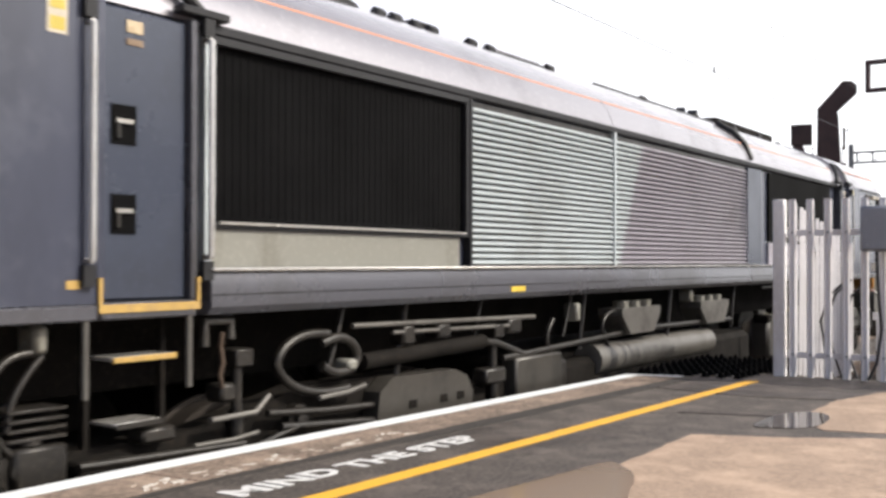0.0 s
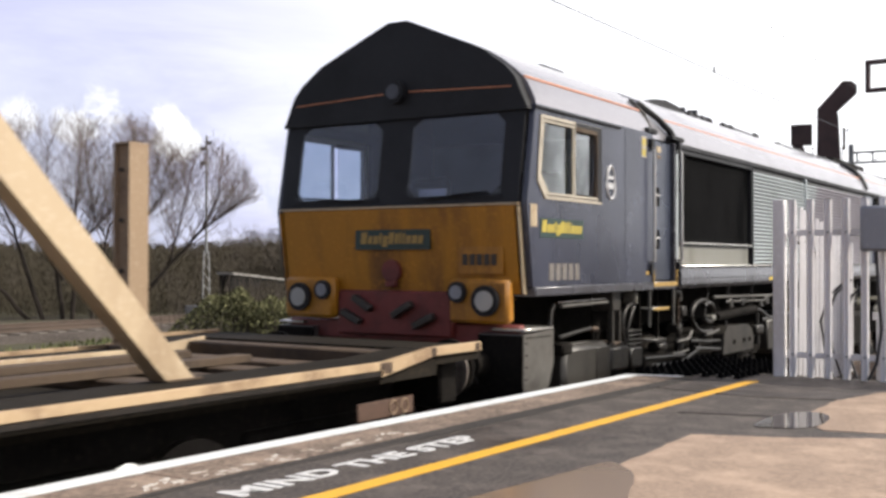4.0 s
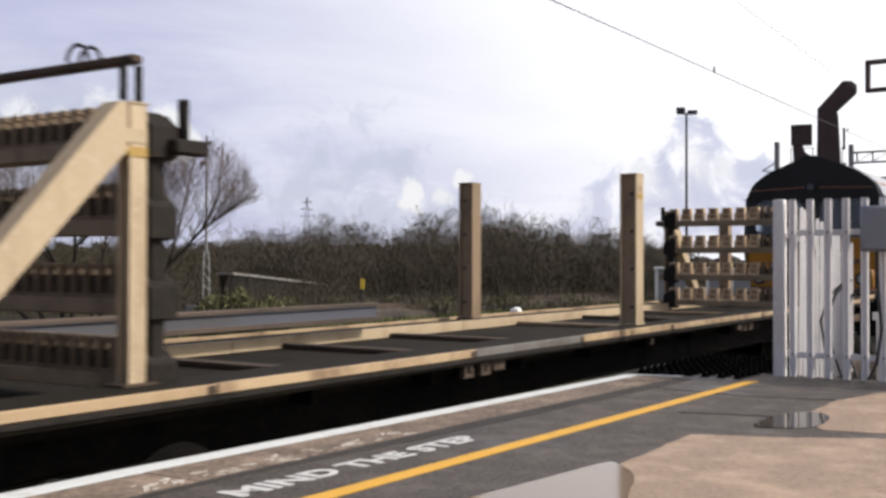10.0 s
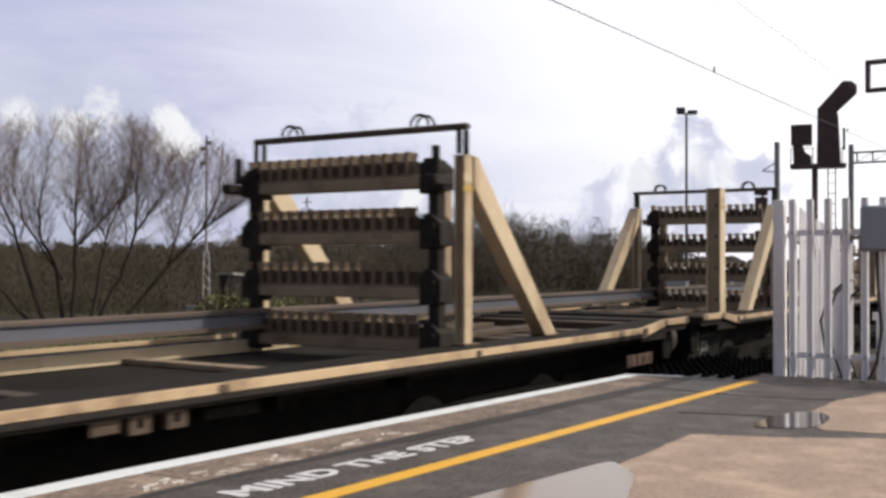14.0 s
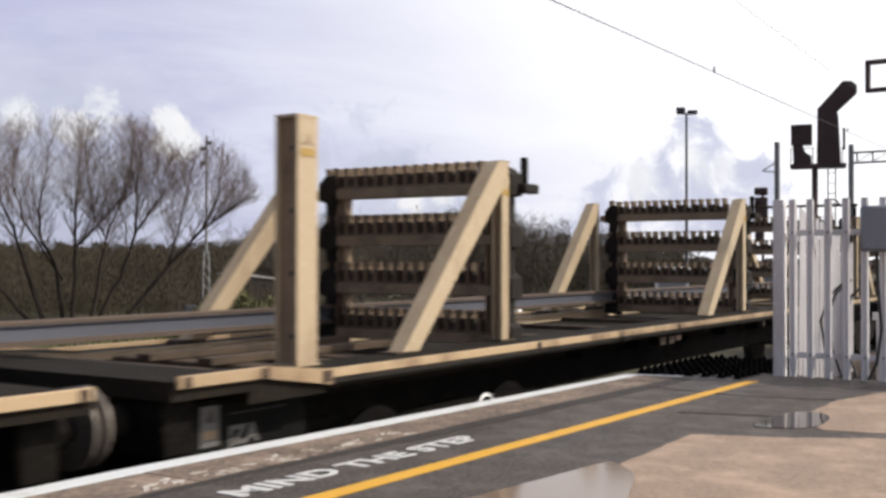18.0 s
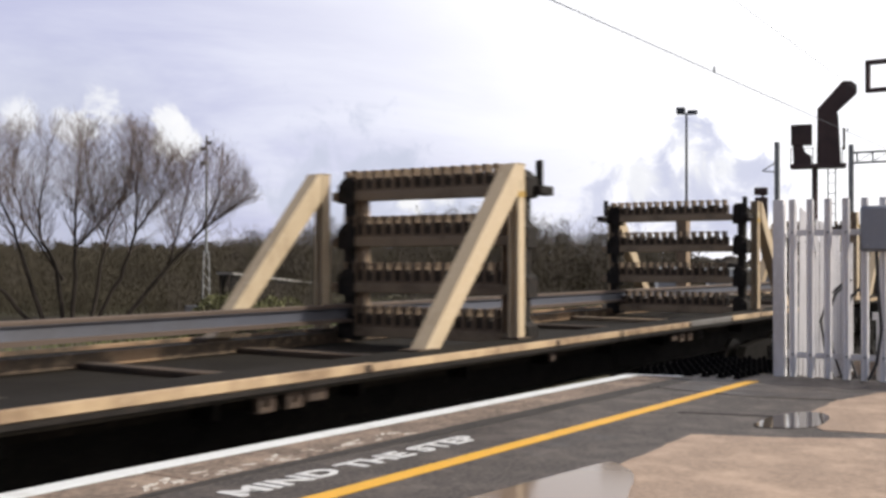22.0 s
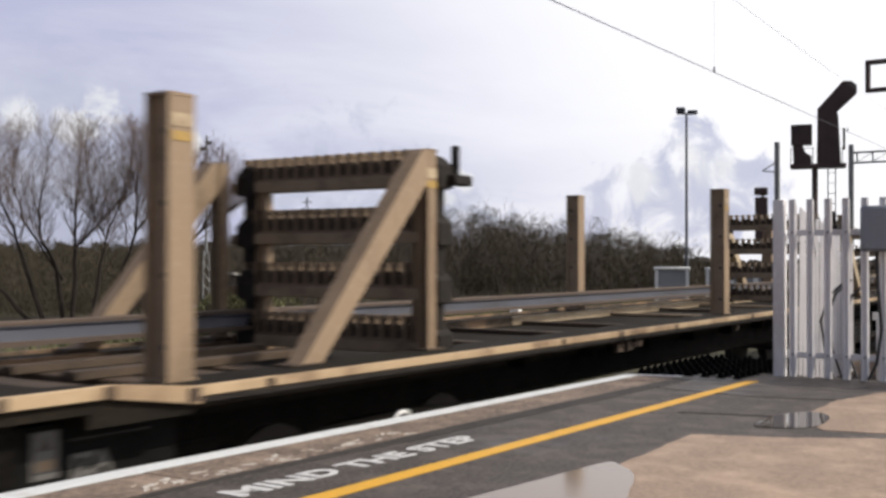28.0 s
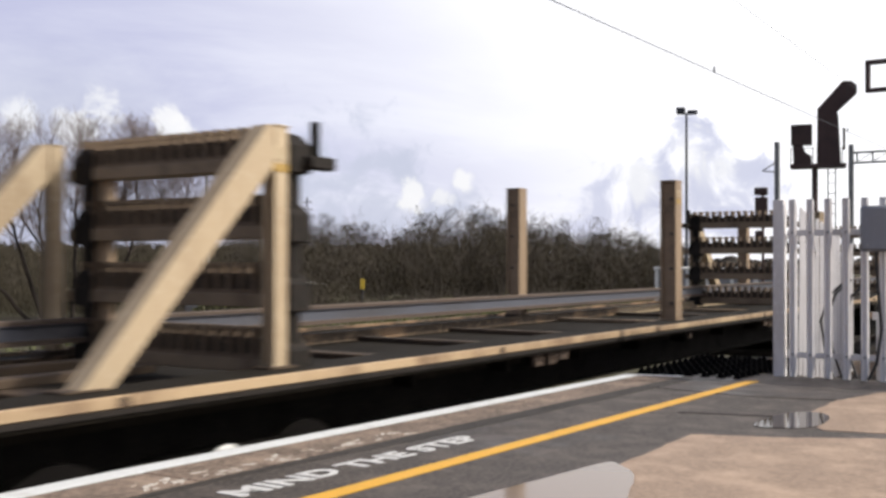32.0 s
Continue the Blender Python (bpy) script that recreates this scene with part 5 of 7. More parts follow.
def build_cab(loco, sx):
    """One driving cab with its nose. sx maps the rear cab's x to its own end."""
    flip = sx(1) < sx(0)

    def pbox(name, x0, x1, y0, y1, z0, z1, m, bevel=0.0, parent=None, label=""):
        bm = bm_new()
        a, b = sorted((sx(x0), sx(x1)))
        box(bm, a, b, y0, y1, z0, z1, bevel)
        return part(name, bm, m, parent or loco, label)

    def side_poly(name, pts, y0, y1, m, parent=None, label=""):
        bm = bm_new()
        prism(bm, [(sx(x), z) for x, z in pts], 1, y0, y1)
        return part(name, bm, m, parent or loco, label)

    # cab shell: sides with window openings, bulkhead, floor
    for s in (-1, 1):
        bm = bm_new()
        for pts in ([(0.84, 1.68), (0.74, 2.33), (0.747, 2.39), (3.34, 2.39), (3.34, 1.68)], [(0.872, 3.07), (0.884, 3.146), (3.34, 3.146), (3.34, 3.07)],
                    [(0.747, 2.39), (0.872, 3.07), (0.96, 3.07), (0.90, 2.53), (1.04, 2.39)], [(2.12, 2.39), (2.12, 3.07), (3.34, 3.07), (3.34, 2.39)]):
            prism(bm, [(sx(x), z) for x, z in pts], 1, *sorted((s * 1.25, s * 1.30)))
        part("cab_side", bm, "loco_blue", loco)
    pbox("cab_bulkhead", 3.26, 3.339, -1.249, 1.249, 1.68, 3.135, "cab_lining")
    pbox("cab_floor", 0.86, 3.25, -1.249, 1.249, 1.68, 1.74, "grime")
    pbox("driving_desk", 0.88, 1.35, -1.1, 1.1, 1.75, 2.34, "loco_black", 0.03)
    for yy in (-0.62, 0.62):
        pbox("cab_seat", 1.75, 2.2, yy - 0.24, yy + 0.24, 1.75, 2.2, "loco_black", 0.05)
        pbox("seat_back", 2.2, 2.32, yy - 0.24, yy + 0.24, 2.1, 2.72, "loco_black", 0.05)
    pbox("dash_card", 0.93, 0.94, -0.42, -0.14, 2.345, 2.50, "sign_white")
    # sole under the cab
    pbox("cab_sole", 0.86, 3.34, -1.315, 1.315, 1.60, 1.677, "loco_sole", 0.01)
    # roof of the cab, with the visor over the windscreen
    bm = bm_new()
    prism(bm, roof_outline(0.03), 0, *sorted((sx(0.92), sx(3.40))))
    part("cab_roof", bm, "loco_roof", loco, smooth=True)
    bm = bm_new()
    half = [(1.275, 3.10), (1.15, 3.375), (1.055, 3.475), (0.845, 3.625), (0.47, 3.785), (0.10, 3.94)]
    prism(bm, half + [(-y, z) for y, z in half[::-1]], 0, *sorted((sx(0.80), sx(0.918))))
    part("visor", bm, "loco_black", loco, "black visor over the windscreen", smooth=True)
    # nose: yellow waist, black window band
    front = [(0.71, 2.33), (0.80, 1.62), (0.835, 1.62), (0.735, 2.33)]
    side_poly("nose_panel", front, -1.20, 1.20, "loco_yellow", label="grimy yellow nose panel")
    def band(z0, z1, y0, y1):
        xa, xb = 0.715 + (z0 - 2.352) * 0.155, 0.715 + (z1 - 2.352) * 0.155
        prism(bm, [(sx(xa), z0), (sx(xb), z1), (sx(xb + 0.035), z1), (sx(xa + 0.035), z0)], 1, y0, y1)

    for z0, z1, y0, y1 in ((2.352, 2.42, -1.235, 1.235), (3.09, 3.145, -1.235, 1.235), (2.42, 3.09, -0.16, 0.16), (2.42, 3.09, 1.06, 1.235), (2.42, 3.09, -1.235, -1.06)):
        bm = bm_new()
        band(z0, z1, y0, y1)
        part("windscreen_surround", bm, "loco_black", loco, "black windscreen surround")
    pbox("nose_lining", 0.80, 0.85, -1.19, 1.19, 1.70, 2.33, "loco_black")
    side_poly("waist_bead", [(0.700, 2.332), (0.700, 2.35), (0.76, 2.35), (0.76, 2.332)], -1.235, 1.235, "label_pale")
    for s in (-1, 1):
        bm = bm_new()
        prism(bm, [(sx(0.70), 2.318), (sx(0.74), 2.318), (sx(0.84), 1.62), (sx(0.80), 1.62)], 1, *sorted((s * 1.226, s * 1.243)))
        part("corner_bead", bm, "label_pale" if s < 0 else "loco_yellow", loco)
        # windscreens
        y0, y1 = sorted((s * 0.16, s * 1.06))
        wpts = [(0.728, 2.42), (0.836, 3.09), (0.846, 3.09), (0.738, 2.42)]
        bm = bm_new()
        prism(bm, [(sx(x - 0.004), z) for x, z in wpts], 1, y0, y1)
        pane = part("windscreen", bm, "glass_cab", loco)
        pane.visible_shadow = False
        for ya, yb in ((y0, y0 + 0.09), (y1, y1 - 0.09)):
            for za, zb in ((2.42, 2.50), (3.09, 3.01)):
                bm = bm_new()
                n = [bm.verts.new((sx(0.7165 + (z - 2.352) * 0.155 + dx), y, z)) for dx in (0.0, 0.012) for y, z in ((ya, za), (yb, za), (ya * 0.72 + yb * 0.28, za * 0.72 + zb * 0.28), (ya, zb))]
                bmesh.ops.convex_hull(bm, input=n)
                part("window_corner", bm, "loco_black", pane)
        for za, zb in ((2.395, 2.42), (3.09, 3.115)):
            bm = bm_new()
            prism(bm, [(sx(0.708 + (za - 2.395) * 0.161), za), (sx(0.708 + (zb - 2.395) * 0.161), zb), (sx(0.74 + (zb - 2.395) * 0.161), zb), (sx(0.74 + (za - 2.395) * 0.161), za)], 1, y0 - 0.02, y1 + 0.02)
            part("window_seal", bm, "loco_black", pane)
        # wiper
        bm = bm_new()
        rod(bm, (sx(0.70), s * 0.35, 2.40), (sx(0.705), s * 0.95, 2.44), 0.010, 5)
        part("wiper", bm, "loco_black", loco)
        # lamp boxes and lamps
        y0, y1 = sorted((s * 0.60, s * 1.16))
        pbox("lamp_box", 0.68, 0.80, y0, y1, 1.38, 1.74, "loco_yellow", 0.03)
        for yy, zz, r, nm in ((0.965, 1.565, 0.125, "headlight"), (0.70, 1.63, 0.085, "marker_light")):
            bm = bm_new()
            rod(bm, (sx(0.64), s * yy, zz), (sx(0.679), s * yy, zz), r, 24)
            bez = part(nm, bm, "loco_black", loco)
            bm = bm_new()
            rod(bm, (sx(0.628), s * yy, zz), (sx(0.639), s * yy, zz), r * 0.66, 18)
            part("lens", bm, "lamp_glass" if nm == "headlight" else "box_grey", bez)
        pbox("warning_label", 0.755, 0.768, s * 1.02 - 0.07, s * 1.02 + 0.07, 2.08, 2.24, "sign_yellow")
        # buffers
        bm = bm_new()
        rod(bm, (sx(0.55), s * 0.87, 1.06), (sx(0.95), s * 0.87, 1.06), 0.11, 12)
        rod(bm, (sx(0.30), s * 0.87, 1.06), (sx(0.55), s * 0.87, 1.06), 0.075, 12)
        rod(bm, (sx(0.26), s * 0.87, 1.06), (sx(0.30), s * 0.87, 1.06), 0.22, 20)
        part("buffer", bm, "grime", loco)
    pbox("buffer_beam", 0.74, 0.86, -0.595, 0.595, 1.25, 1.63, "loco_red", 0.015, label="dull red buffer beam")
    pbox("lower_beam", 0.80, 0.90, -1.2, 1.2, 1.20, 1.37, "loco_red", 0.015)
    for yy, zz, tilt in ((0.30, 1.52, 30), (-0.12, 1.47, -30), (-0.34, 1.38, -25), (0.42, 1.40, 25)):
        bm = bm_new()
        box(bm, -0.045, 0.045, -0.11, 0.11, -0.03, 0.03, 0.01)
        o = part("lifting_slot", bm, "bar_dark", loco)
        o.matrix_basis = pose(sx(0.715), yy, zz, tilt if not flip else -tilt, 0, 0)
    bm = bm_new()
    rod(bm, (sx(0.735), 0.02, 1.80), (sx(0.78), 0.02, 1.80), 0.095, 16)
    box(bm, *sorted((sx(0.72), sx(0.78))), -0.03, 0.07, 1.66, 1.72, 0.01)
    part("jumper_socket", bm, "loco_red", loco)
    bm = bm_new()
    rod(bm, (sx(0.45), 0, 1.02), (sx(0.9), 0, 1.02), 0.06, 8)
    box(bm, *sorted((sx(0.32), sx(0.46))), -0.05, 0.05, 0.82, 1.12)
    part("coupling", bm, "grime", loco)
    # green name panel with yellow bars in place of lettering
    plate = pbox("name_panel", 0.725, 0.738, -0.39, 0.39, 1.98, 2.15, "plate_green")
    for y0, wide, z0, z1 in NAME_BARS:
        bm = bm_new()
        prism(bm, [(0.33 - y0, 2.03 + z0), (0.33 - y0 - wide, 2.03 + z0), (0.33 - y0 - wide - 0.012, 2.03 + z1), (0.33 - y0 - 0.012, 2.03 + z1)], 0, *sorted((sx(0.720), sx(0.7245))))
        part("letter_bar", bm, "label_dull", plate)
    num = pbox("number_panel", 0.745, 0.757, -1.08, -0.66, 1.78, 2.0, "loco_yellow")
    for i in range(5):
        y0 = -0.70 - i * 0.068
        pbox("number_bar", 0.740, 0.7445, y0 - 0.05, y0, 1.85, 1.94, "bar_dark", parent=num)
    # lamp and orange line above the windscreen
    bm = bm_new()
    rod(bm, (sx(0.74), 0.0, 3.33), (sx(0.80), 0.0, 3.33), 0.10, 16)
    lamp = part("top_light", bm, "loco_black", loco)
    bm = bm_new()
    rod(bm, (sx(0.725), 0.0, 3.33), (sx(0.739), 0.0, 3.33), 0.065, 16)
    part("lens", bm, "steel_dark", lamp)
    for s in (-1, 1):
        bm = bm_new()
        rod(bm, (sx(0.795), s * 0.13, 3.325), (sx(0.795), s * 1.12, 3.29), 0.006, 5)
        part("orange_line", bm, "orange_line", loco)
        bm = bm_new()
        rod(bm, (sx(0.93), s * 1.168, 3.385), (sx(3.30), s * 1.168, 3.385), 0.012, 6)
        part("orange_line", bm, "orange_line", loco)
        # front beading of the red and yellow ends, step boxes under the corner
        ya, yb = sorted((s * 0.86, s * 1.27))
        sand = side_poly("sand_box", [(0.74, 0.55), (0.74, 1.30), (1.26, 1.32), (1.26, 1.05), (1.06, 0.62), (1.0, 0.55)], ya, yb, "tank_grey", label="grey riveted sand box with a corner step")
        # dark sheet over the sand box's front, standing in for shade
        pbox("front_plate", 0.72, 0.735, ya, yb, 0.5, 1.29, "grime", parent=sand)
        for i in range(7):
            for px, pz in ((0.78, 0.66 + i * 0.095), (0.80 + i * 0.062, 1.27), (0.78 + i * 0.05, 0.68)):
                pbox("rivet", px - 0.008, px + 0.008, *sorted((s * 1.2705, s * 1.276)), pz - 0.008, pz + 0.008, "grime", parent=sand)
        pbox("corner_step", 0.74, 1.24, *sorted((s * 0.98, s * 1.28)), 1.323, 1.345, "chrome", 0.005)
        # side window
        yo = s * 1.30
        out = s * 1.312
        ya, yb = sorted((yo, out))
        wf = thing_part_frame(loco, [(0.90, 2.53), (0.96, 3.07), (2.12, 3.07), (2.12, 2.39), (1.04, 2.39)], 0.055, ya, yb, sx)
        for pts in ([(0.955, 2.545), (1.005, 3.015), (1.53, 3.015), (1.53, 2.445), (1.06, 2.445)], [(1.60, 2.465), (1.60, 2.995), (2.01, 2.995), (2.01, 2.465)]):
            bm = bm_new()
            prism(bm, [(sx(x), z) for x, z in pts], 1, *sorted((s * 1.27, s * 1.276)))
            part("pane", bm, "glass_side", wf).visible_shadow = False
        for x0, x1, z0, z1 in ((1.05, 2.02, 2.418, 2.426), (0.99, 2.02, 3.036, 3.044), (1.548, 1.558, 2.45, 3.02)):
            pbox("frame_groove", x0, x1, *sorted((s * 1.3155, s * 1.3185)), z0, z1, "bar_dark", parent=wf)
        pbox("rain_strip", 0.86, 2.55, *sorted((s * 1.3005, s * 1.325)), 3.115, 3.13, "loco_black")
        pbox("window_divider", 1.53, 1.58, *sorted((s * 1.3005, s * 1.315)), 2.44, 3.02, "frame_cream", parent=wf)
        for x0, x1, z0, z1 in ((1.585, 2.03, 2.9955, 3.03), (2.012, 2.03, 2.445, 2.995)):
            pbox("sliding_frame", x0, x1, *sorted((s * 1.274, s * 1.316)), z0, z1, "plank_brown", 0.003, parent=wf, label="brown sliding window frame")
        pbox("frame_top", 1.59, 2.115, *sorted((s * 1.3125, s * 1.3145)), 3.032, 3.068, "loco_black", parent=wf)
        pbox("window_edge", 2.035, 2.116, *sorted((s * 1.3005, s * 1.314)), 2.41, 3.05, "loco_black", parent=wf)
        # name bars, number bars, roundel
        plate = pbox("name_panel", 0.955, 1.76, *sorted((s * 1.3005, s * 1.303)), 2.075, 2.235, "plate_green")
        for x0, wide, z0, z1 in NAME_BARS:
            x0, wide = 0.985 + x0 * 1.12, wide * 1.12
            side_poly("letter_bar", [(x0, 2.118 + z0), (x0 + wide, 2.118 + z0), (x0 + wide + 0.016, 2.118 + z1), (x0 + 0.016, 2.118 + z1)], *sorted((s * 1.3035, s * 1.306)), "label_yellow", plate)
        for i in range(5):
            x0 = 1.12 + i * 0.118
            pbox("number_bar", x0, x0 + 0.082, *sorted((s * 1.3005, s * 1.304)), 1.725, 1.865, "number_grey")
        bm = bm_new()
        tube(bm, [(sx(2.33 + 0.085 * math.cos(a)), s * 1.303, 2.60 + 0.15 * math.sin(a)) for a in [i * math.pi / 8 for i in range(17)]], 0.016, 5)
        box(bm, *sorted((sx(2.22), sx(2.44))), *sorted((s * 1.3005, s * 1.306)), 2.545, 2.60)
        box(bm, *sorted((sx(2.27), sx(2.39))), *sorted((s * 1.3005, s * 1.306)), 2.63, 2.66)
        part("roundel", bm, "badge_white", loco, "white oval badge")
        pbox("panel_seam", 2.66, 2.666, *sorted((s * 1.3003, s * 1.302)), 1.69, 3.13, "loco_black")
        for i in range(3):
            pbox("corner_label", 0.80 + i * 0.036, 0.828 + i * 0.036, *sorted((s * 1.3005, s * 1.304)), 2.16, 2.34, "label_pale")
        lab = pbox("safety_label", 3.06, 3.17, *sorted((s * 1.3005, s * 1.303)), 2.90, 3.10, "frame_cream")
        pbox("label_patch", 3.075, 3.155, *sorted((s * 1.3035, s * 1.305)), 2.915, 2.975, "label_yellow", parent=lab)
        pbox("label_patch", 3.075, 3.155, *sorted((s * 1.3035, s * 1.305)), 3.01, 3.075, "label_yellow", parent=lab)
        pbox("note_plate", 3.17, 3.25, *sorted((s * 1.3005, s * 1.303)), 1.75, 1.79, "label_dull")
        pbox("safety_label", 3.54, 3.64, *sorted((s * 1.265, s * 1.269)), 2.985, 3.045, "label_pale")
        pbox("safety_label", 3.54, 3.64, *sorted((s * 1.265, s * 1.269)), 2.925, 2.955, "web_brown")
        # door in its recess
        ya, yb = sorted((s * 1.19, s * 1.262))
        door = pbox("cab_door", 3.39, 3.93, ya, yb, 1.69, 3.10, "loco_door", 0.012)
        for zz in (2.53, 2.10):
            pbox("handle_recess", 3.45, 3.60, *sorted((s * 1.2625, s * 1.27)), zz - 0.09, zz + 0.10, "grille_dark", parent=door)
            pbox("handle", 3.47, 3.57, *sorted((s * 1.2705, s * 1.285)), zz + 0.01, zz + 0.03, "chrome", parent=door)
            pbox("handle_stem", 3.475, 3.495, *sorted((s * 1.2705, s * 1.283)), zz - 0.06, zz + 0.009, "grime_grey", parent=door)
        pbox("door_sill", 3.36, 3.97, *sorted((s * 1.15, s * 1.31)), 1.60, 1.685, "loco_sole", 0.01)
        pbox("sill_edge", 3.345, 3.985, *sorted((s * 1.311, s * 1.316)), 1.635, 1.675, "label_dull", label="worn yellow sill edge")
        for xx in (3.345, 3.965):
            pbox("sill_corner", xx, xx + 0.02, *sorted((s * 1.301, s * 1.316)), 1.676, 1.80, "label_dull")
        for xx, mm in ((3.365, "loco_blue"), (3.955, "loco_sole")):
            pbox("door_post", xx - 0.02, xx + 0.02, *sorted((s * 1.19, s * 1.30)), 1.69, 3.11, mm)
        for xx, z0, z1 in ((3.28, 1.88, 2.98), (4.03, 1.90, 3.02)):
            bm = bm_new()
            rod(bm, (sx(xx), s * 1.345, z0), (sx(xx), s * 1.345, z1), 0.017, 8)
            rod(bm, (sx(xx), s * 1.345, z0), (sx(xx), s * 1.29, z0), 0.015, 6)
            rod(bm, (sx(xx), s * 1.345, z1), (sx(xx), s * 1.29, z1), 0.015, 6)
            part("handrail", bm, "chrome", loco)
            pbox("handrail_foot", xx - 0.035, xx + 0.035, *sorted((s * 1.30, s * 1.33)), z0 - 0.12, z0 - 0.02, "loco_black")
            pbox("handrail_head", xx - 0.035, xx + 0.035, *sorted((s * 1.30, s * 1.335)), z1 + 0.02, z1 + 0.11, "loco_black")
        # hanging grab rails and steps below the door
        for xx in (3.285, 3.93):
            bm = bm_new()
            rod(bm, (sx(xx), s * 1.29, 1.24), (sx(xx), s * 1.29, 1.66), 0.016, 8)
            part("grab_rail", bm, "tank_grey", loco)
        for zz, x0, x1 in ((1.40, 3.47, 3.87), (1.08, 3.49, 3.78), (0.76, 3.50, 3.78)):
            step = pbox("door_step", x0, x1, *sorted((s * 1.06, s * 1.255)), zz, zz + 0.02, "chrome", 0.004)
            pbox("step_nosing", x0, x1, *sorted((s * 1.256, s * 1.27)), zz - 0.010, zz + 0.018, "label_dull" if zz > 1.2 else "grime_grey", 0.003, parent=step, label="worn yellow nosing")
        for xx in (3.40, 3.88):
            pbox("step_hanger", xx, xx + 0.03, *sorted((s * 1.10, s * 1.14)), 0.74, 1.62, "grime")
        # dark roof ribs over the door: one upright, one slanting to the body
        bm = bm_new()
        tube(bm, [(sx(3.345), s * 1.05, 3.50), (sx(3.35), s * 1.10, 3.455), (sx(3.36), s * 1.20, 3.34), (sx(3.37), s * 1.255, 3.20)], 0.028, 8)
        part("roof_rib", bm, "loco_black", loco)
        pbox("rib_foot", 3.20, 3.45, *sorted((s * 1.235, s * 1.315)), 3.15, 3.20, "loco_black", 0.008)
        bm = bm_new()
        tube(bm, [(sx(3.55), s * 1.05, 3.50), (sx(3.60), s * 1.09, 3.46), (sx(3.78), s * 1.18, 3.355), (sx(3.95), s * 1.235, 3.25), (sx(4.03), s * 1.255, 3.18)], 0.034, 8)
        part("roof_rib", bm, "loco_black", loco)
        pbox("rib_foot", 3.86, 4.20, *sorted((s * 1.235, s * 1.315)), 3.14, 3.185, "loco_black", 0.008)
    pbox("door_lobby", 3.36, 4.0, -1.18, 1.18, 1.60, 3.126, "loco_blue")
    bm = bm_new()
    prism(bm, roof_outline(-0.02), 0, *sorted((sx(3.405), sx(4.04))))
    part("lobby_roof", bm, "loco_roof", loco, smooth=True)


def thing_part_frame(parent, pts, width, y0, y1, sx):
    """A window frame: the outline pts with the hole in it, in one mesh."""
    n = len(pts)
    cx, cz = sum(p[0] for p in pts) / n, sum(p[1] for p in pts) / n
    inner = []
    for x, z in pts:
        inner.append((x - math.copysign(width, x - cx), z - math.copysign(width, z - cz)))
    bm = bm_new()
    for i in range(n):
        j = (i + 1) % n
        prism(bm, [(sx(x), z) for x, z in (pts[i], pts[j], inner[j], inner[i])], 1, y0, y1 + 0.004)
    return part("window_frame", bm, "frame_cream", parent, "cream aluminium window frame")


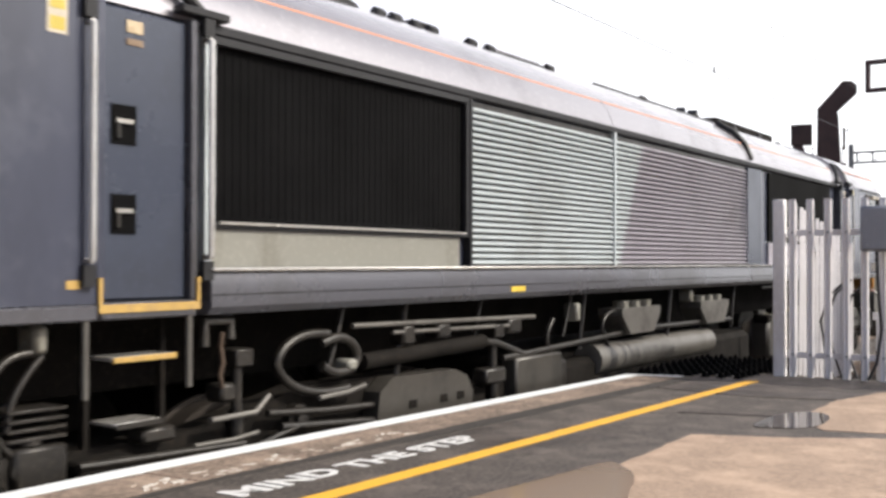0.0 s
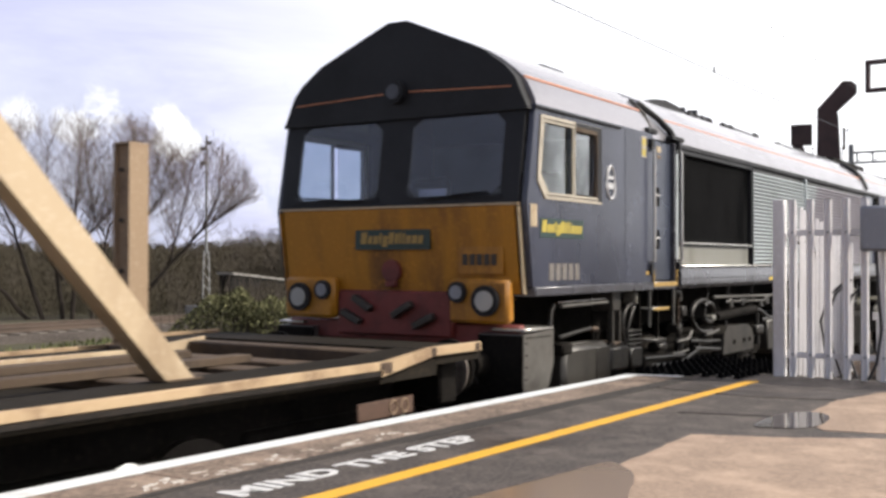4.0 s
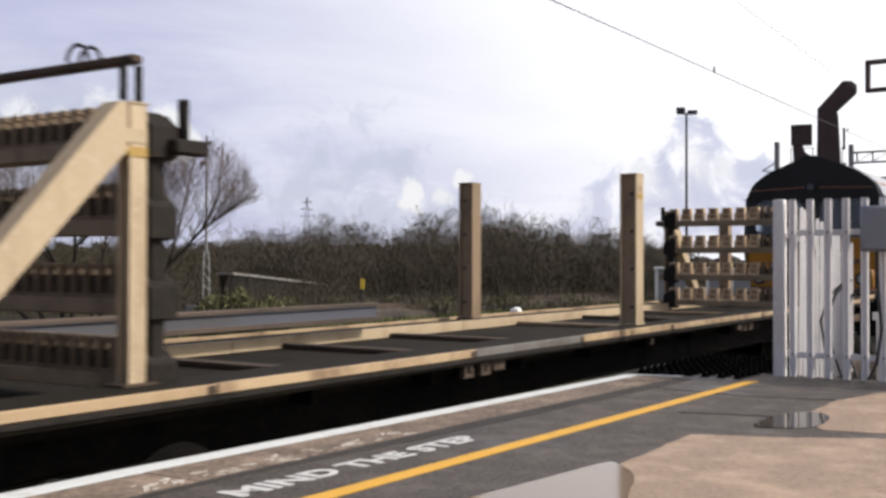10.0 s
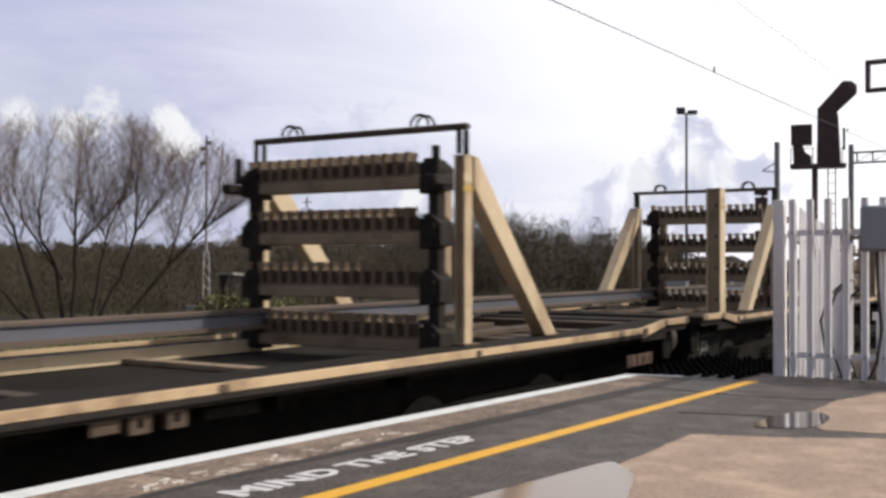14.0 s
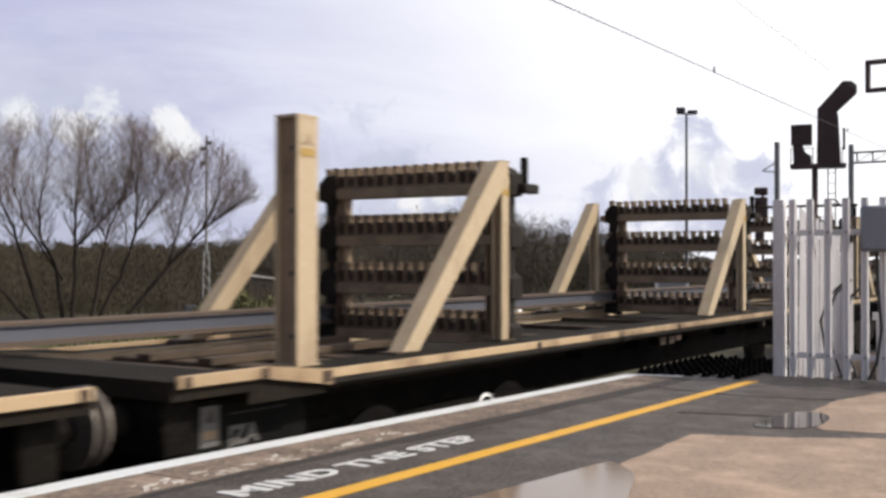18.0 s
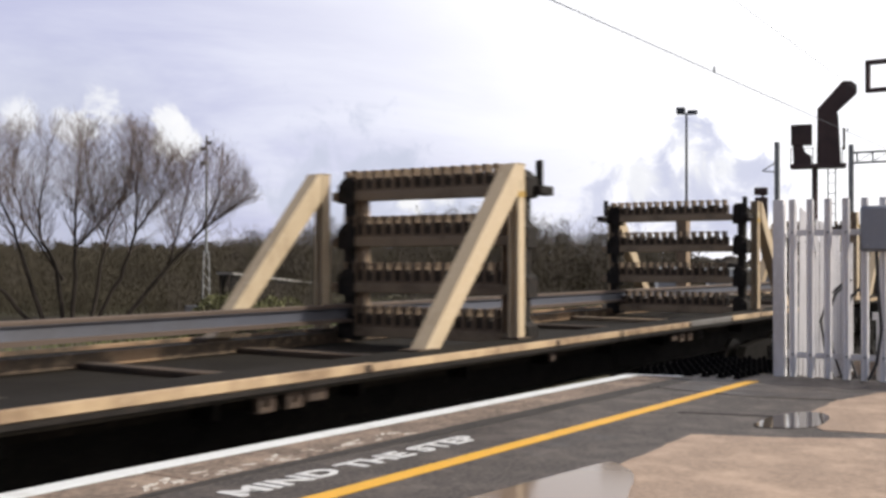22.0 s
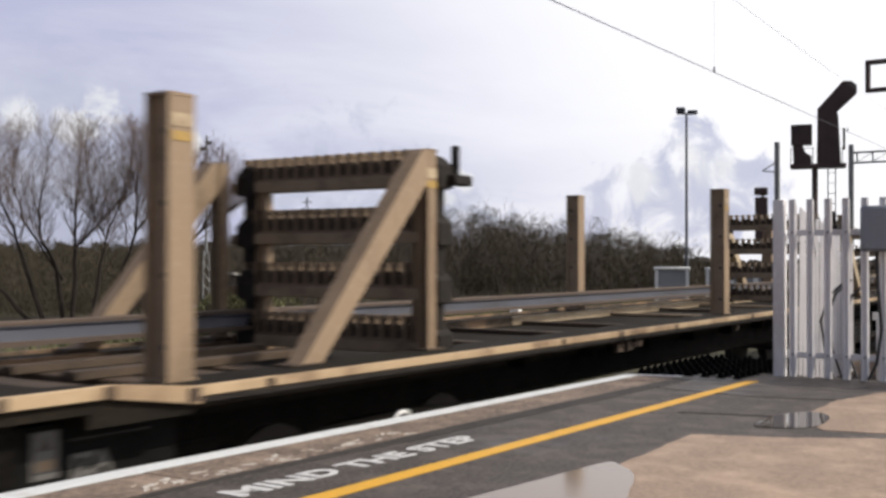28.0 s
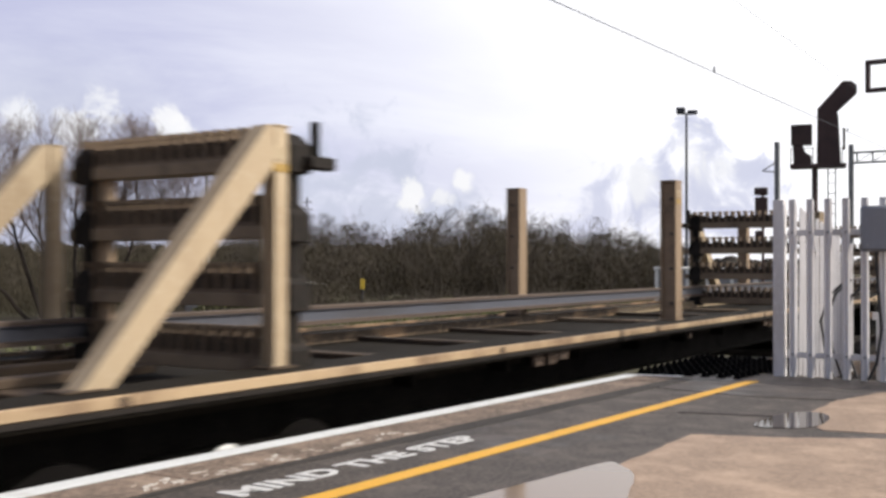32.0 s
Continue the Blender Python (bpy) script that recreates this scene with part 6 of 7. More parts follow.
def build_loco():
    loco = thing("locomotive", "dark blue-grey freight diesel locomotive with a grimy yellow nose", "locomotive", pose(0, TRACK, 0))
    build_cab(loco, lambda x: x)
    build_cab(loco, lambda x: 22.05 - x)

    def pbox(name, x0, x1, y0, y1, z0, z1, m, bevel=0.0, parent=None, label=""):
        bm = bm_new()
        box(bm, x0, x1, y0, y1, z0, z1, bevel)
        return part(name, bm, m, parent or loco, label)

    # middle body
    pbox("engine_room", 4.045, 18.0, -1.21, 1.21, 1.83, 3.125, "loco_blue")
    for x0, x1 in ((4.045, 9.27), (9.28, 14.0), (14.01, 18.0)):
        bm = bm_new()
        prism(bm, roof_outline(0.0), 0, x0, x1)
        part("roof_panel", bm, "loco_roof", loco, smooth=True)
        for s in (-1, 1):
            bm = bm_new()
            rod(bm, (x0 + 0.02, s * 1.128, 3.372), (x1 - 0.02, s * 1.128, 3.372), 0.012, 6)
            part("orange_line", bm, "orange_line", loco)
    for s in (-1, 1):
        ya, yb = sorted((s * 1.212, s * 1.33))
        bm = bm_new()
        prism(bm, [(s * 1.0, 1.60), (s * 1.30, 1.60), (s * 1.335, 1.64), (s * 1.335, 1.76), (s * 1.315, 1.825), (s * 1.0, 1.825)], 0, 4.045, 18.0)
        part("sole_bar", bm, "loco_sole", loco, "silver-grey sole bar")
        pbox("sole_groove", 4.05, 17.99, *sorted((s * 1.3352, s * 1.3365)), 1.70, 1.708, "loco_black")
        pbox("sole_lip", 4.05, 17.99, *sorted((s * 1.29, s * 1.345)), 1.826, 1.845, "chrome", 0.006)
        pbox("cantrail", 4.05, 18.0, *sorted((s * 1.212, s * 1.262)), 3.075, 3.135, "loco_black", 0.01)
        # dark intake grille with frame and vertical bars
        gr = pbox("intake_grille", 4.14, 6.66, *sorted((s * 1.212, s * 1.225)), 2.09, 3.06, "grille_dark", label="black mesh air intake grille")
        for i in range(40):
            x0 = 4.18 + i * 0.062
            pbox("bar", x0, x0 + 0.012, *sorted((s * 1.2255, s * 1.229)), 2.12, 3.03, "grille_dark", parent=gr)
        for x0, x1, z0, z1 in ((4.10, 6.70, 3.03, 3.07), (4.10, 6.70, 2.055, 2.088), (4.10, 4.14, 2.09, 3.028), (6.66, 6.70, 2.09, 3.028)):
            pbox("grille_frame", x0, x1, *sorted((s * 1.212, s * 1.268)), z0, z1, "loco_black", parent=gr)
        pbox("grille_lip", 4.16, 6.64, *sorted((s * 1.269, s * 1.285)), 2.075, 2.09, "chrome", parent=gr)
        pbox("lower_panel", 4.10, 6.60, *sorted((s * 1.212, s * 1.245)), 1.83, 2.05, "panel_pale", label="pale grey dirty panel")
        pbox("pillar", 6.705, 6.735, *sorted((s * 1.212, s * 1.275)), 1.83, 3.07, "loco_black")
        pbox("corner_pillar", 4.05, 4.095, *sorted((s * 1.212, s * 1.28)), 1.83, 3.07, "louvre_white")
        # louvred doors
        for x0, x1, m, label in ((6.74, 9.26, "louvre_white", "pale grey louvred panel"), (9.31, 13.30, "louvre_grey", "mauve-grey louvred panel")):
            # backing is dark instead of panel grey: the slat gaps' shade is painted
            pn = pbox("louvre_panel", x0, x1, *sorted((s * 1.212, s * 1.232)), 1.835, 3.06, "grime_grey", label=label)
            for i in range(25):
                z = 1.86 + i * 0.0468
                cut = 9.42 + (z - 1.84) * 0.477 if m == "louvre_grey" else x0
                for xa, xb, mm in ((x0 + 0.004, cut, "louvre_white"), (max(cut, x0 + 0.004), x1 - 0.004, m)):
                    if xb - xa < 0.01:
                        continue
                    bm = bm_new()
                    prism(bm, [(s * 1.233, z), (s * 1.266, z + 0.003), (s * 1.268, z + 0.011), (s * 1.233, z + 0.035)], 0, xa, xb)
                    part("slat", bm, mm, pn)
        pbox("seam_post", 9.265, 9.305, *sorted((s * 1.212, s * 1.275)), 1.835, 3.08, "louvre_white")
        pbox("lobby_door", 13.40, 13.95, *sorted((s * 1.212, s * 1.24)), 1.85, 3.06, "loco_door")
        pbox("radiator_grille", 14.3, 17.6, *sorted((s * 1.212, s * 1.24)), 2.15, 3.06, "grille_dark")
        pbox("end_panel", 14.3, 17.6, *sorted((s * 1.212, s * 1.236)), 1.84, 2.13, "louvre_grey")
        bm = bm_new()
        tube(bm, [(13.5, s * 0.8, 3.65), (13.5, s * 1.02, 3.52), (13.5, s * 1.16, 3.36), (13.5, s * 1.24, 3.16)], 0.05, 8)
        part("roof_rib", bm, "loco_black", loco)
        pbox("sole_mark", 7.2, 7.42, *sorted((s * 1.336, s * 1.339)), 1.65, 1.69, "sign_yellow")
    # roof fittings
    for x in (6.62, 6.84, 7.12, 7.36, 7.98, 8.30, 9.46, 11.85, 13.6, 15.2, 16.4):
        for y in (-0.45, 0.45):
            bm = bm_new()
            box(bm, x, x + 0.13, y - 0.05, y + 0.05, 3.74, 3.815, 0.02)
            rod(bm, (x + 0.02, y, 3.80), (x + 0.11, y, 3.80), 0.032, 8)
            part("lifting_lug", bm, "loco_black", loco)
    hump = [(5.05, 3.70), (5.15, 3.77), (5.4, 3.82), (5.75, 3.85), (6.1, 3.832), (6.35, 3.785), (6.45, 3.70)]
    bm = bm_new()
    prism(bm, hump, 1, -0.5, 0.5)
    part("roof_hump", bm, "loco_black", loco, "dark arched roof cowl")
    for x0, x1, y0, y1, h, m in ((2.66, 3.18, -0.42, 0.42, 3.83, "loco_black"), (8.52, 9.42, -0.42, 0.42, 3.835, "loco_roof"), (8.5, 9.44, -0.47, -0.425, 3.80, "loco_black"),
                                 (10.5, 14.5, -0.50, -0.44, 3.79, "loco_black"), (10.5, 14.5, 0.44, 0.50, 3.79, "loco_black"), (14.7, 17.4, -0.4, 0.4, 3.90, "grime")):
        pbox("roof_hatch", x0, x1, y0, y1, 3.64, h, m, 0.02)
    pbox("exhaust", 7.55, 7.9, -0.2, 0.2, 3.80, 3.95, "grime", 0.05)

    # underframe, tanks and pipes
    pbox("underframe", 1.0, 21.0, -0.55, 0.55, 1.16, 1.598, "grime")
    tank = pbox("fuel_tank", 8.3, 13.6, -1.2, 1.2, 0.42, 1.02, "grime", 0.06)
    for s in (-1, 1):
        bm = bm_new()
        rod(bm, (9.0, s * 1.12, 0.98), (12.1, s * 1.12, 0.98), 0.15, 14)
        part("air_tank", bm, "tank_grey", loco, "long grey air tank")
        for x in (9.45, 11.6):
            bm = bm_new()
            prism(bm, [(x, 1.44), (x + 0.95, 1.44), (x + 0.95, 1.37), (x + 0.78, 1.19), (x + 0.2, 1.19), (x, 1.37)], 1, *sorted((s * 1.02, s * 1.27)))
            c = part("filter_box", bm, "tank_grey", loco)
            # caps paler than their box: the lit tops are put into the colour
            for i in range(3):
                bm = bm_new()
                rod(bm, (x + 0.2 + i * 0.28, s * 1.16, 1.44), (x + 0.2 + i * 0.28, s * 1.16, 1.50), 0.08, 10)
                part("filter_cap", bm, "panel_pale", c)
        def bent(name, pts, r, m, y=1.20):
            bm = bm_new()
            if name == "hose":
                pts = softened(pts)
            tube(bm, [(x, s * y, z) for x, z in pts], r, 8)
            part(name, bm, m, loco, smooth=True)

        # hoses and bent pipes
        bent("hose", [(3.10, 1.47), (2.96, 1.46), (2.86, 1.38), (2.82, 1.25), (2.87, 1.12), (3.0, 0.98), (3.12, 0.93)], 0.019, "housing")
        bent("hose", [(3.12, 1.45), (3.04, 1.37), (2.96, 1.26), (2.94, 1.12)], 0.017, "grime_grey")
        bent("hose", [(5.16, 1.44), (4.95, 1.45), (4.78, 1.40), (4.68, 1.30), (4.75, 1.20), (4.90, 1.12), (5.12, 1.08), (5.36, 1.09)], 0.028, "housing")
        bent("hose", [(5.10, 1.38), (5.25, 1.42), (5.40, 1.38), (5.47, 1.28), (5.40, 1.20), (5.22, 1.19), (5.10, 1.25)], 0.03, "housing")
        bent("hose", [(8.2, 1.06), (8.06, 1.14), (8.04, 1.28), (8.16, 1.40)], 0.02, "grime_grey")
        bent("hose", [(9.28, 1.10), (9.15, 1.2), (9.14, 1.32), (9.26, 1.40), (9.42, 1.42)], 0.017, "grime_grey")
        bent("pipe", [(1.44, 1.515), (1.39, 1.47), (1.37, 1.36), (1.31, 1.25), (1.28, 1.0)], 0.022, "grime_grey", 1.18)
        bent("pipe", [(1.46, 1.50), (2.40, 1.51)], 0.014, "tank_grey", 1.24)
        bent("pipe", [(1.46, 1.532), (2.40, 1.54)], 0.009, "chrome", 1.22)
        bent("pipe", [(5.38, 1.475), (7.78, 1.435)], 0.018, "tank_grey", 1.22)
        bent("pipe", [(5.81, 1.41), (7.51, 1.38)], 0.015, "tank_grey", 1.22)
        bent("pipe", [(7.3, 1.13), (10.2, 1.22), (12.8, 1.20)], 0.026, "housing", 1.20)
        bent("pipe", [(14.0, 1.55), (17.0, 1.55)], 0.02, "grime_grey", 1.22)
        bent("hanger", [(5.36, 1.60), (5.30, 1.42), (5.22, 1.24)], 0.018, "housing", 1.16)
        bent("hanger", [(7.05, 1.60), (6.94, 1.30)], 0.014, "grime_grey", 1.16)
        bent("hanger", [(8.55, 1.60), (8.38, 1.24)], 0.016, "grime_grey", 1.18)
        bent("handle_rod", [(5.02, 1.065), (5.30, 1.075), (5.47, 1.10)], 0.017, "tank_grey", 1.25)
        bent("handle_rod", [(4.13, 1.04), (4.47, 1.045), (4.58, 1.13)], 0.017, "tank_grey", 1.25)
        bent("handle_rod", [(4.02, 0.92), (4.30, 0.915), (4.5, 0.93)], 0.013, "tank_grey", 1.24)
        bent("brake_rod", [(3.3, 0.92), (4.4, 0.88)], 0.022, "housing", 1.23)
        bent("brake_rod", [(4.7, 0.93), (5.6, 0.86)], 0.026, "grime_grey", 1.23)
        bent("brake_rod", [(4.6, 1.02), (5.1, 0.98), (5.6, 0.96)], 0.022, "housing", 1.22)
        bent("brake_rod", [(5.5, 1.24), (7.0, 1.28)], 0.055, "grime", 1.20)
        bent("brake_rod", [(6.8, 1.30), (7.2, 1.26), (7.6, 1.15)], 0.028, "housing", 1.20)
        # C-shaped bracket with its hanging chain
        bent("c_bracket", [(4.11, 1.43), (4.11, 1.56), (4.30, 1.56), (4.30, 1.46)], 0.026, "box_steel", 1.22)
        bent("chain", [(4.23, 1.50), (4.215, 1.42), (4.235, 1.34), (4.21, 1.27), (4.23, 1.20)], 0.014, "rust_brown", 1.23)
        # brake lever over the cover
        bent("lever", [(1.46, 1.235), (1.78, 1.265), (2.08, 1.285)], 0.019, "housing", 1.22)
        pbox("lever_end", 2.10, 2.24, *sorted((s * 1.18, s * 1.24)), 1.25, 1.295, "rust_brown", 0.02)
        # open cabinet
        cab = pbox("cabinet", 2.58, 2.775, *sorted((s * 1.0, s * 1.21)), 1.42, 1.598, "box_steel", 0.008)
        for x in (2.58, 2.735):
            pbox("cabinet_leg", x, x + 0.04, *sorted((s * 1.16, s * 1.21)), 1.13, 1.419, "box_steel", parent=cab)
        pbox("cabinet_tray", 2.575, 2.78, *sorted((s * 1.0, s * 1.215)), 1.095, 1.129, "plank_brown", 0.006, parent=cab)
        pbox("cabinet_back", 2.60, 2.755, *sorted((s * 0.98, s * 1.0)), 1.13, 1.42, "grime", parent=cab)
        # small fittings and brake units
        for x, z, w, h, m in ((3.06, 1.46, 0.07, 0.13, "panel_pale"), (4.22, 1.12, 0.12, 0.10, "housing"), (5.32, 1.20, 0.10, 0.07, "panel_pale"), (5.92, 1.32, 0.14, 0.13, "housing"), (6.35, 1.34, 0.16, 0.10, "grime_grey"),
                              (7.0, 0.95, 0.3, 0.12, "grime_grey"), (8.55, 1.36, 0.07, 0.16, "panel_pale"), (7.35, 1.32, 0.2, 0.12, "grime_grey"), (2.48, 0.86, 0.42, 0.22, "grime_grey"), (2.96, 0.85, 0.28, 0.20, "grime_grey"),
                              (3.30, 0.78, 0.34, 0.16, "grime"), (3.68, 0.97, 0.22, 0.08, "housing"), (11.35, 1.44, 0.1, 0.14, "panel_pale"), (7.46, 0.72, 0.80, 0.40, "box_steel")):
            pbox("fitting", x, x + w, *sorted((s * 1.10, s * 1.24)), z, z + h, m, 0.018)
        for k in range(4):
            pbox("cooling_fin", 2.93, 3.24, *sorted((s * 1.05, s * 1.23)), 1.075 + k * 0.042, 1.093 + k * 0.042, "housing", 0.004)
        for x, z in ((2.52, 1.085), (2.72, 1.085), (3.0, 1.055)):
            bm = bm_new()
            rod(bm, (x + 0.07, s * 1.17, z), (x + 0.07, s * 1.17, z + 0.035), 0.06, 12)
            part("unit_cap", bm, "housing", loco)
        for x, z0, z1, r in ((4.40, 0.82, 1.30, 0.045), (7.2, 0.82, 1.30, 0.045)):
            bm = bm_new()
            rod(bm, (x, s * 1.17, z0), (x, s * 1.17, (z0 + z1) / 2), r, 12)
            rod(bm, (x, s * 1.17, (z0 + z1) / 2), (x, s * 1.17, z1), r * 0.7, 12)
            box(bm, x - 0.07, x + 0.07, *sorted((s * 1.09, s * 1.24)), z1, z1 + 0.10, 0.01)
            part("damper", bm, "grime_grey", loco)
        for x, r in ((4.9, 0.09), (5.75, 0.11), (6.3, 0.08), (3.0, 0.10)):
            bm = bm_new()
            rod(bm, (x, s * 1.0, 0.95), (x, s * 1.2, 0.95), r, 16)
            rod(bm, (x, s * 1.2, 0.95), (x, s * 1.23, 0.95), r * 0.5, 10)
            part("brake_cylinder", bm, "grime_grey", loco)
        for x in (5.9, 8.7, 10.8, 12.9):
            bm = bm_new()
            rod(bm, (x, s * 1.18, 1.1), (x + 0.12, s * 1.18, 1.6), 0.02, 6)
            part("bracket", bm, "grime_grey", loco)
    # bogies
    for mid in (4.65, 17.4):
        bogie = pbox("bogie", mid - 2.9, mid + 2.9, -0.65, 0.65, 0.5, 0.75, "grime", 0.03)
        for s in (-1, 1):
            bm = bm_new()
            pts = [(mid - 2.95, 0.78), (mid - 2.75, 0.98), (mid - 0.5, 0.98), (mid + 0.35, 1.13), (mid + 1.65, 1.13), (mid + 1.95, 0.98), (mid + 2.75, 0.95), (mid + 2.95, 0.78), (mid + 2.6, 0.70), (mid - 2.6, 0.70)]
            prism(bm, pts, 1, *sorted((s * 0.96, s * 1.14)))
            part("side_frame", bm, "grime", bogie)
            bm = bm_new()
            prism(bm, [(mid + 0.92, 0.80), (mid + 0.96, 1.04), (mid + 1.10, 1.125), (mid + 1.86, 1.115), (mid + 2.02, 1.06), (mid + 2.10, 0.94), (mid + 2.08, 0.80)], 1, *sorted((s * 1.141, s * 1.27)))
            hub = part("brake_housing", bm, "box_steel", bogie, "grey dirty brake housing")
            for dx in (1.28, 1.66, 1.88):
                pbox("bolt_slot", mid + dx, mid + dx + 0.09, *sorted((s * 1.2705, s * 1.278)), 0.90, 0.955, "grime", 0.003, parent=hub)
            for ax in (-2.05, 0.0, 2.05):
                bm = bm_new()
                box(bm, mid + ax - 0.2, mid + ax + 0.2, *sorted((s * 0.98, s * 1.2)), 0.36, 0.72, 0.03)
                rod(bm, (mid + ax, s * 1.2, 0.53), (mid + ax, s * 1.24, 0.53), 0.13, 16)
                part("axle_box", bm, "grime", bogie)
                for dx in (-0.33, 0.33):
                    bm = bm_new()
                    coil(bm, mid + ax + dx, s * 1.1, 0.42, 0.74, 0.085, 0.02)
                    part("spring", bm, "grime", bogie)
            cover = pbox("traction_cover", mid - 3.12, mid - 2.20, *sorted((s * 0.98, s * 1.24)), 0.60, 1.15, "box_steel", 0.045, parent=bogie, label="grey-brown steel cover")
            pbox("cover_notch", mid - 3.18, mid - 2.99, *sorted((s * 1.05, s * 1.255)), 1.08, 1.19, "grime", 0.02, parent=cover)
            pbox("cover_plate", mid - 2.50, mid - 2.205, *sorted((s * 1.2405, s * 1.25)), 0.72, 1.11, "housing", 0.006, parent=cover)
            pbox("cover_rib", mid - 2.90, mid - 2.52, *sorted((s * 1.10, s * 1.20)), 1.151, 1.165, "tank_grey", 0.004, parent=cover)
            pbox("traction_cover", mid + 3.05, mid + 3.75, *sorted((s * 0.98, s * 1.22)), 0.66, 1.05, "grime_grey", 0.03, parent=bogie, label="grey steel cover")
            bm = bm_new()
            tube(bm, [(mid - 1.2, s * 1.24, 0.84), (mid - 0.4, s * 1.24, 0.80), (mid + 0.2, s * 1.24, 0.92)], 0.02, 6)
            part("brake_rod", bm, "grime_grey", bogie)
        for ax in (-2.05, 0.0, 2.05):
            wheelset(ME_LOCO_WHEEL, loco, mid + ax, LOCO_R)
    return loco


# ---- the rail wagons ----
# Local space: x = 0 is the wagon's front end, the wagon lies towards -x.
LENGTH = 20.55


def stepped_mesh(name, ys, zs, cells, back, materials):
    """One closed casting: a grid of cells, each at its own depth (None: cut through), as (depth, material slot)."""
    bm = bm_new()
    seen = {}

    def at(i, j, x):
        key = (i, j, round(x, 4))
        if key not in seen:
            seen[key] = bm.verts.new((x, ys[i], zs[j]))
        return seen[key]

    ny, nz = len(ys) - 1, len(zs) - 1

    def cell(i, j):
        c = cells[nz - 1 - j][i] if 0 <= i < ny and 0 <= j < nz else None
        return c or (back, 0)

    for i in range(-1, ny):
        for j in range(-1, nz):
            x, slot = cell(i, j)
            if x != back:
                bm.faces.new((at(i, j, x), at(i, j + 1, x), at(i + 1, j + 1, x), at(i + 1, j, x))).material_index = slot
                bm.faces.new((at(i, j, back), at(i + 1, j, back), at(i + 1, j + 1, back), at(i, j + 1, back))).material_index = slot
            for (i2, j2), (a, b) in (((i + 1, j), ((i + 1, j), (i + 1, j + 1))), ((i, j + 1), ((i, j + 1), (i + 1, j + 1)))):
                x2, slot2 = cell(i2, j2)
                if x2 != x and 0 <= a[0] <= ny and 0 <= a[1] <= nz and b[0] <= ny and b[1] <= nz:
                    f = bm.faces.new((at(*a, x), at(*b, x), at(*b, x2), at(*a, x2)))
                    f.material_index = slot if x < x2 else slot2
    bmesh.ops.recalc_face_normals(bm, faces=bm.faces[:])
    me = mesh_from(bm, name, materials[0])
    me.materials.append(M[materials[1]])
    return me


def chair_mesh(material):
    """A cast block that keeps the rails apart, with a paler rim."""
    if material == "chair_rust":
        # two upright jaws that rise from a dark foot
        f, j = (-0.05, 0), (-0.068, 1)
        return stepped_mesh("rail_chair", (-0.098, -0.074, -0.066, -0.040, -0.032, 0.032, 0.040, 0.066, 0.074, 0.098), (0.0, 0.022, 0.085, 0.12, 0.162, 0.19),
                            ((None, j, j, j, None, j, j, j, None), (None, None, j, None, None, None, j, None, None),
                             (f, f, j, f, None, f, j, f, f), (f, f, j, f, f, f, j, f, f), (j, j, j, j, j, j, j, j, j)), 0.06, (material, "chair_rim"))
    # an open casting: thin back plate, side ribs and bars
    # the recessed plate takes a darker cream: recess shade is in its colour
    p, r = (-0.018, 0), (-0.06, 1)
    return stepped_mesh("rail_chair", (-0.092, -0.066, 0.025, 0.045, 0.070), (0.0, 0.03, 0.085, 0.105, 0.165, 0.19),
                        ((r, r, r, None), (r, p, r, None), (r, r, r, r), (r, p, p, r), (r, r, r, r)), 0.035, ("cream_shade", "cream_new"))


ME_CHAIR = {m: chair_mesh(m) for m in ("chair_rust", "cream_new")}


def i_section(w, d, t=0.02):
    """Outline of an I with flanges across the first axis."""
    return [(-w / 2, -d / 2), (w / 2, -d / 2), (w / 2, -d / 2 + t), (t / 2, -d / 2 + t), (t / 2, d / 2 - t), (w / 2, d / 2 - t),
            (w / 2, d / 2), (-w / 2, d / 2), (-w / 2, d / 2 - t), (-t / 2, d / 2 - t), (-t / 2, -d / 2 + t), (-w / 2, -d / 2 + t)]


def post_meshes(paint):
    """An upright H-beam: the flanges face across the wagon, the shade-darkened web lies between them."""
    bm = bm_new()
    for y in (-0.088, 0.070):
        box(bm, -0.094, 0.094, y, y + 0.018, 0.016, 1.505)
    box(bm, -0.105, 0.105, -0.10, 0.10, 0.0, 0.015)
    box(bm, -0.096, 0.096, -0.09, 0.09, 1.506, 1.525)
    fl = mesh_from(bm, "post", paint)
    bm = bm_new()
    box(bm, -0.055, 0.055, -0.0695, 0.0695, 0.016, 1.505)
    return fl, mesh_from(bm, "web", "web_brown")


def plate_mesh(material, w, h):
    bm = bm_new()
    box(bm, -w / 2, w / 2, -0.002, 0.002, 0, h)
    return mesh_from(bm, "label_plate", material)


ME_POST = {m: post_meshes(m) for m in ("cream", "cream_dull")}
ME_LABEL = {m: plate_mesh(m, 0.13, h) for m, h in (("label_dull", 0.05), ("label_pale", 0.07))}


def triangle_mesh():
    bm = bm_new()
    prism(bm, [(-0.035, 0.0), (0.035, 0.0), (0.0, 0.055)], 1, -0.001, 0.001)
    return mesh_from(bm, "warning_triangle", "web_brown")


ME_TRIANGLE = triangle_mesh()


def bolt_mesh():
    bm = bm_new()
    rod(bm, (0, -0.012, 0), (0, 0.012, 0), 0.018, 6)
    return mesh_from(bm, "bolt", "bar_dark")


ME_BOLT = bolt_mesh()


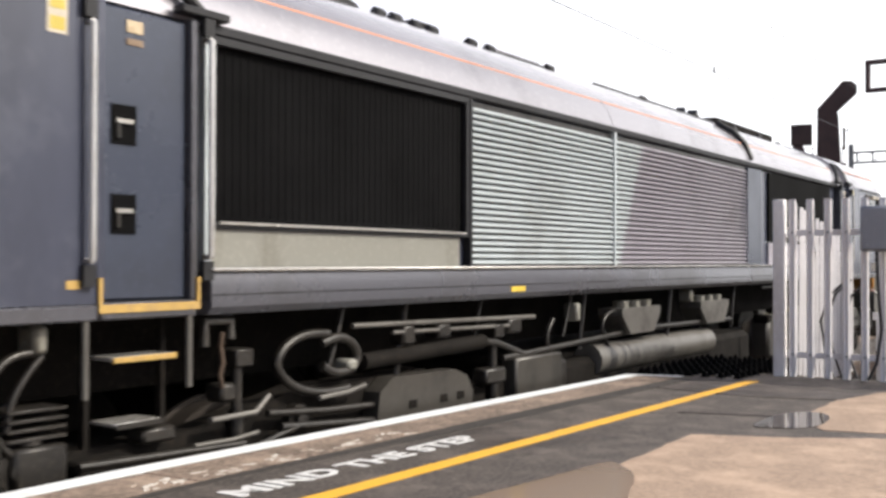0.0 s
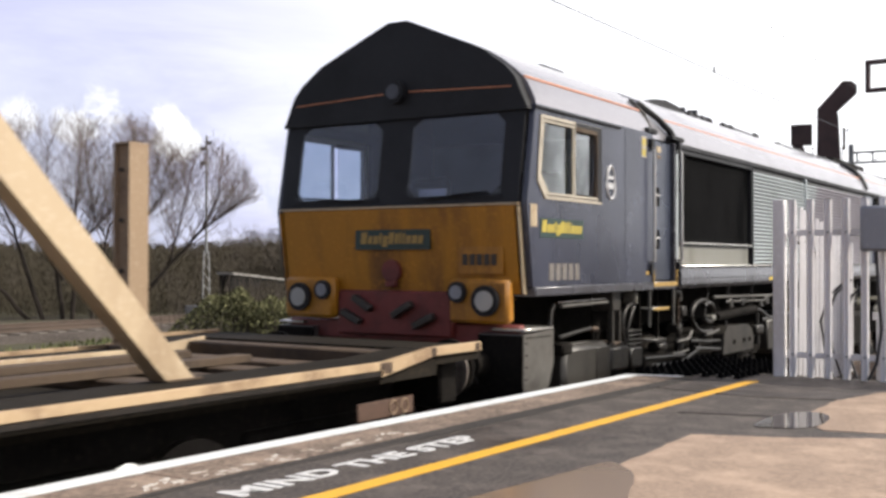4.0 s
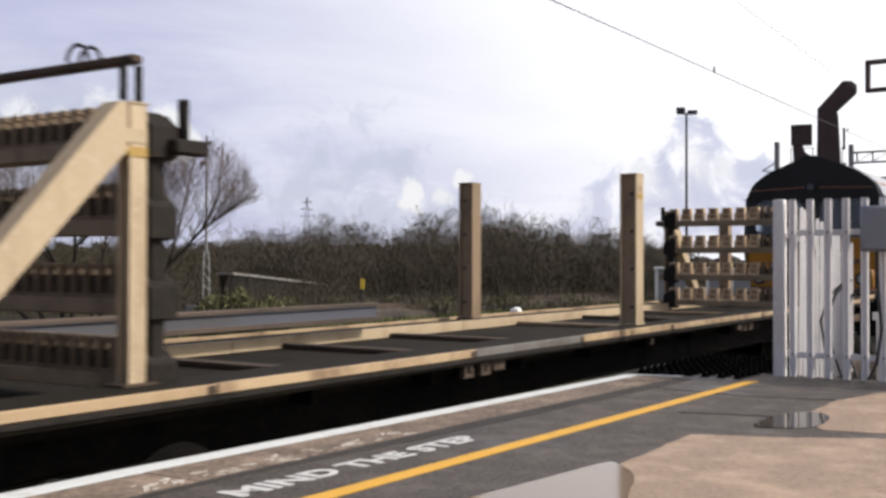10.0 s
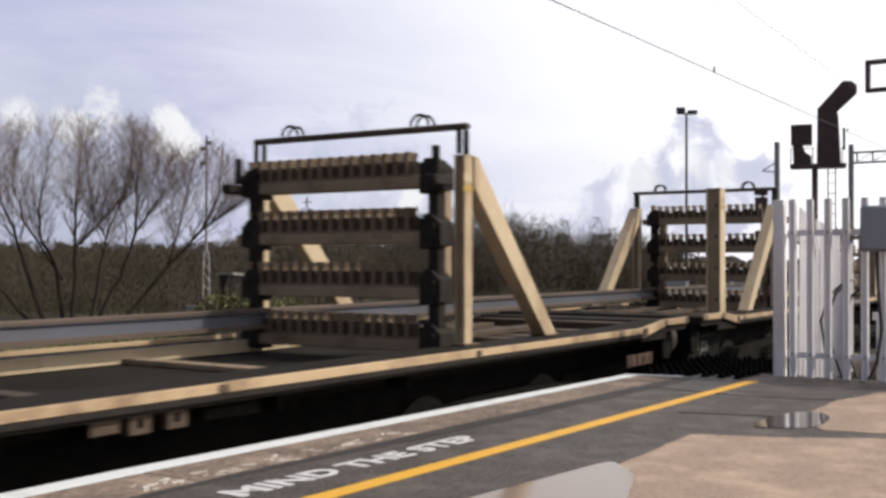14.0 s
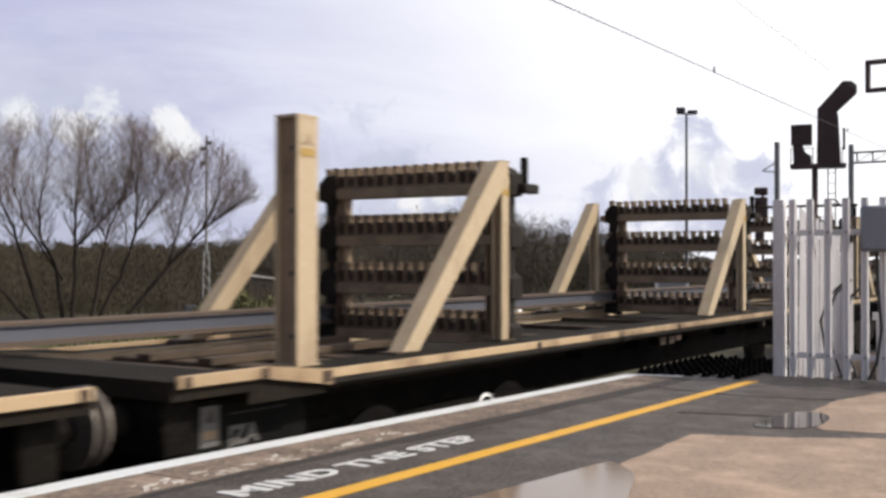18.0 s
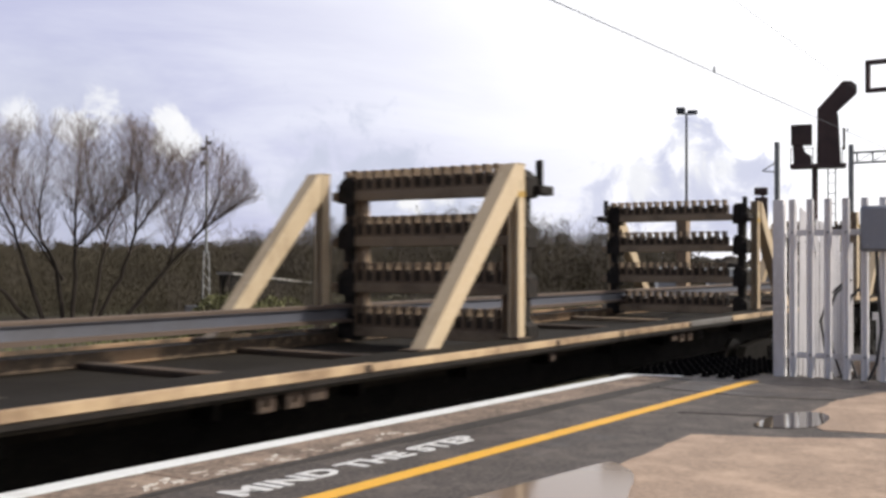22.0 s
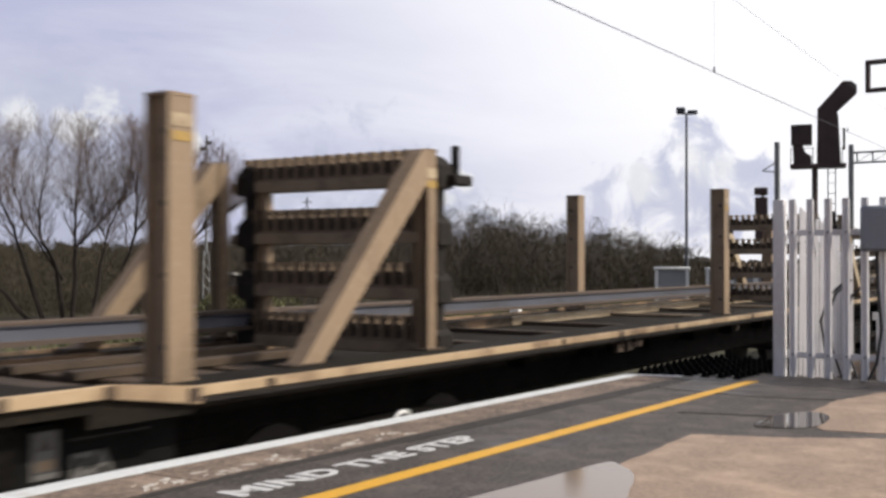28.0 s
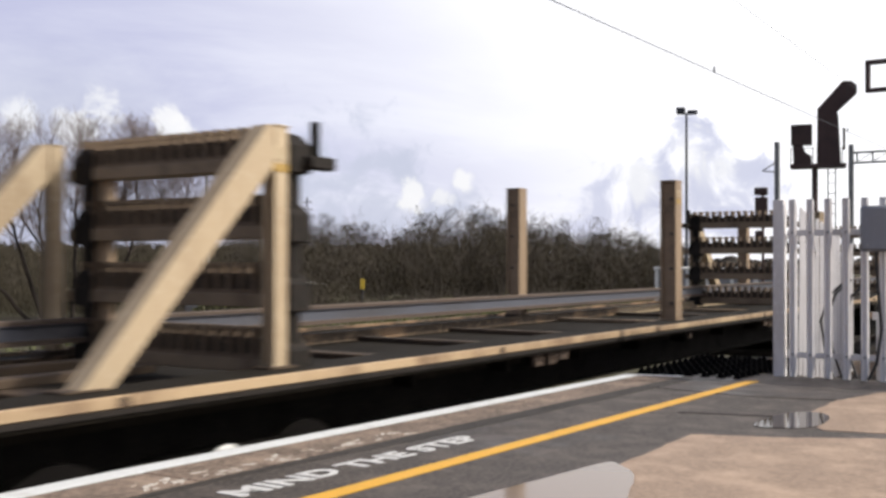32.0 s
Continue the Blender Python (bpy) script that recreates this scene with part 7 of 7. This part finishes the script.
def add_post(w, x, side, paint="cream"):
    p = part("post", ME_POST[paint][0], paint, w)
    p.location = (x, side * 1.03, 1.245)
    part("web", ME_POST[paint][1], "web_brown", p, "brown web, darkened for its shade")
    if side > 0:
        bm = bm_new()
        box(bm, -0.12, 0.12, -0.11, 0.11, -0.034, -0.001, 0.004)
        part("packer", bm, "plank_brown", p)
    for m, z in (("label_pale", 1.345), ("label_dull", 1.27)):
        o = part("label_plate", ME_LABEL[m], m, p)
        o.location = (0.0, side * 0.0905, z)
    tri = part("warning_triangle", ME_TRIANGLE, "bar_dark", p)
    tri.location = (0.0, side * 0.0945, 1.352)
    for k in range(4):
        o = part("bolt", ME_BOLT, "bar_dark", p)
        o.matrix_basis = pose(-0.062, side * 0.03, 0.18 + k * 0.38, 0, 0, 90)


def add_rack(w, x, lean, cream, lift, paint="cream"):
    """Two uprights with braces to the side lean (+1 front), four cross beams with chairs on the other side."""
    m_chair = "cream_new" if cream else "chair_rust"
    for s in (-1, 1):
        bm = bm_new()
        prism(bm, [(x + 0.01 + a, s * 1.03 + b) for a, b in i_section(0.108, 0.095)], 2, 1.245, 2.68)
        box(bm, x - 0.05, x + 0.075, s * 1.03 - 0.055, s * 1.03 + 0.055, 2.681, 2.69)
        up = part("rack_upright", bm, paint, w)
        bm = bm_new()
        box(bm, x - 0.11, x + 0.11, s * 1.03 - 0.09, s * 1.03 + 0.09, 1.2455, 1.258)
        if s > 0:
            box(bm, x - 0.12, x + 0.12, s * 1.03 - 0.085, s * 1.03 + 0.085, 1.2115, 1.245)
        part("foot_plate", bm, "plank_brown", up)
        for z in (2.48, 2.41):
            o = part("label_plate", ME_LABEL["label_dull" if z < 2.45 else "label_pale"], "label_dull", up)
            o.location = (x, s * 1.0805, z)
        # brace
        bm = bm_new()
        x0, x1 = x + lean * 0.075, x + lean * 1.395
        prism(bm, [(x0, 2.68), (x0, 2.44), (x1 - lean * 0.145, 1.247), (x1 + lean * 0.05, 1.247), (x0 + lean * 0.05, 2.68)], 1, s * 1.03 - 0.065, s * 1.03 + 0.065)
        br = part("rack_brace", bm, paint, w)
        bm = bm_new()
        box(bm, x1 - 0.15, x1 + 0.10, s * 1.03 - 0.08, s * 1.03 + 0.08, 1.2462, 1.256)
        if s > 0:
            box(bm, x1 - 0.16, x1 + 0.11, s * 1.03 - 0.085, s * 1.03 + 0.085, 1.2115, 1.2458)
        part("foot_plate", bm, "plank_brown", br)
    bx = x - lean * 0.17
    dy = 0.0 if lean > 0 else -0.095
    for lv, z in enumerate((1.20, 1.60, 2.02, 2.44)):
        bm = bm_new()
        box(bm, bx - 0.08, bx + 0.08, -0.97 + dy, 1.08 + dy, z - 0.004, z + 0.082, 0.006)
        beam = part("rack_beam", bm, "beam_brown", w)
        for i in range(8):
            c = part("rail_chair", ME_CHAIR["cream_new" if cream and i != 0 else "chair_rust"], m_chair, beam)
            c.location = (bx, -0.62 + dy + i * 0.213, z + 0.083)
        # clamps at both ends of the beam
        for s in (-1, 1):
            bm = bm_new()
            box(bm, bx - 0.07, bx + 0.07, s * 0.87 + dy - 0.05, s * 0.87 + dy + 0.05, z + 0.07, z + 0.22, 0.012)
            prism(bm, [(s * 0.81 + dy, z - 0.05), (s * 1.0 + dy, z - 0.02), (s * 1.0 + dy, z + 0.14), (s * 0.92 + dy, z + 0.21), (s * 0.81 + dy, z + 0.18)], 0, bx - 0.092, bx + 0.092)
            rod(bm, (bx - 0.12, s * 0.94 + dy, z + 0.12), (bx + 0.12, s * 0.94 + dy, z + 0.12), 0.02, 8)
            part("clamp", bm, "clamp_dark", beam)
        if lv == 3:
            for s in (-1, 1):
                bm = bm_new()
                box(bm, bx - 0.26 if lean > 0 else bx + 0.02, bx - 0.02 if lean > 0 else bx + 0.26, s * 1.02 + dy - 0.05, s * 1.02 + dy + 0.05, z - 0.0, z + 0.08, 0.012)
                part("swing_arm", bm, "clamp_dark", beam, "dark steel swing arm")
                bm = bm_new()
                box(bm, bx - lean * 0.14 - 0.02, bx - lean * 0.14 + 0.02, s * 0.99 + dy - 0.03, s * 0.99 + dy + 0.03, z + 0.085, z + 0.30, 0.008)
                part("latch_plate", bm, "clamp_dark", beam)
    for s in (-1, 1):
        bm = bm_new()
        box(bm, bx - 0.055, bx + 0.05, s * 0.91 + dy - 0.05, s * 0.91 + dy + 0.05, 1.27, 2.56, 0.012)
        part("rack_strut", bm, "clamp_dark", w)
        if lean > 0:
            continue
        bm = bm_new()
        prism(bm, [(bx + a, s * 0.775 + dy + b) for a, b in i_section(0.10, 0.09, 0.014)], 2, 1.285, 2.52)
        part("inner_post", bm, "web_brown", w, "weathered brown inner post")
    if lift:
        bm = bm_new()
        box(bm, x - 0.04, x + 0.04, -1.08, 1.08, 2.885, 2.932, 0.01)
        bar = part("lifting_bar", bm, "rust_brown", w)
        for s in (-1, 1):
            bm = bm_new()
            tube(bm, [(x - 0.04, s * 0.66 + q[1], q[2]) for q in arc((0, 0, 2.935), 0.085, 0, 180, 8, "yz")], 0.011, 6)
            tube(bm, [(x + 0.04, s * 0.66 + q[1], q[2]) for q in arc((0, 0, 2.935), 0.085, 0, 180, 8, "yz")], 0.011, 6)
            part("lifting_loop", bm, "clamp_dark", bar)
            for dx in (-0.05, 0.05):
                bm = bm_new()
                box(bm, x + dx - 0.009, x + dx + 0.009, s * 1.03 - 0.02, s * 1.03 + 0.02, 2.698, 2.884)
                part("hanger", bm, "clamp_dark", bar)


def build_wagon(k, mid_rack, lifts, first):
    label = "flat rail-carrying wagon with cream posts and stacked racks" if mid_rack else "flat rail-carrying wagon with cream posts, racks and an open middle"
    w = thing("rail_wagon", label, "wagon", pose(-PITCH * k, TRACK, 0), group="rail wagons of the train")

    def pbox(name, x0, x1, y0, y1, z0, z1, m, bevel=0.0, parent=None, label=""):
        bm = bm_new()
        box(bm, x0, x1, y0, y1, z0, z1, bevel)
        return part(name, bm, m, parent or w, label)

    pbox("deck", -LENGTH + 1.2, -1.2, -0.94, 0.94, 1.02, 1.12, "deck_dark")
    rng = random.Random(60 + k)
    for s in (-1, 1):
        ya, yb = sorted((s * 0.945, s * 1.295))
        pbox("walkway", -LENGTH + 1.2, -1.2, ya, yb, 1.13, 1.243 if s < 0 else 1.212, "deck_dark")
        # cream kerb along the edge, in lengths; the far inner one is worn behind these places
        worn = (-99, -99, 0, -13.2, -8.6)
        x = -1.17
        while x > -LENGTH + 1.2:
            x1 = max(-LENGTH + 1.17, x - rng.choice((2.6, 3.1, 3.6)))
            for cut in ((-12.1, -13.9) if first else (-5.9, -7.3) if k == 2 else ()) if s < 0 else ():
                if x1 < cut < x:
                    x1 = cut
                    break
            grey = (first and s < 0 and x <= -12.1 and x1 >= -13.9) or (k == 2 and s < 0 and x <= -5.9 and x1 >= -7.3)
            strip = pbox("edge_strip", x1 + 0.008, x, *sorted((s * 1.297, s * 1.325)), 1.186, 1.243 + rng.uniform(-0.004, 0.004), "plate_grey" if grey else "strip_worn" if s > 0 and k > 1 else "cream_edge", 0.005)
            pbox("joint_plate", x - 0.075, x - 0.012, *sorted((s * 1.3255, s * 1.330)), 1.190, 1.236, "rust_brown", 0.002, parent=strip, label="rusty joint plate")
            # dark line below the strip: rust plus the edge's shading, as colour
            pbox("lower_flange", x1 + 0.002, x - 0.002, *sorted((s * 1.270, s * 1.318)), 1.150, 1.1845, "clamp_dark", 0.004, label="dark lower flange, rust and edge shade in its colour")
            pbox("inner_strip", x1 + 0.008, x, *sorted((s * 0.915, s * 0.943)), 1.122, 1.226 if s > 0 else 1.232, ("cream" if x + x1 > worn[k] * 2 else "strip_worn") if s > 0 else "cream_edge", 0.005)
            x = x1
        # rusty brackets that hang below the edge, some with an eye
        for x, wide, eye in ((-7.62, 0.17, False), (-7.41, 0.13, True), (-7.17, 0.13, True), (-10.40, 0.08, False), (-13.45, 0.17, False), (-13.66, 0.13, True), (-13.90, 0.13, True)):
            h = wide / 2
            if not eye:
                pbox("hanging_plate", x - h, x + h, *sorted((s * 1.235, s * 1.262)), 1.055, 1.148, "rust_brown", 0.004)
                continue
            bm = bm_new()
            for x0, x1, z0, z1 in ((x - h, x - 0.022, 1.035, 1.148), (x + 0.022, x + h, 1.035, 1.148), (x - 0.022, x + 0.022, 1.035, 1.062), (x - 0.022, x + 0.022, 1.112, 1.148)):
                box(bm, x0, x1, *sorted((s * 1.225, s * 1.266)), z0, z1)
            bmesh.ops.remove_doubles(bm, verts=bm.verts[:], dist=0.0005)
            part("eye_bracket", bm, "rust_brown", w, "rusty bracket with an eye")
        # raised ends with sloping kerbs
        for e in (0, 1):
            def ex(v):
                return v if e == 0 else -LENGTH - v
            a, b = sorted((ex(0.0), ex(-0.66)))
            strip = pbox("edge_strip", a, b, *sorted((s * 1.297, s * 1.325)), 1.234, 1.300, "cream_edge", 0.005)
            for xx in (-0.60, -0.03):
                a, b = sorted((ex(xx), ex(xx - 0.055)))
                pbox("joint_plate", a, b, *sorted((s * 1.3255, s * 1.330)), 1.238, 1.294, "rust_brown", 0.002, parent=strip, label="rusty joint plate")
            bm = bm_new()
            prism(bm, [(ex(-0.662), 1.230), (ex(-0.662), 1.300), (ex(-1.22), 1.240), (ex(-1.22), 1.148)], 1, *sorted((s * 1.297, s * 1.328)))
            slope = part("sloping_strip", bm, "cream_edge", w)
            a, b = sorted((ex(-1.12), ex(-1.21)))
            pbox("joint_plate", a, b, *sorted((s * 1.3285, s * 1.333)), 1.166, 1.236, "rust_brown", 0.002, parent=slope, label="rusty joint plate")
            # the inner strip rises with the end
            if s < 0:
                continue
            bm = bm_new()
            prism(bm, [(ex(-0.55), 1.14), (ex(-0.55), 1.285), (ex(-1.19), 1.226), (ex(-1.19), 1.122)], 1, *sorted((s * 0.915, s * 0.943)))
            part("inner_strip", bm, "cream" if k < 2 else "strip_worn", w)
    for e in (0, 1):
        def ex(v):
            return v if e == 0 else -LENGTH - v
        a, b = sorted((ex(0.02), ex(-0.54)))
        pbox("end_deck", a, b, -1.29, 1.29, 1.17, 1.272, "deck_dark")
        for s in (-1, 1):
            bm = bm_new()
            prism(bm, [(ex(-0.542), 1.10), (ex(-0.542), 1.270), (ex(-0.665), 1.268), (ex(-1.195), 1.240), (ex(-1.195), 1.10)], 1, *sorted((s * 0.945, s * 1.29)))
            part("end_ramp", bm, "deck_dark", w)
        a, b = sorted((ex(-0.545), ex(-1.2)))
        pbox("well_floor", a, b, -0.94, 0.94, 1.02, 1.118, "deck_dark")
        a, b = sorted((ex(-0.548), ex(-0.74)))
        pbox("end_timber", a, b, -0.91, 0.91, 1.12, 1.255, "plank_brown", 0.012, label="worn brown end timber")
        for xx in (-0.98, -1.45, -1.95, -2.35):
            a, b = sorted((ex(xx), ex(xx - 0.24)))
            pbox("timber_bearer", a, b, -0.9, 0.9, 1.121, 1.19, "plank_brown", 0.01)
        # buffers, coupling, headstock
        a, b = sorted((ex(-0.05), ex(-0.28)))
        pbox("headstock", a, b, -1.15, 1.15, 0.85, 1.17, "grime", 0.02)
        for s in (-1, 1):
            bm = bm_new()
            rod(bm, (ex(0.0), s * 0.87, 1.04), (ex(0.14), s * 0.87, 1.04), 0.10, 12)
            rod(bm, (ex(0.14), s * 0.87, 1.04), (ex(0.205), s * 0.87, 1.04), 0.065, 12)
            buffer = part("buffer", bm, "grime", w)
            bm = bm_new()
            rod(bm, (ex(0.206), s * 0.87, 1.04), (ex(0.225), s * 0.87, 1.04), 0.21, 24)
            rod(bm, (ex(0.225), s * 0.87, 1.04), (ex(0.25), s * 0.87, 1.04), 0.21, 24, 0.17)
            part("buffer_head", bm, "buffer_steel", buffer, "worn steel buffer head")
        bm = bm_new()
        rod(bm, (ex(-0.1), 0, 1.0), (ex(0.2), 0, 1.0), 0.05, 8)
        part("coupling", bm, "grime", w)
        # near-black box added under the end to hide lit ground behind
        a, b = sorted((ex(-0.35), ex(-1.9)))
        pbox("brake_gear", a, b, -0.8, 0.8, 0.42, 0.84, "grime", 0.03)
        for yy in (-0.2, 0.38):
            a, b = sorted((ex(-1.28), ex(-3.5)))
            pbox("timber_runner", a, b, yy - 0.07, yy + 0.07, 1.1915, 1.245, "plank_brown", 0.006)
        # bogie
        mid = ex(-3.30)
        bogie = pbox("bogie", mid - 0.35, mid + 0.35, -0.95, 0.95, 0.45, 0.80, "grime", 0.03)
        for s in (-1, 1):
            bm = bm_new()
            prism(bm, [(mid - 1.35, 0.62), (mid - 1.2, 0.78), (mid - 0.5, 0.82), (mid + 0.5, 0.82), (mid + 1.2, 0.78), (mid + 1.35, 0.62), (mid + 0.6, 0.42), (mid - 0.6, 0.42)], 1, *sorted((s * 0.93, s * 1.05)))
            part("side_frame", bm, "grime", bogie)
            for ax in (-0.95, 0.95):
                pbox("axle_box", mid + ax - 0.16, mid + ax + 0.16, *sorted((s * 0.92, s * 1.12)), 0.30, 0.60, "grime", 0.02, parent=bogie)
            for dx in (-0.2, 0.0, 0.2):
                bm = bm_new()
                coil(bm, mid + dx, s * 1.08, 0.46, 0.75, 0.065, 0.016)
                part("spring", bm, "grime_grey", bogie)
        for ax in (-0.95, 0.95):
            wheelset(ME_WAGON_WHEEL, w, mid + ax, WAGON_R)
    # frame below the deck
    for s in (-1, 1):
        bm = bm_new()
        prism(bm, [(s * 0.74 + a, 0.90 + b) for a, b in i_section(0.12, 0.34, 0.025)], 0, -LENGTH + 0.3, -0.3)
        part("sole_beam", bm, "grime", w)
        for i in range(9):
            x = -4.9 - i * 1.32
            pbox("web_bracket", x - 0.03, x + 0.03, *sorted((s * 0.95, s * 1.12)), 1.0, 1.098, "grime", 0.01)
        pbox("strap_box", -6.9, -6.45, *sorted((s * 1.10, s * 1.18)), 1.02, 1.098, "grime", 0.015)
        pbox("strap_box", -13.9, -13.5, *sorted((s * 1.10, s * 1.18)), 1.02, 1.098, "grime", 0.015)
        bm = bm_new()
        tube(bm, [(-3.25 + 0.11 * math.cos(a), s * 1.30, 0.80 + 0.10 * math.sin(a)) for a in [q * math.pi / 6 for q in range(13)]], 0.013, 6)
        tube(bm, [(-3.25, s * 1.20, 0.80), (-3.25, s * 1.30, 0.80), (-3.36, s * 1.30, 0.80)], 0.014, 6)
        part("brake_wheel", bm, "sign_white", w, "white brake hand wheel") if s > 0 or first else bm.free()
        bm = bm_new()
        tube(bm, [(-17.5 + 0.11 * math.cos(a), s * 1.30, 0.80 + 0.10 * math.sin(a)) for a in [q * math.pi / 6 for q in range(13)]], 0.013, 6)
        tube(bm, [(-17.5, s * 1.20, 0.80), (-17.5, s * 1.30, 0.80), (-17.39, s * 1.30, 0.80)], 0.014, 6)
        part("brake_wheel", bm, "sign_white" if k else "grime_grey", w, "brake hand wheel")
        board = pbox("side_board", -1.31, -0.69, *sorted((s * 1.185, s * 1.20)), 0.855, 0.972, "panel_pink", 0.005, label="faded pink board")
        for x in (-0.93, -0.80):
            bm = bm_new()
            tube(bm, [(x + 0.042 * math.cos(a), s * 1.204, 0.915 + 0.045 * math.sin(a)) for a in [q * math.pi / 6 for q in range(13)]], 0.007, 5)
            part("ring_mark", bm, "web_brown", board)
        pbox("data_board", -LENGTH + 0.22, -LENGTH + 1.30, *sorted((s * 1.03, s * 1.05)), 0.76, 1.11, "board_black", 0.005)
        hz = pbox("hazard_label", -LENGTH + 0.41, -LENGTH + 0.55, *sorted((s * 1.0515, s * 1.056)), 0.855, 1.08, "plate_grey")
        bm = bm_new()
        prism(bm, [(-LENGTH + 0.44, 0.99), (-LENGTH + 0.52, 0.99), (-LENGTH + 0.48, 1.06)], 1, *sorted((s * 1.0565, s * 1.058)))
        part("warning_triangle", bm, "bar_dark", hz)
        pbox("label_bar", -LENGTH + 0.43, -LENGTH + 0.53, *sorted((s * 1.0565, s * 1.058)), 0.895, 0.945, "web_brown", parent=hz)
        pbox("data_line", -LENGTH + 0.63, -LENGTH + 1.12, *sorted((s * 1.0515, s * 1.053)), 1.015, 1.023, "grime_grey")
    me = text_mesh("JZA", 0.105, "plate_grey", 0.27)
    o = part("wagon_code", me, "plate_grey", w, "grey painted wagon code")
    o.matrix_basis = Matrix.Translation((-LENGTH + 0.61, -1.053, 0.845)) @ pose(0, 0, 0, 90, 0, 0)
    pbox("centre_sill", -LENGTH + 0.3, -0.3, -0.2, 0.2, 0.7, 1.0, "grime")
    # cross bearers on the deck
    for x in (-5.6, -7.4, -9.2, -11.8, -13.4, -15.0):
        pbox("cross_bearer", x - 0.07, x + 0.07, -0.91, 0.91, 1.121, 1.165, "plank_brown" if x not in (-5.6, -9.2) else "beam_brown", 0.008)
    # posts and racks
    add_post(w, -1.21, 1, "cream_dull")
    add_post(w, -LENGTH + (1.27 if k == 3 else 1.23), -1, "cream_dull" if k == 3 else "cream")
    add_rack(w, -4.0 if k == 4 else -4.06, 1, first, lifts[0])
    add_rack(w, -16.83, -1, False, lifts[1], "cream_dull" if k == 3 else "cream")
    if mid_rack:
        add_rack(w, -10.62, -1, False, False)
    else:
        add_post(w, -10.37, -1, "cream_dull" if k >= 3 else "cream")
        add_post(w, -10.14, 1, "cream_dull")
    return w


LOCO = build_loco()
WAGONS = [build_wagon(0, False, (False, True), True), build_wagon(1, True, (True, False), False), build_wagon(2, True, (False, False), False),
          build_wagon(3, False, (False, False), False), build_wagon(4, False, (False, False), False)]


def build_long_rail():
    """One long new rail that lies on the far side of all the wagons."""
    r = thing("long_rail", "long new steel rail carried along the far side of the wagons", "rail", pose(0, TRACK, 0))
    z0, y = 1.325, 0.80
    outline = rail_outline(0.16)
    bm = bm_new()
    prism(bm, [(y + a, z0 + b) for a, b in outline], 0, -PITCH * 4 - LENGTH + 0.4, -12.25)
    part("rail_body", bm, "rail_web", r)
    bm = bm_new()
    prism(bm, [(y - 0.038, z0 + 0.132), (y + 0.038, z0 + 0.132), (y + 0.038, z0 + 0.155), (y + 0.028, z0 + 0.164), (y - 0.028, z0 + 0.164), (y - 0.038, z0 + 0.155)], 0, -PITCH * 4 - LENGTH + 0.4, -12.249)
    part("rail_head", bm, "rail_rust", r)
    bm = bm_new()
    prism(bm, [(y - 0.074, z0 - 0.003), (y + 0.074, z0 - 0.003), (y + 0.074, z0 + 0.03), (y - 0.074, z0 + 0.03)], 0, -PITCH * 4 - LENGTH + 0.4, -12.249)
    part("rail_foot", bm, "rail_rust", r)
    for k in range(5):
        for x in ((-16.6,) if k == 0 else (-4.27, -16.6)):
            bm = bm_new()
            xx = -PITCH * k + x
            box(bm, xx - 0.08, xx + 0.08, y - 0.05, y + 0.05, 1.306, z0 - 0.003)
            part("rail_seat", bm, "clamp_dark", r)
    return r


RAIL = build_long_rail()


# ---- what moves ----
def motions():
    for ob, off in [(LOCO, 0.0), (RAIL, 0.0)] + [(w, -PITCH * k) for k, w in enumerate(WAGONS)]:
        walk(ob, [(0.5 * i, pose(off + travelled(0.5 * i), TRACK, 0)) for i in range(65)])
    for w, x, r in SPINNING:
        walk(w, [(0.1 * i, pose(x, 0, r, 0, math.degrees(travelled(0.1 * i) / r) % 360, 0)) for i in range(321)])


motions()
